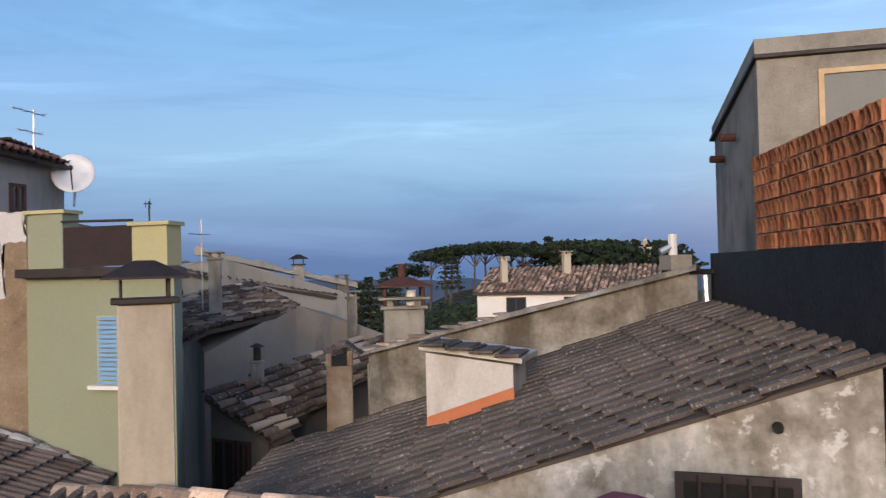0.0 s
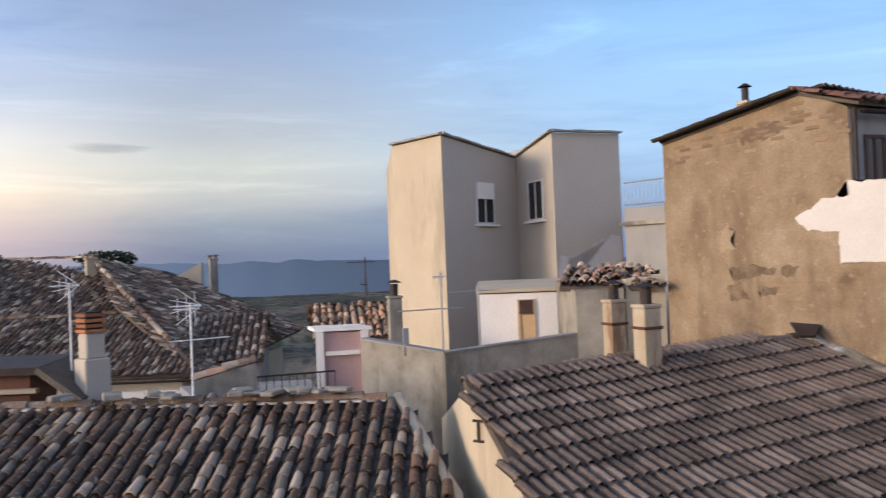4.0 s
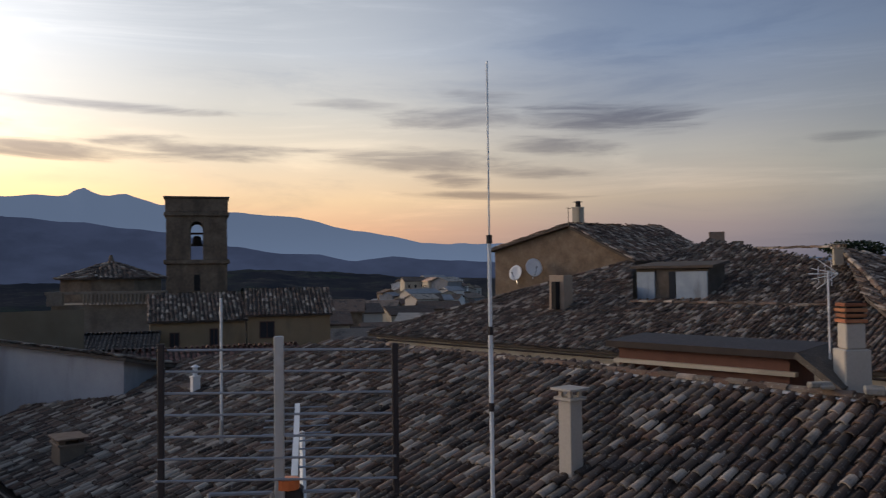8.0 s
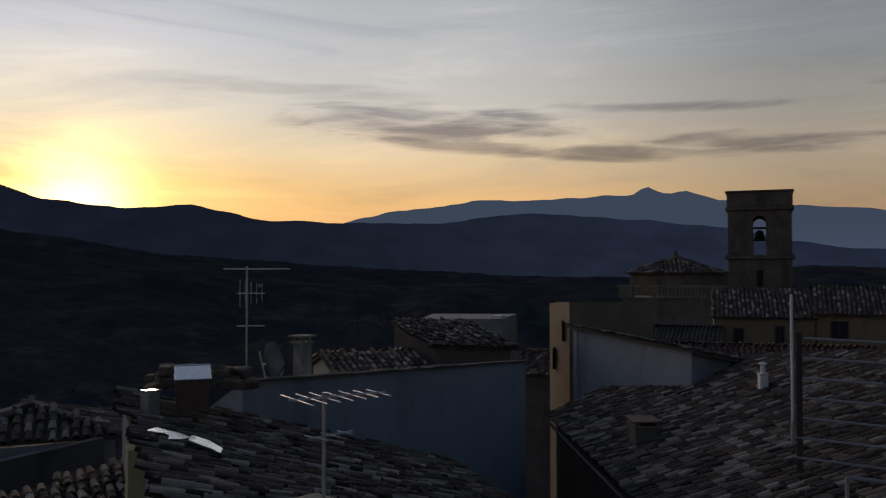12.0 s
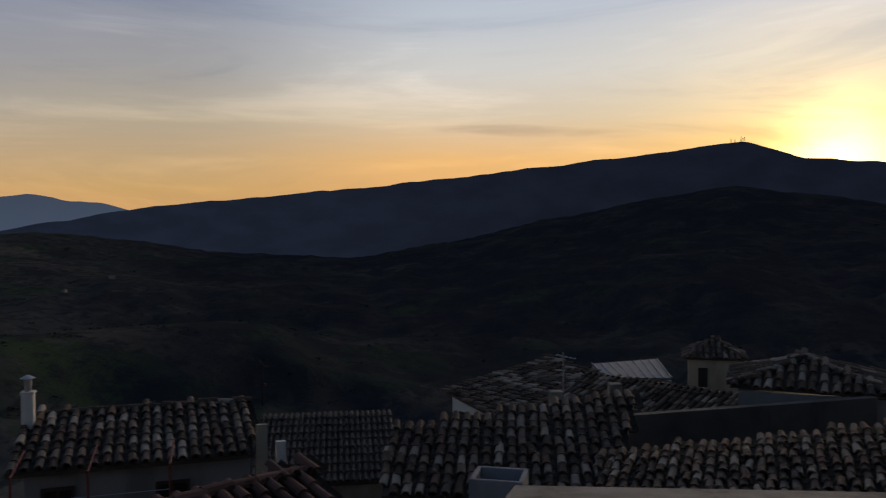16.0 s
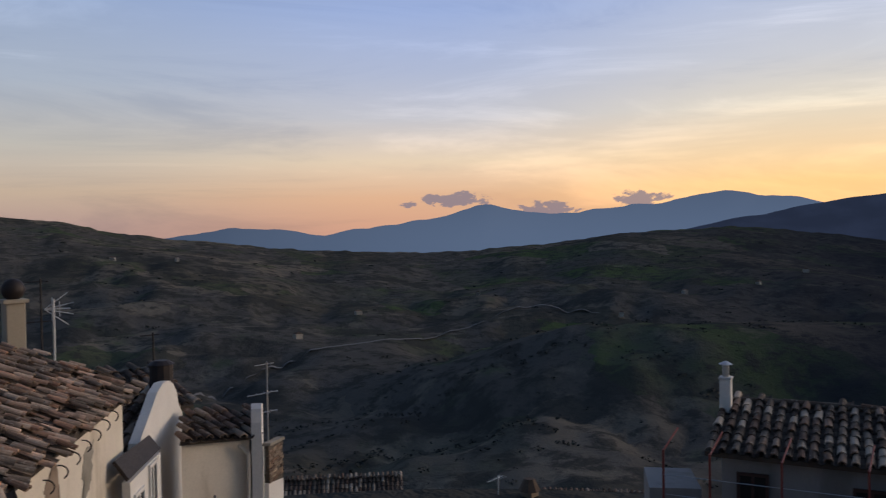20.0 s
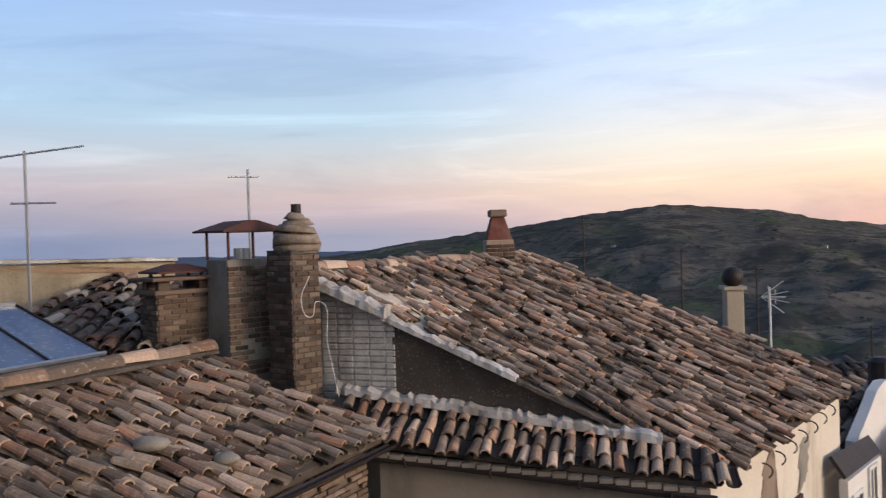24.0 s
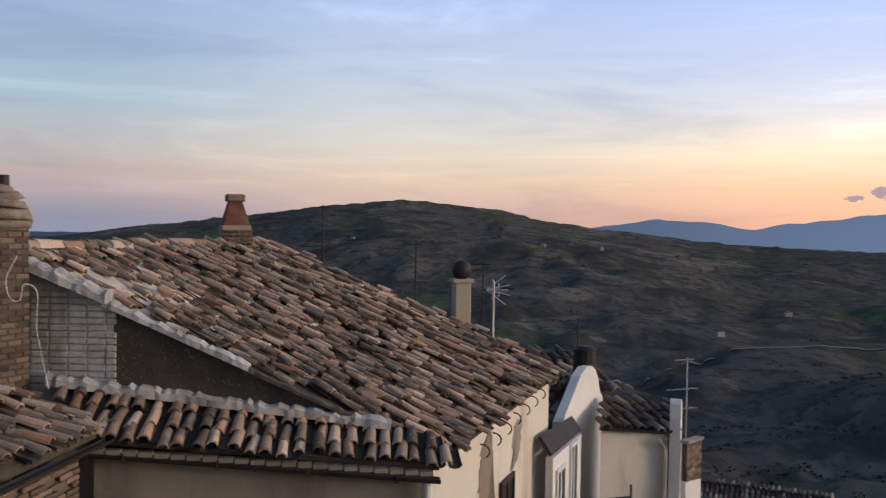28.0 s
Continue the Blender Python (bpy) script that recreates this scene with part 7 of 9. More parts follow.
for i in range(34):
    k = rng.random()
    p = Vector((-12.6, 3.6, -1.72)).lerp(Vector((-13.3, 5.6, -1.95)), k)
    r = rng.uniform(0.08, 0.17)
    bm = bmesh.new()
    bmesh.ops.create_icosphere(bm, subdivisions=2, radius=r)
    for v in bm.verts:
        v.co = Vector((max(-0.72, min(0.75, v.co.x / r)) * 1.4, max(-0.7, min(0.66, v.co.y / r)), max(-0.6, min(0.62, v.co.z / r)) * 0.8)) * r * rng.uniform(0.93, 1.08)
    bm.transform(Matrix.Translation(p + Vector((rng.uniform(-0.3, 0.3), rng.uniform(-0.3, 0.3), rng.uniform(0, 0.3)))) @ Matrix.Rotation(rng.random() * 6, 4, "Z") @ Matrix.Rotation(rng.uniform(-0.5, 0.5), 4, "X"))
    tagged(part("roof_stone", bm, STONE), "rough stone heaped on the tile roof", "stone", "roof stones")
surface("bright_sheet", [(0.72, 0.74, 0.76), (0.80, 0.81, 0.82)], 0.2, 5, 40, 0.03, metal=1.0)
sheet_rng = random.Random(12)
roof_slope = Matrix.Rotation(radians(55), 4, "Z") @ Matrix.Rotation(radians(15), 4, "Y")
for at, outline in (((-10.22, 3.15, -1.96), [(-0.16, 0.10), (0.16, 0.13), (0.30, 0.06), (0.24, -0.12), (0.10, -0.28), (0.06, -0.10), (-0.04, -0.06), (-0.10, -0.20), (-0.19, -0.14)]),
                    ((-10.0, 3.48, -2.06), [(-0.12, 0.14), (0.10, 0.10), (0.30, -0.08), (0.36, -0.34), (0.22, -0.22), (0.02, -0.20), (-0.10, -0.12)])):
    bm = bmesh.new()
    q = Matrix.Translation(at) @ roof_slope
    face = bm.faces.new([bm.verts.new(q @ Vector((a + sheet_rng.uniform(-0.02, 0.02), b + sheet_rng.uniform(-0.02, 0.02), 0))) for a, b in outline])
    ex = bmesh.ops.extrude_face_region(bm, geom=[face])
    bmesh.ops.translate(bm, vec=(0, 0, -0.01), verts=[v for v in ex["geom"] if isinstance(v, bmesh.types.BMVert)])
    tagged(part("metal_sheet", bm, MATS["bright_sheet"]), "torn bright metal sheet lying on the tiles", "metal sheet", "metal sheets")
sl = thing("skylight", (-11.9, 4.08, -1.8), "small tilted skylight with a bright metal cover among stones", "skylight")
tilt = Matrix.Translation((-11.8, 4.03, -1.50)) @ Matrix.Rotation(radians(72), 4, "Z") @ Matrix.Rotation(radians(26), 4, "X")
for name, size, mid, mt in (("cover", (0.50, 0.36, 0.02), (0, 0, 0.05), MATS["bright_sheet"]), ("top_edge", (0.50, 0.03, 0.05), (0, 0.20, 0.04), METAL_GREY), ("box", (0.46, 0.34, 0.50), (0, 0, -0.21), STONE)):
    bm = bmesh.new()
    block(bm, mid, size, 0, 0.006)
    bm.transform(tilt)
    part(name, bm, mt, sl)
wb = thing("flue_box", (-11.76, 3.42, -2.1), "small cement flue box with a bright metal lid", "flue")
for name, mid, size, mt in (("body", (-11.76, 3.42, -1.9), (0.18, 0.2, 0.46), CEMENT), ("lid", (-11.76, 3.42, -1.655), (0.2, 0.22, 0.025), MATS["bright_sheet"])):
    bm = bmesh.new()
    block(bm, mid, size, 20, 0.008)
    part(name, bm, mt, wb)
antenna((-14.5, 6.0, -2.6), 2.7, [(2.65, 60, 1.2, 9, 0.35, "bar"), (2.2, 60, 0.5, 5, 0.5, "up"), (1.6, 60, 0.5, 2, 0.2, "bar")], "tall television antenna beside the blue wall", METAL_GREY)
dish((-15.1, 6.78, -1.75), 0.34, 35, 15, "grey satellite dish above the blue wall", CEMENT)
chimney(bw, (-16.8, 8.3), -2.4, -1.6, 0.3, 0.3, 20, CEMENT, top="slab")
antenna((-6.0, 3.03, -2.6), 1.62, [(1.58, 86, 0.85, 7, 0.66, "bar"), (1.27, 100, 0.45, 3, 0.3, "bar")], "near television antenna with a long row of bars", METAL_GREY)
antenna((-21.5, 12.5, -2.7), 2.2, [(2.1, 80, 0.7, 4, 0.25, "bar"), (1.5, 80, 0.4, 3, 0.4, "up")], "dim television antenna behind the blue wall", METAL_DARK)

# houses beyond the blue wall
f1 = house("stone_house", [(-24.4, 15.7), (-22.9, 16.4), (-22.6, 19.5), (-25.4, 19.6), (-26.2, 16.9)], LOW - 2, [-1.98, -2.62, -2.74, -2.18, -1.85], BRICK_OLD, "rough stone house with a clay tile roof")
tile_roof(f1, [(-22.8, 16.0, -2.56), (-22.4, 19.7, -2.68), (-25.4, 19.7, -1.98), (-25.4, 16.2, -1.72)], COPPI, 0.17, 0.26, "coppi", 0, seed=83, rough=3.0)
f2 = house("flat_roof_house", [(-28.4, 19.6), (-26.3, 22.3), (-29, 25.5), (-31.5, 22.5)], LOW - 3, [-1.95, -1.95, -1.95, -1.95], PLASTER_GREY, "grey flat-roofed house behind the stone house")
bm = bmesh.new()
block(bm, (-26.45, 22.2, -1.88), (0.45, 0.45, 0.14), 30, 0.01)
part("chimney_lid", bm, PLASTER_WHITE, f2)
gabled("low_gable_house", (-23.0, 12.6), (-22.3, 15.4), 3.0, LOW, -3.2, 0.4, PLASTER_CREAM, COPPI, "low cream gable house behind the blue wall", seed=84)

# ---- west to south-west: roofs stepping down the slope ----
hc = house("hip_cottage", [(-18.4, 1.75), (-17.95, 4.6), (-20.6, 5.1), (-21.0, 2.1)], LOW, [-3.45] * 4, PLASTER_GREY, "grey cottage with a low pyramid of clay tiles")
APEX = (-19.45, 3.3, -2.84)
for k, (a, b2) in enumerate((((-18.5, 1.6, -3.38), (-17.8, 4.75, -3.38)), ((-17.8, 4.75, -3.38), (-20.7, 5.25, -3.38)), ((-21.1, 1.95, -3.38), (-18.5, 1.6, -3.38)))):
    tile_roof(hc, [a, b2, APEX], COPPI, 0.22, 0.34, "coppi", 0, seed=85 + k, thick=0.04, under=False)
    ridge_caps(hc, a, APEX, COPPI, 0.2, 0.36, 17 + k)
house("grey_yard_wall", [(-16.6, -0.6), (-17.6, 4.3), (-17.8, 4.25), (-16.8, -0.65)], LOW, [-3.72, -3.34, -3.34, -3.72], LANE_GREY, "dark grey yard wall below the hip cottage", "wall")
md = house("shed_roof_house", [(-9.9, -0.6), (-9.4, 2.6), (-13.4, 3.5), (-13.1, -0.9)], LOW, [-4.25, -3.85, -3.1, -3.75], PLASTER_GREY, "house with a low mono-pitch clay tile roof")
tile_roof(md, [(-9.7, -0.8, -4.15), (-9.2, 2.6, -3.75), (-13.4, 3.6, -2.98), (-13.1, -1.0, -3.6)], COPPI, 0.17, 0.24, "coppi", 120, (-9, 0), 1.6, seed=86)
rl2 = house("broad_tile_house", [(-11.9, -4.1), (-12.3, -0.8), (-15.6, -0.6), (-14.8, -4.6)], LOW, [-4.15, -4.15, -3.4, -3.8], PLASTER_GREY, "house with a broad roof of old clay tiles")
tile_roof(rl2, [(-11.7, -4.2, -4.05), (-12.2, -0.7, -4.0), (-15.4, -0.4, -3.05), (-13.6, -4.6, -3.5)], COPPI, 0.20, 0.28, "coppi", 150, (-11, -3), 1.2, seed=87)
bx = thing("white_chimney_box", (-10.7, -2.2, -4), "white square chimney box open at the top", "chimney")
for k, (dx, dy, sx, sy) in enumerate(((0.3, 0, 0.06, 0.72), (-0.3, 0, 0.06, 0.72), (0, 0.33, 0.54, 0.06), (0, -0.33, 0.54, 0.06))):
    bm = bmesh.new()
    block(bm, (-10.7 + dx, -2.2 + dy, -3.85), (sx, sy, 1.1), 0, 0.01)
    part("side", bm, PLASTER_BLUE, bx)
bm = bmesh.new()
block(bm, (-10.7, -2.2, -4.0), (0.53, 0.59, 0.8), 0)
part("flue", bm, DARK_GAP, bx)
w5 = house("white_slope_house", [(-27.0, -6.5), (-24.4, -3.9), (-29, -1), (-31.5, -3.6)], LOW - 4, [-5.5, -5.9, -5.3, -5.0], PLASTER_WHITE, "white house on the slope with a mono-pitch roof")
tile_roof(w5, [(-24.2, -4.1, -5.82), (-29, -0.8, -5.2), (-31.8, -3.6, -4.95), (-27.2, -6.8, -5.4)], COPPI, 0.26, 0.45, "coppi", 0, seed=88, under=False)
window(w5, (-26.5, -6.0, -6.3), -45, 0.5, 0.6, WOOD_DARK)
window(w5, (-25.4, -4.9, -6.4), -45, 0.5, 0.6, WOOD_DARK)
ss = house("metal_roof_shed", [(-28.77, -1.40), (-28.78, 0.77), (-31.29, 0.34), (-31.25, -2.03)], LOW - 4, [-5.19, -5.10, -4.84, -5.09], CEMENT, "shed with a pale corrugated metal roof", "shed")
shed = [Vector(v) for v in ((-28.77, -1.40, -5.09), (-28.78, 0.77, -5.00), (-31.29, 0.34, -4.74), (-31.25, -2.03, -4.99))]
bm = bmesh.new()
slab(bm, shed, 0.06)
sr = part("metal_roof", bm, surface("pale_blue_sheet", [(0.13, 0.165, 0.19), (0.17, 0.205, 0.23)], 0.6, 1, 20, 0.1, metal=0.2), ss)
for i in range(9):
    bm = bmesh.new()
    rod(bm, shed[0].lerp(shed[1], i / 8) + Vector((0, 0, 0.01)), shed[3].lerp(shed[2], i / 8) + Vector((0, 0, 0.01)), 0.03, 5)
    part("seam", bm, MATS["pale_blue_sheet"], sr)
ct = house("little_tower", [(-33.6, 1.6), (-33.5, 3.6), (-35.5, 3.7), (-35.6, 1.7)], LOW - 4, [-5.0] * 4, PLASTER_CREAM, "small square tower with a pyramid tile roof", "tower")
rim = [(-33.4, 1.45, -5.0), (-33.3, 3.75, -5.0), (-35.65, 3.85, -5.0), (-35.75, 1.55, -5.0)]
for k in range(4):
    tile_roof(ct, [rim[k], rim[(k + 1) % 4], (-34.5, 2.65, -4.35)], COPPI, 0.24, 0.36, "coppi", 0, seed=150 + k, thick=0.05, under=False)
window(ct, (-33.53, 2.15, -5.75), -3, 0.35, 0.75, DARK_GAP)
window(ct, (-34.6, 3.66, -5.75), 87, 0.35, 0.75, DARK_GAP)
gabled("slope_house", (-25.0, -3.0), (-22.0, 1.5), 4.0, LOW - 2, -5.4, 0.7, PLASTER_GREY, COPPI, "grey house stepping down the slope", seed=89)
rng = random.Random(3)
for x, y, hh in ((-22.0, -2.5, 0.2), (-20.5, -1.5, 0.1), (-24.0, -1.0, 0.1), (-15.0, -5.0, 0.3)):
    bm = bmesh.new()
    block(bm, (x, y, -4.9 + hh / 2), (0.36, 0.36, hh + 0.8), 15, 0.02)
    tagged(part("slope_chimney", bm, CEMENT), "stubby cement chimney among the lower roofs", "chimney", "slope chimneys")
antenna((-23.0, -2.4, -5.0), 1.6, [(1.5, 40, 0.9, 4, 0.3, "bar")], "small television antenna on the lower roofs", METAL_GREY)

# house with grey wall, red poles and the dark ribbed roof beside it
ra = house("grey_terrace_house", [(-11.9, -10.8), (-14.0, -7.55), (-16.4, -9.0), (-14.2, -12.4)], LOW, [-4.15, -4.2, -4.0, -4.0], PLASTER_GREY, "grey house with an old clay tile roof and a dark window")
tile_roof(ra, [(-11.5, -10.85, -4.08), (-13.75, -7.35, -4.12), (-15.8, -8.5, -3.6), (-13.55, -12.0, -3.58)], COPPI, 0.215, 0.34, "coppi", 200, (-12, -9), 1.0, seed=91)
ridge_caps(ra, (-13.55, -12.0, -3.58), (-15.8, -8.45, -3.58), COPPI, 0.2, 0.4, 12)
chimney(ra, (-13.1, -11.7), -4.0, -3.05, 0.22, 0.22, 30, PLASTER_WHITE, top="pot", cap_mat=METAL_GREY, label="slim white flue with a pointed cowl")
bm = bmesh.new()
block(bm, (-14.1, -7.35, -5.1), (0.1, 0.2, 2.9), 33)
part("end_wall", bm, PLASTER_CREAM, ra)
bm = bmesh.new()
block(bm, (-14.3, -7.05, -4.2), (0.12, 0.18, 0.4), 33)
part("tank", bm, PLASTER_WHITE, ra)
window(ra, (-12.15, -10.32, -4.75), 33, 0.55, 0.55, WOOD_DARK, DARK_GAP)
window(ra, (-13.2, -8.70, -4.75), 33, 0.6, 0.4, WOOD_DARK, DARK_GAP)
rp = thing("red_pole_frame", (-11.0, -9.5, -6), "frame of thin dark red poles and wires over the terrace", "pole frame")
poles = [(-10.6, -11.0), (-11.0, -10.3), (-11.6, -9.3), (-12.3, -8.2)]
for x, y in poles:
    bm = bmesh.new()
    rod(bm, (x, y, -6.5), (x, y, -3.95), 0.022)
    part("pole", bm, surface("red_oxide", [(0.16, 0.03, 0.025), (0.22, 0.045, 0.035)], 0.6, 5, 40, 0.1), rp)
    bm = bmesh.new()
    rod(bm, (x, y, -3.97), (x - 0.8, y - 0.4, -3.75), 0.018)
    part("brace", bm, MATS["red_oxide"], rp)
for z in (-4.4, -4.75):
    bm = bmesh.new()
    rod(bm, (*poles[0], z), (*poles[-1], z), 0.008, 4)
    part("wire", bm, METAL_GREY, rp)
house("pale_annex", [(-11.0, -11.75), (-11.75, -11.15), (-12.6, -12.2), (-11.9, -12.8)], LOW, [-4.9] * 4, PLASTER_GREY, "low pale annex beside the grey terrace house")
rb2 = house("dark_ribbed_house", [(-17.6, -9.2), (-18.7, -6.1), (-22.2, -7.3), (-21.0, -10.6)], LOW - 2, [-6.0, -6.0, -5.2, -5.2], CEMENT, "house with a dark ribbed tile roof")
tile_roof(rb2, [(-17.4, -9.3, -5.95), (-18.6, -6.05, -5.95), (-21.8, -7.1, -5.05), (-20.6, -10.35, -5.05)], RIBBED, 0.30, 0.40, "ribbed", 60, (-17, -8), 0.6, seed=92)
antenna((-15.9, -8.2, -3.7), 0.9, [(0.85, 120, 0.6, 3, 0.3, "bar"), (0.45, 120, 0.5, 3, 0.3, "bar")], "thin television antenna at the roof end", METAL_DARK)
# near red roof
rr = house("red_tile_house", [(-3.7, -4.3), (-6.9, -2.3), (-9.6, -5.0), (-6.4, -7.4)], LOW, [-3.56, -3.56, -3.56, -3.56], PLASTER_GREY, "house with a red clay tile roof below the terrace")
tile_roof(rr, [(-3.9, -4.5, -3.42), (-6.9, -2.5, -3.42), (-8.45, -4.1, -2.78), (-5.2, -6.15, -2.78)], COPPI_RED, 0.2, 0.34, "coppi", 200, (-6, -3.5), 0.5, seed=93)
tile_roof(rr, [(-9.9, -5.2, -3.52), (-6.6, -7.6, -3.52), (-5.2, -6.15, -2.78), (-8.45, -4.1, -2.78)], COPPI_RED, 0.2, 0.34, "coppi", 0, (-6, -3.5), 0.5, seed=94)
ridge_caps(rr, (-5.2, -6.15, -2.78), (-8.45, -4.1, -2.76), COPPI_RED, 0.2, 0.36, 13)
# white covers on the roof below
for i, (x, y, z, lx, ly) in enumerate(((-5.5, 1.2, -1.86, 0.6, 0.4), (-6.7, -0.5, -2.32, 0.7, 0.35), (-6.0, 2.9, -1.98, 0.3, 0.25))):
    bm = bmesh.new()
    n = 10
    grid = [[bm.verts.new((x + lx * (a / n - 0.5) * 1.2, y + ly * 1.6 * (b / n - 0.5), z - 0.14 + 0.10 * noise.noise(Vector((a * 0.45, b * 0.45, i * 5))) + 0.12 * (1 - (2 * a / n - 1) ** 4) * (1 - (2 * b / n - 1) ** 4)))
             for b in range(n + 1)] for a in range(n + 1)]
    for a in range(n):
        for b in range(n):
            bm.faces.new((grid[a][b], grid[a + 1][b], grid[a + 1][b + 1], grid[a][b + 1]))
    ex = bmesh.ops.extrude_face_region(bm, geom=list(bm.faces))
    bmesh.ops.translate(bm, vec=(0, 0, -0.02), verts=[v for v in ex["geom"] if isinstance(v, bmesh.types.BMVert)])
    tagged(part("plastic_cover", bm, surface("white_plastic", [(0.72, 0.73, 0.76), (0.8, 0.81, 0.83)], 0.3, 6, 40, 0.1)), "crumpled white plastic cover on the lower roof", "plastic cover", "plastic covers")
house("low_terrace_block", [(-4.9, -1.5), (-4.9, 4.0), (-7.2, 3.6), (-7.4, -1.5)], LOW, [-2.12, -2.12, -2.12, -2.42], CEMENT, "low cement terrace block below the viewpoint", "terrace")

# far roofs down the slope, south-west
gabled("slope_cottage", (-12.6, -36.3), (-17.4, -34.0), 5.0, -22, -12.95, 0.95, PLASTER_CREAM, COPPI, "small cottage with a clay tile roof far down the slope", seed=100)
gabled("slope_cottage", (-19.2, -25.6), (-22.2, -23.1), 4.0, -22, -11.35, 0.65, PLASTER_GREY, COPPI, "grey cottage with a clay tile roof below the valley edge", seed=101)
antenna((-17.4, -26.0, -11.4), 2.2, [(2.1, 20, 1.0, 7, 0.4, "bar")], "bright television antenna down the slope", PAINT_WHITE)
cc = thing("pointed_chimney", (-18.3, -25.2, -12), "brick chimney with a pointed top down the slope", "chimney")
bm = bmesh.new()
block(bm, (-18.28, -25.22, -10.9), (0.48, 0.48, 2.4), 20)
part("shaft", bm, BRICK_OLD, cc)
bm = bmesh.new()
rod(bm, (-18.28, -25.22, -9.72), (-18.28, -25.22, -9.28), 0.42, 8, 0.2)
part("top", bm, BRICK_OLD, cc)


# ---- south: the two ochre roofs, chimneys and the glass roof ----
n1 = house("ridge_house", [(3.3, -7.95), (3.75, -5.4), (4.35, -3.3), (6.0, -4.1), (5.15, -8.2)], LOW, [-2.0, -2.0, -2.0, -1.28, -1.2], BRICK_OLD, "old brick house under a roof of ochre clay tiles")
tile_roof(n1, [(3.12, -8.05, -1.92), (4.05, -3.0, -1.92), (6.15, -3.9, -1.25), (5.05, -8.25, -1.21)], COPPI_BROWN, 0.150, 0.225, "coppi", 300, (3.6, -5.0), 3.0, seed=110, channel=CHANNEL_OCHRE)
ridge_caps(n1, (5.08, -8.2, -1.10), (6.12, -4.0, -1.14), COPPI_BROWN, 0.22, 0.42, 15, mortar=CEMENT_DARK)
gutter(n1, (3.02, -8.0, -1.97), (3.95, -3.0, -1.97), 0.05, METAL_DARK)
bm = bmesh.new()
solid(bm, [(3.26, -7.9), (3.62, -5.9), (3.64, -5.9), (3.28, -7.9)], [LOW] * 4, [-3.12] * 4)
part("plaster_coat", bm, PLASTER_CREAM, n1)
rng = random.Random(21)
brickwork(n1, (3.27, -7.93, 0), (3.72, -5.40, 0), -3.1, -2.02, (-0.985, 0.175, 0), BRICK_OLD, 0.20, 0.056, bare=0.10, seed=64, proud=0.018)
for p, s in (((4.25, -5.95, -1.50), 0.10), ((3.75, -6.2, -1.66), 0.08), ((3.95, -7.4, -1.60), 0.07)):
    bm = bmesh.new()
    bmesh.ops.create_icosphere(bm, subdivisions=2, radius=s, matrix=Matrix.Translation(p) @ Matrix.Diagonal((1.5, 1.0, 0.6, 1)))
    for v in bm.verts:
        v.co += Vector((noise.noise(v.co * 6), noise.noise(v.co * 6 + Vector((5, 0, 0))), 0)) * 0.04
    tagged(part("roof_stone", bm, CEMENT, smooth=True), "rounded stone weighing down the ochre tiles", "stone", "roof stones")

# glass roof with blue panes in a metal frame
gr = thing("glass_roof", (6.6, -6.5, -2), "lean-to roof of bluish glass panes in a metal frame", "glass roof")
TL, TR, BR, BL = (Vector(v) for v in ((8.2, -5.75, -0.55), (7.05, -7.65, -0.57), (5.72, -7.34, -1.03), (6.25, -4.4, -1.03)))
BLUE_GLASS = surface("dusty_blue_glass", [(0.085, 0.125, 0.225), (0.125, 0.170, 0.275)], 0.22, 1.6, 20, 0.03, stain=(0.155, 0.185, 0.25), stain_size=1.5, spec=0.5)
for i in range(5):
    a0, a1 = TL.lerp(TR, i / 5), TL.lerp(TR, (i + 1) / 5)
    b0, b1 = BL.lerp(BR, i / 5), BL.lerp(BR, (i + 1) / 5)
    for s, e in ((0.0, 1.0),):
        bm = bmesh.new()
        slab(bm, [a0.lerp(b0, s), a1.lerp(b1, s), a1.lerp(b1, e), a0.lerp(b0, e)], 0.012)
        part("pane", bm, BLUE_GLASS, gr)
for i in range(6):
    bm = bmesh.new()
    rod(bm, TL.lerp(TR, i / 5) + Vector((0, 0, 0.010)), BL.lerp(BR, i / 5) + Vector((0, 0, 0.010)), 0.014, 5)
    part("glazing_bar", bm, METAL_DARK, gr)
for a, b2 in ((TL, TR), (BL, BR)):
    bm = bmesh.new()
    rod(bm, a + Vector((0, 0, 0.016)), b2 + Vector((0, 0, 0.016)), 0.022, 5)
    part("cross_bar", bm, METAL_GREY, gr)
bm = bmesh.new()
solid(bm, [tuple(BL.xy), tuple(BR.xy), tuple(TR.xy), tuple(TL.xy)], [LOW] * 4, [-1.09, -1.09, -0.63, -0.61])
part("glass_house_wall", bm, PLASTER_GREY, gr)
# yellow parapet wall beyond, with its side slope
yw = house("yellow_parapet_house", [(9.6, -9.35), (8.1, -12.15), (12.5, -14.5), (13.2, -10.4)], LOW, [-0.14, -0.22, -0.3, -0.9], surface("faded_yellow", [(0.26, 0.22, 0.155), (0.35, 0.30, 0.215), (0.41, 0.36, 0.265)], 0.92, 1.6, 25, 0.6, stain=(0.19, 0.155, 0.105), stain_size=1.0, grain_tone=0.14),
           "house with a faded yellow stained parapet wall")
coping(yw, (9.6, -9.35, -0.15), (8.1, -12.15, -0.23), 0.22, 0.06, PLASTER_ROUGH, "wall_cap")
part("crack_band", daub([(0.45, -0.28), (1.1, -0.24), (2.2, -0.30), (3.0, -0.36), (2.95, -0.42), (1.9, -0.36), (1.0, -0.31)], (-1.5, -2.8, 0), (9.6, -9.35, 0), (-0.88, 0.47, 0), 0.006, 14, 0.04), BRICK_OLD, yw)
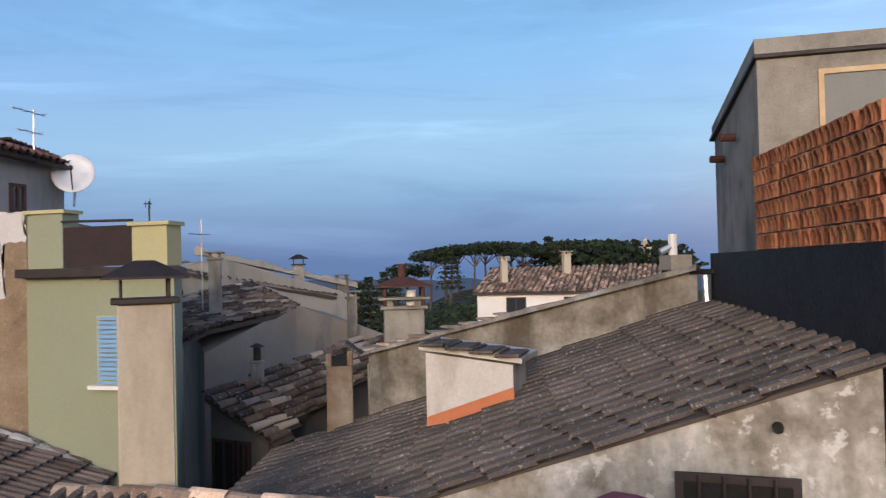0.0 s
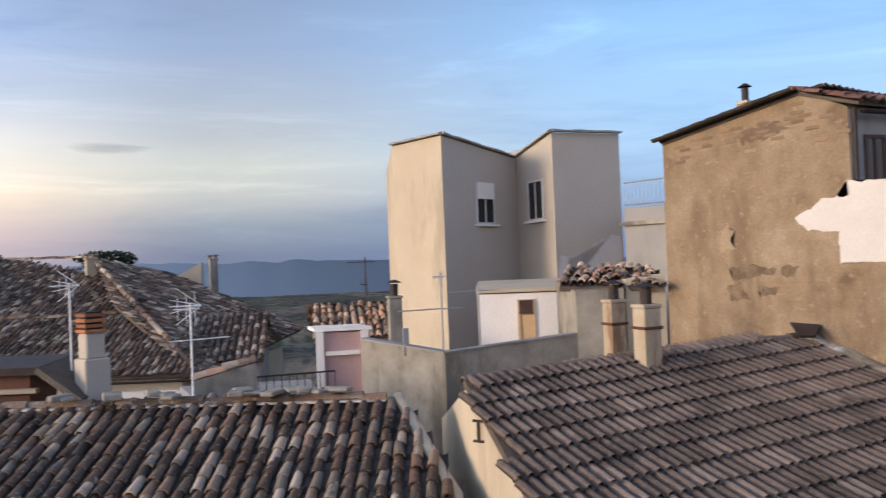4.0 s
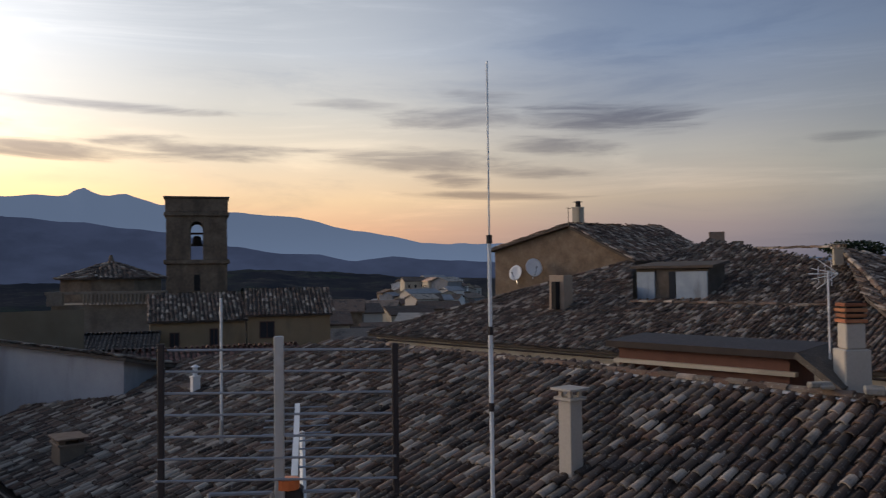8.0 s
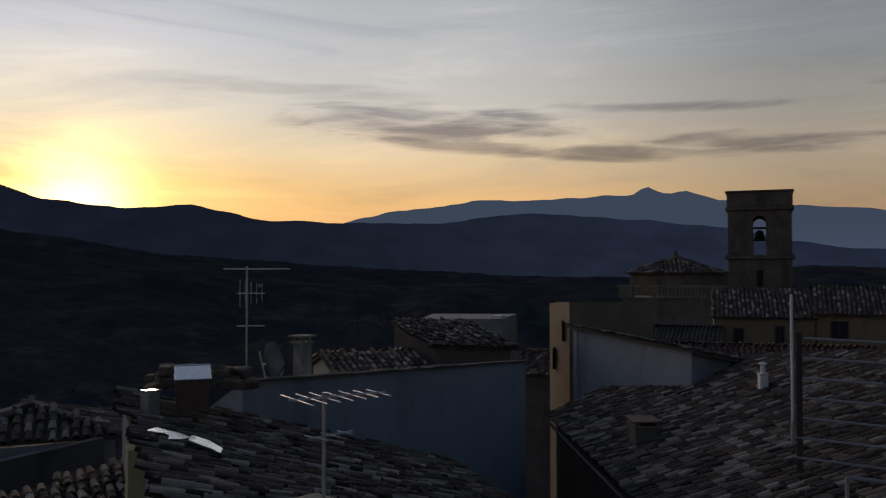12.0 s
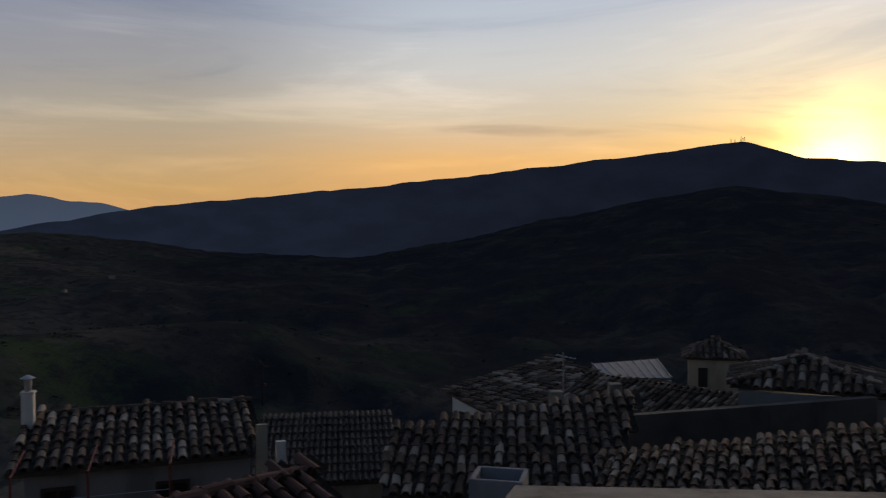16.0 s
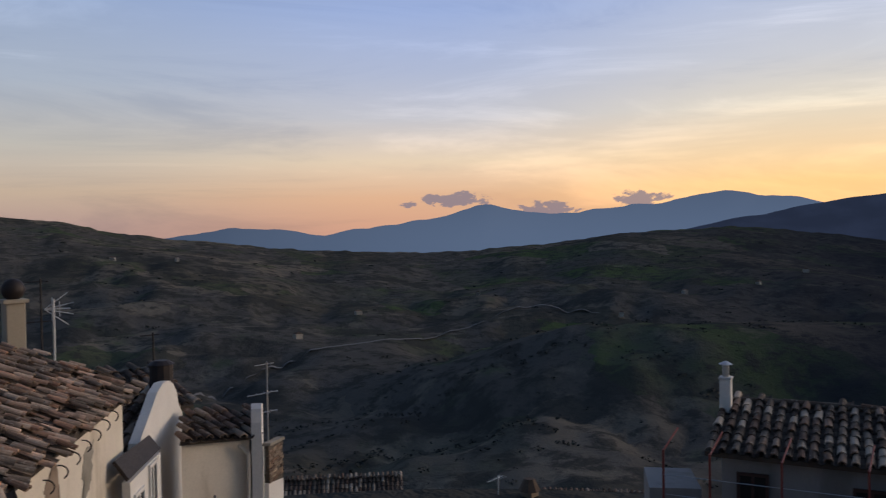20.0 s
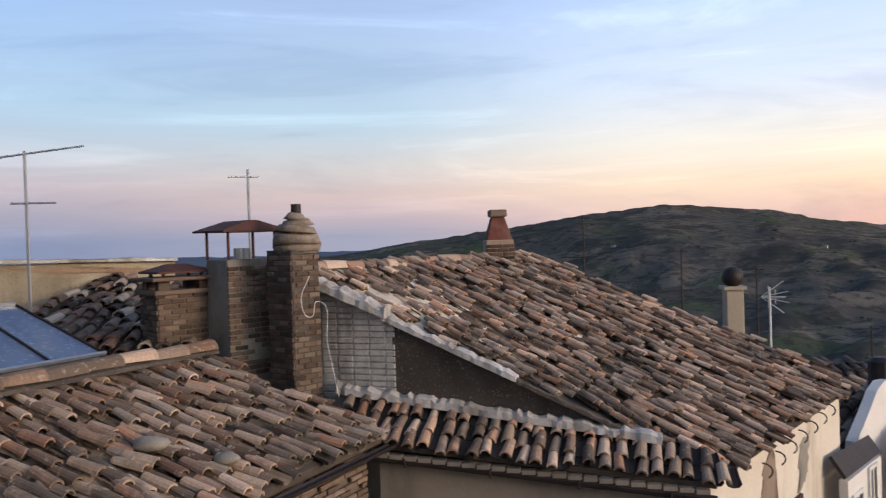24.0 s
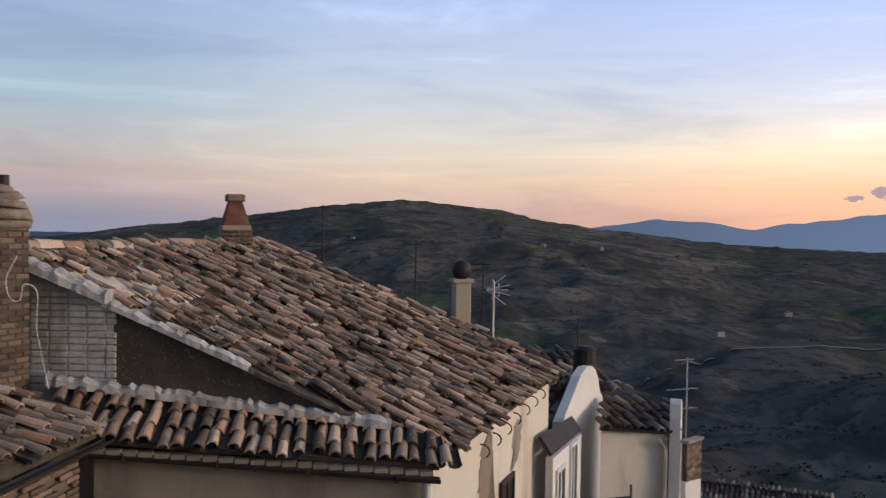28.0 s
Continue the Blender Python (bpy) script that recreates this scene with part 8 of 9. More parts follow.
tr2 = house("low_tile_annex", [(6.9, -7.9), (5.6, -8.4), (6.3, -10.6), (8.6, -11.2), (8.3, -9.0)], LOW, [-1.25, -1.2, -0.75, -0.75, -0.95], CEMENT, "low annex with a clay tile roof behind the chimneys")
tile_roof(tr2, [(6.95, -7.75, -1.17), (5.45, -8.35, -1.17), (6.3, -10.7, -0.62), (8.7, -11.3, -0.55), (8.4, -9.0, -0.85)], COPPI, 0.215, 0.36, "coppi", 80, (6, -8), 2.0, seed=112)

# chimneys in a row
c3 = chimney(n1, (5.70, -8.55), -2.0, -0.52, 0.42, 0.66, -30, BRICK_DARK, top="slab", label="squat brick chimney with a rusty curved hood")
hood(c3, (5.70, -8.55), -0.34, 0.36, 0.54, -30, METAL_RUST, 0.10, 0.06, 0.05, 0.02)
c2 = chimney(n1, (5.05, -8.85), -2.0, -0.16, 0.45, 0.66, -28, CEMENT, top="none", label="plastered brick chimney under a rusty hood on legs")
hood(c2, (5.05, -8.85), -0.16, 0.52, 0.72, -28, METAL_RUST, 0.13, 0.06, 0.30, 0.016, double=False)
for k in (-0.15, 0.1):
    bm = bmesh.new()
    rod(bm, (5.05 + k, -8.85 - k, -0.16), (5.05 + k, -8.85 - k, -0.04), 0.05, 10)
    part("flue", bm, METAL_GREY, c2)
cone = thing("domed_chimney", (4.25, -8.7, -2), "brick chimney with a plastered dome and a black pot", "chimney")
q = Matrix.Rotation(radians(-28), 3, "Z")
for out, along, half, deep, seed in (((0, 1, 0), (1, 0, 0), 0.225, 0.18, 61), ((-1, 0, 0), (0, 1, 0), 0.18, 0.225, 62)):
    out, along = q @ Vector(out), q @ Vector(along)
    mid = Vector((4.33, -8.66, 0)) + out * deep
    brickwork(cone, mid - along * half, mid + along * half, -1.75, -0.08, out, BRICK_DARK, 0.16, 0.058, 0.06, seed)
bm = bmesh.new()
block(bm, (4.33, -8.66, -0.95), (0.45, 0.36, 1.75), -28, 0.01)
part("shaft", bm, CEMENT_DARK, cone)
dome_rng = random.Random(44)
for j in range(6):
    r = (0.245, 0.260, 0.255, 0.230, 0.190, 0.135)[j]
    bm = bmesh.new()
    rod(bm, (4.28 + dome_rng.uniform(-0.01, 0.01), -8.68 + dome_rng.uniform(-0.01, 0.01), -0.10 + j * 0.07), (4.28, -8.68, -0.028 + j * 0.07), r, 14, (0.260, 0.255, 0.230, 0.190, 0.135, 0.075)[j])
    for v in bm.verts:
        v.co += Vector((dome_rng.uniform(-0.007, 0.007), dome_rng.uniform(-0.007, 0.007), dome_rng.uniform(-0.004, 0.004)))
    part("dome_course", bm, BRICK_DUSTY, cone, smooth=True)
bm = bmesh.new()
rod(bm, (4.28, -8.68, -0.11), (4.28, -8.68, 0.30), 0.23, 12, 0.08)
part("dome_core", bm, CEMENT, cone)
bm = bmesh.new()
rod(bm, (4.28, -8.68, 0.28), (4.28, -8.68, 0.42), 0.055, 10)
part("pot", bm, METAL_DARK, cone)
cable = bpy.data.curves.new("cable", "CURVE")
cable.dimensions, cable.bevel_depth = "3D", 0.004
sp = cable.splines.new("BEZIER")
pts = [(4.02, -8.40, -0.35), (4.10, -8.36, -0.62), (4.02, -8.40, -0.78), (3.96, -8.46, -0.62), (3.90, -8.55, -1.1), (3.75, -8.45, -1.62)]
sp.bezier_points.add(len(pts) - 1)
for q, p in zip(sp.bezier_points, pts):
    q.co = p
    q.handle_left_type = q.handle_right_type = "AUTO"
cable.materials.append(PLASTER_WHITE)
tagged(new("cable", cable), "loose white cable hanging down the domed chimney", "cable")

# main ochre roof with its dark gable and the little eave below
n2 = house("corner_house", [(3.95, -8.95), (0.10, -8.86), (-1.85, -13.15), (2.6, -13.1)], LOW, [-0.5, -2.42, -2.3, -0.5], PLASTER_IVORY, "old corner house with a steep field of ochre clay tiles")
tile_roof(n2, [(-0.03, -8.70, -2.34), (-2.1, -13.4, -2.24), (2.6, -13.2, -0.34), (4.45, -9.0, -0.34)], COPPI_WARM, 0.130, 0.185, "coppi", 300, (1, -9), 4.0, seed=114, channel=CHANNEL_OCHRE)
ridge_caps(n2, (4.45, -9.05, -0.34), (2.6, -13.2, -0.34), COPPI_WARM, 0.22, 0.4, 16, mortar=CEMENT)
bm = bmesh.new()
solid(bm, [(3.25, -8.76), (0.3, -8.70), (0.3, -8.80), (3.25, -8.90)], [-2.4] * 4, [-0.86, -2.22, -2.22, -0.86])
part("gable_roughcast", bm, CEMENT_DARK, n2)
bm = bmesh.new()
solid(bm, [(4.1, -8.83), (3.25, -8.765), (3.25, -8.9), (4.1, -8.98)], [-2.4] * 4, [-0.48, -0.86, -0.86, -0.48])
part("white_brickwork", bm, WHITEWASH, n2, "whitewashed brick beside the chimney")
for j in range(17):
    z = -1.70 + j * 0.066
    reach = min(1.0, max(0.12, (-0.52 - z) / 0.36))
    end = Vector((4.08, -8.818, 0)).lerp(Vector((3.22, -8.755, 0)), reach)
    brickwork(n2, (4.08, -8.818, 0), end, z, z + 0.067, (0.075, 0.997, 0), WHITEWASH, 0.19, 0.066, bare=0.05, seed=300 + j, proud=0.016)
coping(n2, (4.2, -8.85, -0.46), (3.3, -8.80, -0.83), 0.26, 0.12, WHITEWASH, "mortar_edge", 0.06)
coping(n2, (3.35, -8.80, -0.85), (1.9, -8.66, -1.46), 0.15, 0.075, WHITEWASH, "mortar_edge", 0.05)
coping(n2, (1.9, -8.66, -1.48), (0.3, -8.68, -2.2), 0.10, 0.05, CEMENT_DARK, "mortar_edge", 0.06)
tile_roof(n2, [(3.45, -8.08, -1.98), (0.02, -8.32, -2.30), (0.18, -8.72, -2.12), (3.75, -8.72, -1.66)], COPPI_WARM, 0.155, 0.215, "coppi", 200, (1.5, -8.2), 1.6, seed=115, thick=0.06)
coping(n2, (3.85, -8.70, -1.62), (0.5, -8.66, -2.03), 0.17, 0.10, WHITEWASH, "mortar_roll", 0.05)
gutter(n2, (3.3, -7.98, -2.08), (0.02, -8.22, -2.40), 0.055, METAL_DARK)
bm = bmesh.new()
solid(bm, [(3.2, -8.12), (0.12, -8.36), (0.12, -8.75), (3.3, -8.8)], [LOW] * 4, [-2.12, -2.38, -2.3, -2.1])
part("grey_front", bm, GABLE_BEIGE, n2)
bm = bmesh.new()
rod(bm, (0.14, -8.27, -2.42), (0.14, -8.27, -6), 0.045, 8)
part("downpipe", bm, PLASTER_WHITE, n2)
for i in range(22):
    p = Vector((3.15, -8.06, -2.10)).lerp(Vector((0.15, -8.30, -2.37)), i / 21)
    bm = bmesh.new()
    block(bm, p, (0.125, 0.09, 0.04), 4.5)
    part("eave_block", bm, GABLE_BEIGE, n2)
b2c = chimney(n2, (2.85, -12.5), -1.0, -0.05, 0.42, 0.40, 20, BRICK_OLD, top="none", label="brick chimney topped by two leaning red tiles")
for cx, cy, z0, z1, w0, d0, tn, own, faces in ((5.70, -8.55, -1.55, -0.50, 0.42, 0.66, -30, c3, "yx"), (5.05, -8.85, -1.45, -0.18, 0.45, 0.66, -28, c2, "x"), (2.85, -12.5, -0.75, -0.06, 0.42, 0.40, 20, b2c, "yx")):
    q = Matrix.Rotation(radians(tn), 3, "Z")
    for f in faces:
        out = q @ (Vector((0, 1, 0)) if f == "y" else Vector((-1, 0, 0)))
        along = q @ (Vector((1, 0, 0)) if f == "y" else Vector((0, 1, 0)))
        half, deep = (w0 / 2, d0 / 2) if f == "y" else (d0 / 2, w0 / 2)
        mid = Vector((cx, cy, 0)) + out * deep
        brickwork(own, mid - along * half, mid + along * half, z0, z1, out, BRICK_DARK, 0.17, 0.058, 0.07, int(cx * 10))
bm = bmesh.new()
block(bm, (2.85, -12.5, 0.115), (0.38, 0.36, 0.34), 20, 0.01, 0.5)
part("red_cone", bm, surface("red_painted_brick", [(0.10, 0.032, 0.024), (0.16, 0.055, 0.04), (0.20, 0.12, 0.09)], 0.85, 5, 40, 0.4), b2c, "tapered red painted top")
bm = bmesh.new()
block(bm, (2.85, -12.5, 0.34), (0.26, 0.25, 0.11), 20, 0.02)
part("top_tile", bm, BRICK_OLD, b2c)
pc = chimney(n2, (-0.5, -13.6), -3.0, -0.90, 0.26, 0.28, 10, PLASTER_CREAM, top="none", label="slim cream flue with a round black cap")
bm = bmesh.new()
block(bm, (-0.5, -13.6, -0.88), (0.33, 0.35, 0.05), 10)
part("crown", bm, PLASTER_CREAM, pc)
bm = bmesh.new()
bmesh.ops.create_uvsphere(bm, u_segments=12, v_segments=8, radius=0.16, matrix=Matrix.Translation((-0.5, -13.6, -0.72)))
part("round_cap", bm, METAL_DARK, pc, smooth=True)
for i in range(9):
    p = Vector((-0.3, -8.9, -2.30)).lerp(Vector((-1.85, -12.9, -2.2)), (i + 0.5) / 9)
    bm = bmesh.new()
    a = [p + Vector((-0.05 - 0.10 * math.sin(k * 0.5), 0, -0.02 - 0.16 * (1 - math.cos(k * 0.5)) * 0.5)) for k in range(6)]
    for v1, v2 in zip(a, a[1:]):
        rod(bm, v1, v2, 0.008, 4)
    part("gutter_hook", bm, METAL_DARK, n2)
wdir = math.degrees(math.atan2(-4.5, -1.85)) - 90
window(n2, (-0.985, -11.2, -3.75), wdir + 0, 0.6, 0.9, WOOD_DARK, DARK_GAP)
part("bare_patch", daub([(1.6, -2.6), (1.9, -2.5), (2.0, -3.0), (1.85, -3.4), (2.3, -3.8), (1.7, -3.9), (1.5, -3.2)], (-1.95, -4.29, 0), (0.10, -8.86, 0), (-0.91, 0.414, 0), 0.006, 15, 0.12), BRICK_OLD, n2)
part("bare_patch", daub([(2.9, -2.7), (3.3, -2.6), (3.2, -3.1), (2.8, -3.3)], (-1.95, -4.29, 0), (0.10, -8.86, 0), (-0.91, 0.414, 0), 0.006, 16, 0.12), CEMENT, n2)

# white houses beyond the corner
sw = thing("scroll_gable_house", (-2.3, -12.7, LOW), "white house with a scrolled parapet gable", "house", "houses of the town")
bm = bmesh.new()
prof = [(0.0, -9.5), (2.55, -9.5), (2.55, -3.5), (2.5, -3.15), (2.4, -2.84), (2.2, -2.68), (2.08, -2.46), (1.9, -2.30), (1.65, -2.20), (1.3, -2.17), (0.95, -2.25), (0.6, -2.45), (0.0, -2.75)]
o, wy = Vector((-2.18, -13.74, 0)), Vector((-0.522, -1.036, 0))
nrm = Vector((0.893, -0.45, 0)) * 0.16
fr_v = [bm.verts.new(o + wy * a + Vector((0, 0, z * 1.16))) for a, z in prof]
bk_v = [bm.verts.new(o + wy * a + Vector((0, 0, z * 1.16)) + nrm) for a, z in prof]
bm.faces.new(fr_v), bm.faces.new(bk_v[::-1])
for i in range(len(prof)):
    j = (i + 1) % len(prof)
    bm.faces.new((fr_v[i], fr_v[j], bk_v[j], bk_v[i]))
part("scroll_wall", bm, PLASTER_WHITE, sw)
tile_roof(sw, [(-2.24, -13.95, -3.36), (-1.80, -14.2, -3.30), (-2.20, -15.95, -2.82), (-2.90, -15.75, -2.80)], COPPI, 0.21, 0.34, "coppi", 60, (-2, -12), 1.0, seed=117, thick=0.05)
bm = bmesh.new()
rod(bm, (-2.98, -15.8, -2.9), (-2.98, -15.8, -2.30), 0.21, 12)
rod(bm, (-2.98, -15.8, -2.30), (-2.98, -15.8, -2.23), 0.24, 12, 0.13)
part("flue_cap", bm, METAL_DARK, sw)
# lean-to loggia against the scroll wall
bm = bmesh.new()
slab(bm, [(-1.76, -12.22, -3.30), (-2.50, -13.72, -3.31), (-2.36, -13.85, -3.10), (-1.60, -12.35, -3.05)], 0.05)
part("loggia_roof", bm, METAL_DARK, sw)
bm = bmesh.new()
solid(bm, [(-1.78, -12.27), (-2.49, -13.70), (-2.40, -13.75), (-1.68, -12.32)], [LOW] * 4, [-3.36] * 4)
part("loggia_wall", bm, PLASTER_WHITE, sw)
window(sw, (-1.95, -12.60, -4.25), 153.6, 0.46, 1.35, PLASTER_WHITE, DARK_GAP)
window(sw, (-2.27, -13.24, -4.05), 153.6, 0.40, 1.35, PLASTER_WHITE, DARK_GAP)
cw = house("cream_back_house", [(-2.95, -14.30), (-4.2, -14.58), (-4.6, -15.7), (-3.36, -15.6)], LOW, [-3.42, -3.58, -3.42, -3.30], PLASTER_IVORY, "cream house with a short clay tile roof")
tile_roof(cw, [(-2.90, -14.18, -3.37), (-4.17, -14.46, -3.53), (-4.58, -15.69, -3.36), (-3.33, -15.6, -3.21)], COPPI, 0.21, 0.34, "coppi", 60, (-3, -13), 1.0, seed=118, thick=0.05)
bm = bmesh.new()
prof = [(0.0, -9.5), (1.25, -9.5), (1.25, -3.30), (1.0, -3.16), (0.6, -3.05), (0.22, -2.98), (0.10, -3.05), (0.02, -3.28), (0.0, -3.5)]
o, wy, nrm = Vector((-4.18, -14.44, 0)), Vector((-0.34, -0.94, 0)), Vector((-0.94, 0.34, 0)) * 0.18
fr_v = [bm.verts.new(o + wy * a + Vector((0, 0, z))) for a, z in prof]
bk_v = [bm.verts.new(o + wy * a + Vector((0, 0, z)) + nrm) for a, z in prof]
bm.faces.new(fr_v), bm.faces.new(bk_v[::-1])
for i in range(len(prof)):
    j = (i + 1) % len(prof)
    bm.faces.new((fr_v[i], fr_v[j], bk_v[j], bk_v[i]))
part("parapet", bm, PLASTER_WHITE, cw)
bm = bmesh.new()
rod(bm, (-3.95, -14.42, -3.62), (-4.12, -14.44, -3.80), 0.035, 6)
rod(bm, (-4.12, -14.44, -3.80), (-4.12, -14.44, -7), 0.035, 6)
part("downpipe", bm, METAL_GREY, cw)
bm = bmesh.new()
solid(bm, [(-4.42, -14.48), (-4.90, -15.06), (-4.96, -15.02), (-4.48, -14.44)], [-9.0] * 4, [-4.38, -4.5, -4.5, -4.38])
part("balcony_wall", bm, PLASTER_WHITE, cw)
bm = bmesh.new()
solid(bm, [(-4.44, -14.49), (-4.90, -15.05), (-4.95, -15.01), (-4.49, -14.45)], [-4.38, -4.5, -4.5, -4.38], [-3.70, -3.78, -3.78, -3.70])
part("brick_balcony", bm, CEMENT_DARK, cw)
brickwork(cw, (-4.49, -14.44, 0), (-4.95, -15.0, 0), -4.40, -3.80, (-0.77, 0.64, 0), BRICK_OLD, 0.2, seed=66)
bm = bmesh.new()
slab(bm, [(-4.38, -14.46, -3.66), (-4.88, -15.10, -3.74), (-5.0, -15.02, -3.74), (-4.50, -14.38, -3.66)], 0.05)
part("balcony_cap", bm, CEMENT, cw)
bal = thing("balcony_railing", (-2.65, -12.6, -5), "dark metal balcony railing by the white house", "railing")
railing(bal, [(-2.35, -12.2, -4.9), (-2.95, -12.35, -4.9), (-3.1, -12.9, -4.9)], 0.95, METAL_DARK, 0.09)
antenna((-6.8, -21.2, -6.5), 3.2, [(3.15, 20, 0.6, 2, 0.2, "bar"), (2.4, 20, 1.0, 4, 0.3, "bar"), (1.9, 20, 0.9, 4, 0.3, "bar")], "thin television antenna rising from the houses below", METAL_GREY)

# antennas along the southern ridge
antenna((7.49, -8.34, -1.0), 2.15, [(2.1, 204, 1.0, 8, 0.2, "corner"), (1.55, 204, 0.5, 3, 0.4, "bar"), (0.85, 24, 0.9, 3, 0.2, "bar")], "tall television antenna with a corner reflector", METAL_GREY)
antenna((10.34, -9.3, -1.5), 2.3, [(2.2, 110, 0.5, 5, 0.5, "up"), (1.6, 110, 0.3, 4, 0.5, "up")], "dark television antenna behind the yellow parapet", METAL_DARK)
antenna((5.8, -10.43, -1.0), 2.0, [(1.9, 40, 0.4, 2, 0.1, "bar")], "thin pole antenna with a short arm", METAL_GREY)
for x, y, zt, hd in ((2.0, -16.5, 0.35, 20), (0.2, -17.0, -0.35, 30), (-1.2, -17.5, -0.75, 10), (-3.2, -17.5, -1.9, 15)):
    antenna((x, y, zt - 2.2), 2.2, [(2.15, hd, 0.4, 2, 0.2, "bar"), (1.4, hd, 0.7, 3, 0.3, "bar")], "thin dark antenna beyond the ochre roof", METAL_DARK)
antenna((-1.05, -13.9, -2.2), 1.3, [(1.15, 170, 0.35, 4, 0.4, "fan"), (1.15, 170, 0.2, 2, 0.35, "up")], "fan-shaped antenna beside the round-capped flue", PAINT_WHITE)
gabled("hidden_back_house", (1.5, -15.5), (-3.5, -16.5), 3.0, LOW, -3.2, 0.4, PLASTER_GREY, COPPI, "house hidden behind the ochre roof", seed=120)
wire = thing("pole_wires", (5.0, -4.3, 0.9), "dark pole with tangled wires on the brick enclosure", "pole")
bm = bmesh.new()
rod(bm, (5.45, -4.2, 0.95), (5.47, -4.1, 1.9), 0.02)
part("pole", bm, METAL_DARK, wire)
bm = bmesh.new()
for i in range(14):
    z = 1.05 + i * 0.035
    rod(bm, (5.45 + 0.03 * math.cos(i * 2.1), -4.19 + 0.03 * math.sin(i * 2.1), z), (5.45 + 0.03 * math.cos(i * 2.1 + 2), -4.19 + 0.03 * math.sin(i * 2.1 + 2), z + 0.03), 0.006, 4)
part("tangled_wire", bm, METAL_DARK, wire)


# ---- trees on the eastern knoll ----
def clump(verts, faces, centre, size, count, rng, leaf):
    """Many small leaf tufts filling a flattened ball."""
    for _ in range(count):
        while True:
            d = Vector((rng.uniform(-1, 1), rng.uniform(-1, 1), rng.uniform(-1, 1)))
            if 0.25 < d.length < 1:
                break
        p = Vector(centre) + Vector((d.x * size[0], d.y * size[1], d.z * size[2]))
        a = Vector((rng.uniform(-1, 1), rng.uniform(-1, 1), rng.uniform(-0.6, 0.6))).normalized()
        b = a.cross(Vector((rng.uniform(-1, 1), rng.uniform(-1, 1), rng.uniform(-1, 1)))).normalized()
        s = leaf * rng.uniform(0.6, 1.4)
        k = len(verts)
        verts.extend((p - a * s - b * s * 0.6, p + a * s - b * s * 0.5, p + a * s * 0.8 + b * s * 0.7, p - a * s * 0.7 + b * s * 0.6))
        faces.append((k, k + 1, k + 2, k + 3))


def tree(kind, at, height, seed, label, category="pine tree"):
    rng = random.Random(seed)
    at = Vector(at)
    t = thing("pine_tree" if kind != "cypress" else "cypress_tree", at, label, category, "trees on the knoll")
    bm = bmesh.new()
    lean = Vector((rng.uniform(-0.06, 0.06), rng.uniform(-0.06, 0.06), 0)) * height
    top = at + lean + Vector((0, 0, height * (0.8 if kind == "umbrella" else 0.95)))
    rod(bm, at - Vector((0, 0, 0.5)), top, 0.028 * height, 7, 0.010 * height)
    verts, faces = [], []
    if kind == "umbrella":
        for i in range(7):
            a = i * 0.9 + rng.random()
            r = height * rng.uniform(0.16, 0.36)
            start = at + lean * 0.8 + Vector((0, 0, height * rng.uniform(0.5, 0.66)))
            end = top + Vector((math.cos(a) * r, math.sin(a) * r, height * rng.uniform(-0.02, 0.08)))
            rod(bm, start, end, 0.012 * height, 5, 0.005 * height)
            clump(verts, faces, end, (height * 0.17, height * 0.17, height * 0.055), 130, rng, 0.017 * height)
        clump(verts, faces, top + Vector((0, 0, height * 0.09)), (height * 0.36, height * 0.36, height * 0.085), 620, rng, 0.017 * height)
    elif kind == "fir":
        n = 9
        for i in range(n):
            k = i / n
            z = height * (0.25 + 0.75 * k)
            r = height * 0.26 * (1 - k) ** 0.8 + 0.05
            for j in range(5):
                a = j * 1.257 + i
                e = at + lean * k + Vector((math.cos(a) * r, math.sin(a) * r, z - r * 0.2))
                rod(bm, at + lean * k + Vector((0, 0, z)), e, 0.006 * height, 4, 0.002 * height)
                clump(verts, faces, at + lean * k + Vector((math.cos(a) * r * 0.6, math.sin(a) * r * 0.6, z - r * 0.1)), (r * 0.55, r * 0.55, height * 0.035), 18, rng, 0.02 * height)
    else:
        for i in range(10):
            k = i / 10
            clump(verts, faces, at + Vector((0, 0, height * (0.12 + 0.85 * k))), (height * 0.09 * math.sin(math.pi * (0.15 + 0.8 * k)),) * 2 + (height * 0.08,), 40, rng, 0.02 * height)
    part("trunk", bm, BARK, t)
    mesh = array_mesh("crown", np.array([tuple(v) for v in verts]), np.array(faces))
    link_mesh("crown", mesh, LEAF, t)
    return t


rng = random.Random(77)
PINES = ((271.3, 0.35), (269.6, 1.3), (268.5, 1.45), (267.6, 1.6), (266.6, 1.6), (265.7, 1.75), (264.8, 1.75), (263.9, 1.7), (263.0, 1.6), (260.2, 1.7), (259.0, 1.65), (257.9, 1.6), (255.2, 1.5))
for i, (b, e) in enumerate(PINES):
    d = 140 + rng.uniform(-6, 10)
    x, y = -d * math.sin(radians(b)), d * math.cos(radians(b))
    z = ground_height(x, y)
    tree("umbrella", (x, y, z), (math.tan(radians(e)) * d - z) / 0.97, 200 + i, "tall umbrella pine with a flat dark crown on the knoll")
FIRS = ((268.2, 1.75), (262.2, 1.95), (261.4, 2.3), (260.6, 1.9), (258.4, 1.9), (257.2, 2.1), (256.6, 1.7), (254.6, 2.05), (253.9, 1.3), (272.6, 0.1), (273.6, -0.2), (274.6, -0.5), (275.6, -0.9), (276.8, -1.1), (278.2, -1.3), (271.9, -0.3), (263.4, 0.5))
for i, (b, e) in enumerate(FIRS):
    d = 132 + 9 * (i % 3)
    x, y = -d * math.sin(radians(b)), d * math.cos(radians(b))
    z = ground_height(x, y)
    tree("fir", (x, y, z), max(3.0, math.tan(radians(e)) * d - z), 240 + i, "dark conifer with drooping branches on the knoll", "conifer")
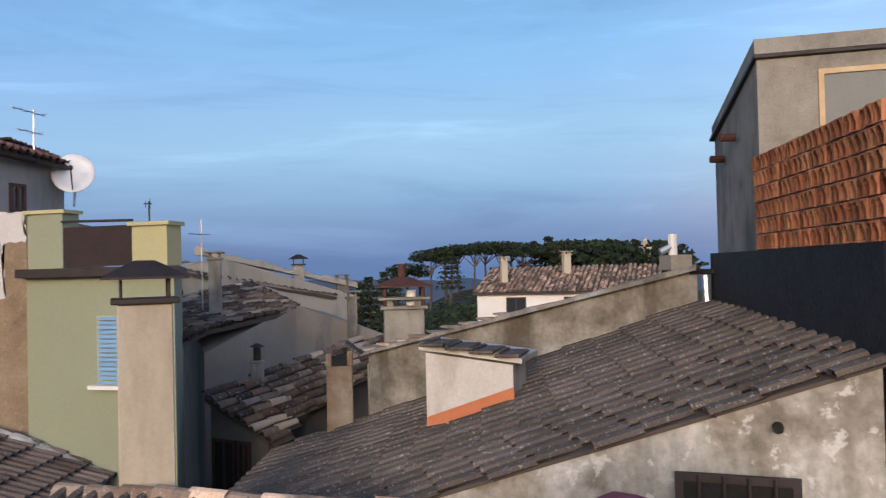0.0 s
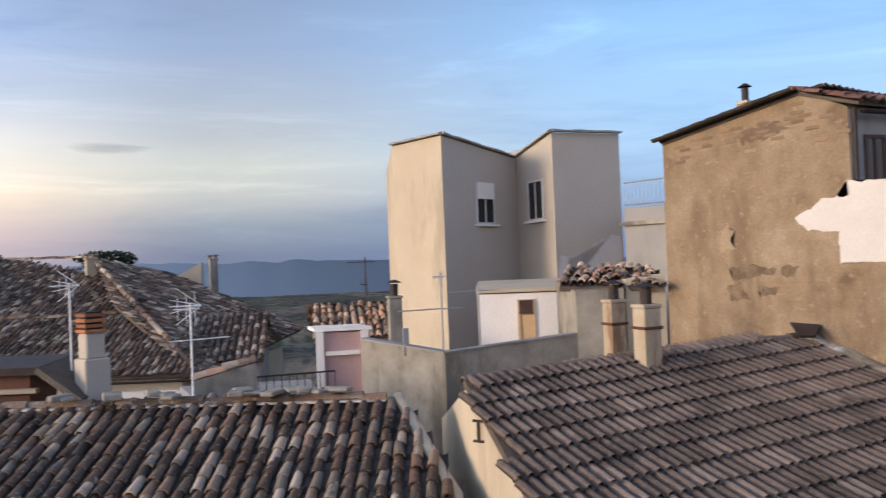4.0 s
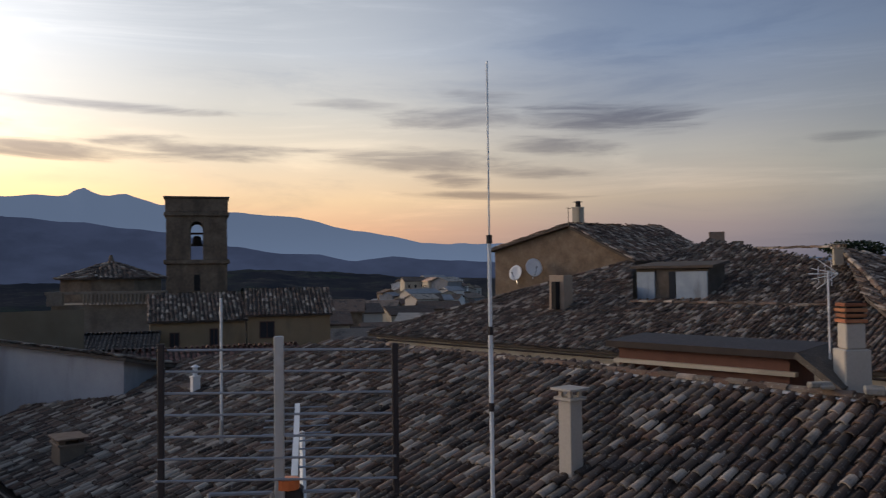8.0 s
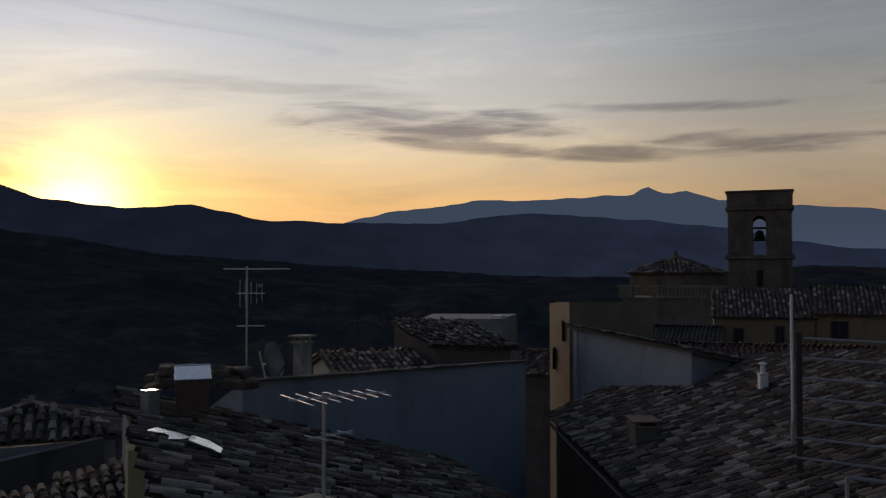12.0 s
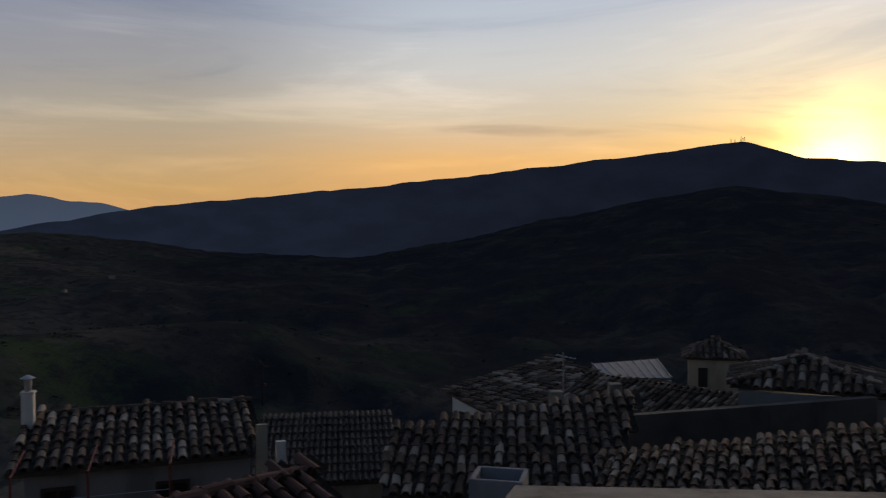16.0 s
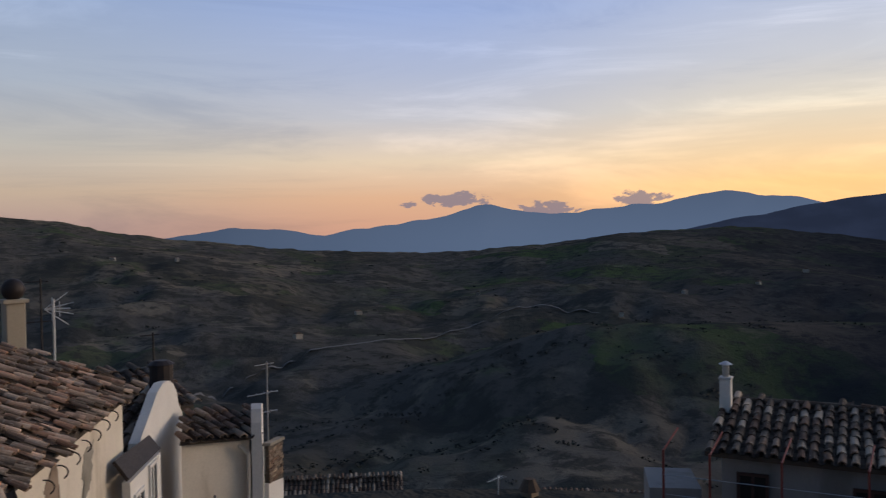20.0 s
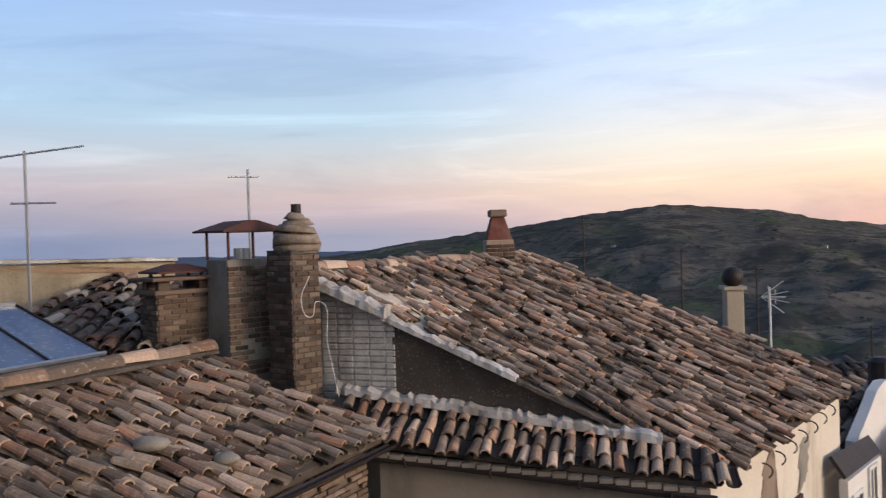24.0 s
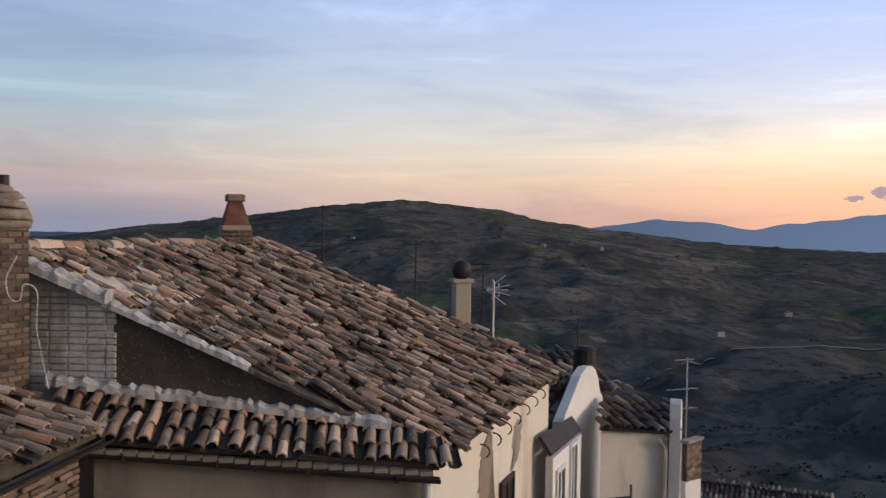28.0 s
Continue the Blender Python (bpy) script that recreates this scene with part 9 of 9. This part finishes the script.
# scrub on the knoll
sv, sf = [], []
for i in range(420):
    b = 262 + rng.uniform(-14, 17)
    d = rng.uniform(60, 118) if 263 < b < 272 else rng.uniform(60, 146)
    x, y = -d * math.sin(radians(b)), d * math.cos(radians(b))
    clump(sv, sf, (x, y, ground_height(x, y) + 0.3), (1.6, 1.6, 0.8), 26, rng, 0.26)
smesh = array_mesh("scrub", np.array([tuple(v) for v in sv]), np.array(sf))
tagged(link_mesh("scrub", smesh, LEAF), "dark green scrub covering the knoll", "scrub", kind="stuff")
# stone lookout tower and lamp mast among the trees
lk = thing("lookout_tower", (131.0, -35.4, -5), "small yellowish stone tower among the pines", "tower")
for z0, z1, r in ((-6, 2.2, 0.85), (2.2, 2.6, 1.15), (2.6, 3.4, 0.75), (3.4, 4.0, 0.4)):
    bm = bmesh.new()
    rod(bm, (131, -35.4, z0), (131, -35.4, z1), r, 10, r * 0.92)
    part("tier", bm, PLASTER_CREAM, lk)
mast = thing("radio_mast", (129, -39.5, -5), "thin mast with small dishes among the pines", "mast")
bm = bmesh.new()
rod(bm, (129, -39.5, -5), (129, -39.5, 4.2), 0.1)
part("pole", bm, METAL_GREY, mast)
for z in (2.6, 3.4, 4.1):
    bm = bmesh.new()
    rod(bm, (129, -39.9, z), (129, -38.9, z), 0.06)
    part("arm", bm, METAL_GREY, mast)
vent = thing("roof_vent", (10.9, -3.35, -0.1), "white roof vent with a bent metal pipe", "vent")
bm = bmesh.new()
block(bm, (11.2, -3.25, 0.04), (0.35, 0.3, 0.2), 10, 0.01)
part("base", bm, CEMENT, vent)
bm = bmesh.new()
rod(bm, (11.2, -3.22, 0.1), (11.2, -3.22, 0.42), 0.06, 8)
part("stack_pipe", bm, PAINT_WHITE, vent)
bm = bmesh.new()
rod(bm, (11.2, -3.05, 0.18), (11.2, -3.22, 0.26), 0.05, 8)
part("elbow", bm, METAL_GREY, vent)
# a far-off cedar crown behind the hip roof
tree("umbrella", (6.6, 36.5, -2.0), 3.2, 300, "dark cedar behind the hip-roofed house", "cedar")

# ---- the far quarter of the town ----
WALLS = {PLASTER_WHITE: "white", PLASTER_CREAM: "cream", PLASTER_GREY: "grey", PLASTER_TWIN: "beige", PLASTER_OCHRE: "ochre"}


def town_house(x, y, z, t, w0, d0, hh, wall, roof, where):
    q = thing("town_house", (x, y, z), WALLS[wall] + " house " + where, "house", "far town houses")
    bm = bmesh.new()
    block(bm, (x, y, z + hh / 2 - 2), (w0, d0, hh + 4), t)
    part("wall", bm, wall, q)
    m = Matrix.Translation((x, y, z + hh)) @ Matrix.Rotation(radians(t), 4, "Z")
    for s in (-1, 1):
        bm = bmesh.new()
        slab(bm, [m @ Vector((-w0 / 2 - 0.3, s * (d0 / 2 + 0.4), -0.1)), m @ Vector((w0 / 2 + 0.3, s * (d0 / 2 + 0.4), -0.1)), m @ Vector((w0 / 2 + 0.3, 0, d0 * 0.2)), m @ Vector((-w0 / 2 - 0.3, 0, d0 * 0.2))], 0.18)
        part("roof", bm, roof, q)
        bm = bmesh.new()
        a, b, c = (m @ Vector((s * w0 / 2, y0, z0)) for y0, z0 in ((-d0 / 2, -0.1), (d0 / 2, -0.1), (0, d0 * 0.2 - 0.15)))
        inner = m.to_3x3() @ Vector((-s * 0.25, 0, 0))
        f1_, f2_ = [bm.verts.new(v) for v in (a, b, c)], [bm.verts.new(v + inner) for v in (a, b, c)]
        bm.faces.new(f1_), bm.faces.new(f2_[::-1])
        for k in range(3):
            bm.faces.new((f1_[k], f1_[(k + 1) % 3], f2_[(k + 1) % 3], f2_[k]))
        part("gable", bm, wall, q)
        for k in range(3):
            o = m @ Vector(((k - 1) * w0 * 0.3, s * (d0 / 2 + 0.02), -hh * 0.4))
            bm = bmesh.new()
            block(bm, o, (0.9, 0.14, 1.3), t)
            part("window", bm, PANE, q)


rng = random.Random(41)
for i in range(120):
    b = rng.uniform(8.0, 24.5)
    d = rng.uniform(190, 425)
    x, y = -d * math.sin(radians(b)), d * math.cos(radians(b))
    z = ground_height(x, y)
    t = rng.uniform(0, 180)
    w0, d0, hh = rng.uniform(6, 11), rng.uniform(5, 8), rng.uniform(4.0, 7.5)
    cap = (0.005 if b < 15 else -0.004 if b < 20 else -0.014) * d
    if z + hh + 1.6 > cap:
        hh = max(2.5, cap - z - 1.6)
    wall = rng.choice((PLASTER_WHITE, PLASTER_CREAM, PLASTER_GREY, PLASTER_TWIN, PLASTER_GREY, PLASTER_OCHRE))
    town_house(x, y, z, t, w0, d0, hh, wall, rng.choice((COPPI, COPPI, COPPI_WARM, PLASTER_GREY)), "in the far quarter of the town")
for b, d, el, w0, t, wall in ((23.8, 104, -1.7, 8, 20, PLASTER_OCHRE), (22.3, 62, -3.7, 3.6, 25, PLASTER_WHITE), (24.9, 78, -2.5, 6, 28, PLASTER_CREAM), (22.2, 120, -2.0, 7, 35, PLASTER_TWIN), (20.9, 132, -1.8, 8, 10, PLASTER_GREY), (19.6, 96, -3.3, 7, 30, PLASTER_OCHRE),
                              (21.0, 84, -3.6, 6, 15, PLASTER_GREY), (18.6, 128, -2.2, 7, 40, PLASTER_CREAM), (17.6, 118, -2.7, 6, 5, PLASTER_TWIN), (16.4, 145, -1.9, 7, 25, PLASTER_OCHRE)):
    x, y = -d * math.sin(radians(b)), d * math.cos(radians(b))
    z = ground_height(x, y)
    town_house(x, y, z, t, w0, w0 * 0.8, math.tan(radians(el)) * d - z - w0 * 0.16, wall, COPPI, "among the roofs below the bell tower")

# ---- valley: hedges, tree clumps, lane, farmsteads ----
sv, sf = [], []
rng = random.Random(91)
for i in range(3200):
    b = rng.uniform(35, 235)
    d = 180 * (12.5 ** rng.random())
    if noise.noise(Vector((b * 0.11, d * 0.006, 2))) < -0.05:
        continue
    x, y = -d * math.sin(radians(b)), d * math.cos(radians(b))
    z = ground_height(x, y)
    s = rng.uniform(1.0, 2.6) * (0.8 + d / 1800)
    clump(sv, sf, (x, y, z + s * 0.2), (s * rng.uniform(0.8, 2.4), s * rng.uniform(0.8, 2.4), s * 0.45), 12, rng, s * 0.3)
for d0, b0, b1 in ((520, 128, 176), (700, 120, 165), (430, 140, 172)):
    for i in range(90):
        k = i / 90
        b = b0 + (b1 - b0) * k
        d = d0 * (1 + 0.18 * math.sin(k * 5)) + rng.uniform(-12, 12)
        x, y = -d * math.sin(radians(b)), d * math.cos(radians(b))
        s = rng.uniform(1.4, 2.8)
        clump(sv, sf, (x, y, ground_height(x, y) + s * 0.4), (s, s, s * 0.7), 14, rng, s * 0.3)
smesh = array_mesh("hedge", np.array([tuple(v) for v in sv]), np.array(sf))
tagged(link_mesh("hedge", smesh, HEDGE), "hedges and scattered trees across the valley", "hedge", kind="stuff")
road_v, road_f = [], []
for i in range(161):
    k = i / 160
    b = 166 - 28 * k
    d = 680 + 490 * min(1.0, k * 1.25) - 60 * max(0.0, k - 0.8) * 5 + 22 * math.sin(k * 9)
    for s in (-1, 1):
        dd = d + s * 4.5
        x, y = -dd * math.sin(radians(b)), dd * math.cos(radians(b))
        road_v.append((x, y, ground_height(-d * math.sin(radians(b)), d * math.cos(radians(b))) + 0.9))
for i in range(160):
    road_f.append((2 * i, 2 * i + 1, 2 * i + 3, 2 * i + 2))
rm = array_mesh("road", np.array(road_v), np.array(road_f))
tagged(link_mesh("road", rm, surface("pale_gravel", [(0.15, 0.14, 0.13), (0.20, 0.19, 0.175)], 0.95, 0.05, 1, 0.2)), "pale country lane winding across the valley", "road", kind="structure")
rng = random.Random(19)
for i in range(18):
    b = rng.uniform(118, 190) if i < 14 else rng.uniform(40, 70)
    d = rng.uniform(700, 1900)
    x, y = -d * math.sin(radians(b)), d * math.cos(radians(b))
    z = ground_height(x, y)
    q = thing("farmhouse", (x, y, z), "pale farmhouse on the far hillside", "farmhouse", "farmhouses")
    t = rng.uniform(0, 180)
    bm = bmesh.new()
    block(bm, (x, y, z + 2), (9, 6, 6), t)
    part("wall", bm, PLASTER_TWIN, q)
    bm = bmesh.new()
    block(bm, (x, y, z + 6.5), (9.8, 6.8, 2.0), t, 0, 0.35)
    part("roof", bm, COPPI, q)
# masts on the western summit
sm = thing("summit_mast", (0, 0, 0), "thin masts on the western summit", "mast")
b, d = 83.4, 2945
x, y = -d * math.sin(radians(b)), d * math.cos(radians(b))
z = math.tan(radians(5.8)) * d
for k, hh in ((-32, 15), (-20, 11), (0, 20), (5, 14), (11, 17)):
    bm = bmesh.new()
    rod(bm, (x, y + k, z - 8), (x, y + k, z + hh), 1.0, 5)
    part("mast", bm, METAL_DARK, sm)

# ---- the grid television antenna close to the terrace ----
ga = thing("grid_antenna", (-0.95, 1.75, -1.7), "television antenna with a wire grid reflector and an orange clamp", "antenna")
corner = [Vector(v) for v in ((-1.04, 1.50, -0.155), (-0.64, 1.69, -0.165), (-0.632, 1.672, -0.445), (-1.056, 1.48, -0.43))]
WIRE = surface("dull_aluminium", [(0.27, 0.28, 0.30), (0.34, 0.35, 0.37)], 0.45, 6, 60, 0.05, metal=0.5)
for i in range(7):
    k = i / 6.6 + 0.01
    bm = bmesh.new()
    rod(bm, corner[0].lerp(corner[3], k), corner[1].lerp(corner[2], k), 0.0025, 6)
    part("grid_bar", bm, WIRE, ga)
for a, b2, r in ((corner[0], corner[3], 0.0075), (corner[1], corner[2], 0.0075)):
    bm = bmesh.new()
    block(bm, (a + b2) / 2, (0.013, 0.010, (a - b2).length + 0.02), 25, 0.002)
    part("side_bar", bm, METAL_DARK, ga)
bm = bmesh.new()
block(bm, (-0.845, 1.585, -0.32), (0.020, 0.012, 0.37), 25, 0.002)
part("spine", bm, METAL_GREY, ga)
bm = bmesh.new()
rod(bm, (-0.845, 1.63, -0.50), (-0.845, 1.63, -1.78), 0.02, 10)
part("mast", bm, METAL_DARK, ga)
bm = bmesh.new()
block(bm, (-0.835, 1.62, -0.475), (0.045, 0.045, 0.075), 25, 0.006)
part("connection_box", bm, METAL_DARK, ga)
bm = bmesh.new()
rod(bm, (-0.835, 1.60, -0.437), (-0.835, 1.60, -0.418), 0.024, 12)
part("clamp_cap", bm, surface("orange_plastic", [(0.60, 0.13, 0.03), (0.68, 0.17, 0.05)], 0.4, 8, 60, 0.05), ga)
start, end = Vector((-0.86, 1.68, -0.44)), Vector((-1.155, 2.30, -0.395))
bm = bmesh.new()
m = Matrix.Translation((start + end) / 2) @ (end - start).to_track_quat("Y", "Z").to_matrix().to_4x4()
made = bmesh.ops.create_cube(bm, size=1.0)["verts"]
bmesh.ops.transform(bm, matrix=m @ Matrix.Diagonal((0.014, (end - start).length, 0.016, 1)), verts=made)
boom = part("boom", bm, PAINT_WHITE, ga)
bm = bmesh.new()
rod(bm, start + Vector((0.02, 0, -0.05)), start.lerp(end, 0.75) + Vector((0.015, 0, -0.035)), 0.008)
part("brace", bm, PAINT_WHITE, ga)
acr = (end - start).cross(Vector((0, 0, 1))).normalized()
for i in range(9):
    p = start.lerp(end, 0.12 + 0.85 * i / 8)
    bm = bmesh.new()
    rod(bm, p - acr * 0.085, p + acr * 0.085, 0.0022, 5)
    part("director", bm, WIRE, boom)
for s in (-1, 1):
    bm = bmesh.new()
    c0 = Vector((-0.842, 1.60, -0.475)) + (corner[1] - corner[0]).normalized() * 0.085 * s
    for z in (-0.03, 0.03):
        rod(bm, c0 - (corner[1] - corner[0]).normalized() * 0.06 + Vector((0, 0, z)), c0 + (corner[1] - corner[0]).normalized() * 0.06 + Vector((0, 0, z)), 0.004, 5)
    for k in (-0.06, 0.06):
        rod(bm, c0 + (corner[1] - corner[0]).normalized() * k + Vector((0, 0, -0.03)), c0 + (corner[1] - corner[0]).normalized() * k + Vector((0, 0, 0.03)), 0.004, 5)
    part("dipole_frame", bm, WIRE, ga)

# maroon cover at the terrace edge
mc = part("maroon_cover", bmesh.new(), surface("maroon_cloth", [(0.16, 0.035, 0.06), (0.21, 0.05, 0.08)], 0.85, 4, 50, 0.3))
tagged(mc, "maroon cloth cover draped over something on the terrace", "cloth cover")
bm = bmesh.new()
n = 14
grid = []
for a in range(n + 1):
    row = []
    for b in range(n + 1):
        u, v = a / n * 2 - 1, b / n * 2 - 1
        hgt = (1 - abs(v) ** 2.5) * (1 - abs(u) ** 4) * 0.32 + 0.10 * math.exp(-((v - 0.35) / 0.25) ** 2) * (1 - u * u)
        row.append(bm.verts.new((2.75 + u * 0.35, -0.62 + v * 0.55, -1.03 + hgt + 0.015 * math.sin(v * 9 + u * 4))))
    grid.append(row)
for a in range(n):
    for b in range(n):
        bm.faces.new((grid[a][b], grid[a + 1][b], grid[a + 1][b + 1], grid[a][b + 1]))
ex = bmesh.ops.extrude_face_region(bm, geom=list(bm.faces))
bmesh.ops.translate(bm, vec=(0, 0, -0.70), verts=[v for v in ex["geom"] if isinstance(v, bmesh.types.BMVert)])
bmesh.ops.recalc_face_normals(bm, faces=bm.faces)
bm.to_mesh(mc.data)
bm.free()
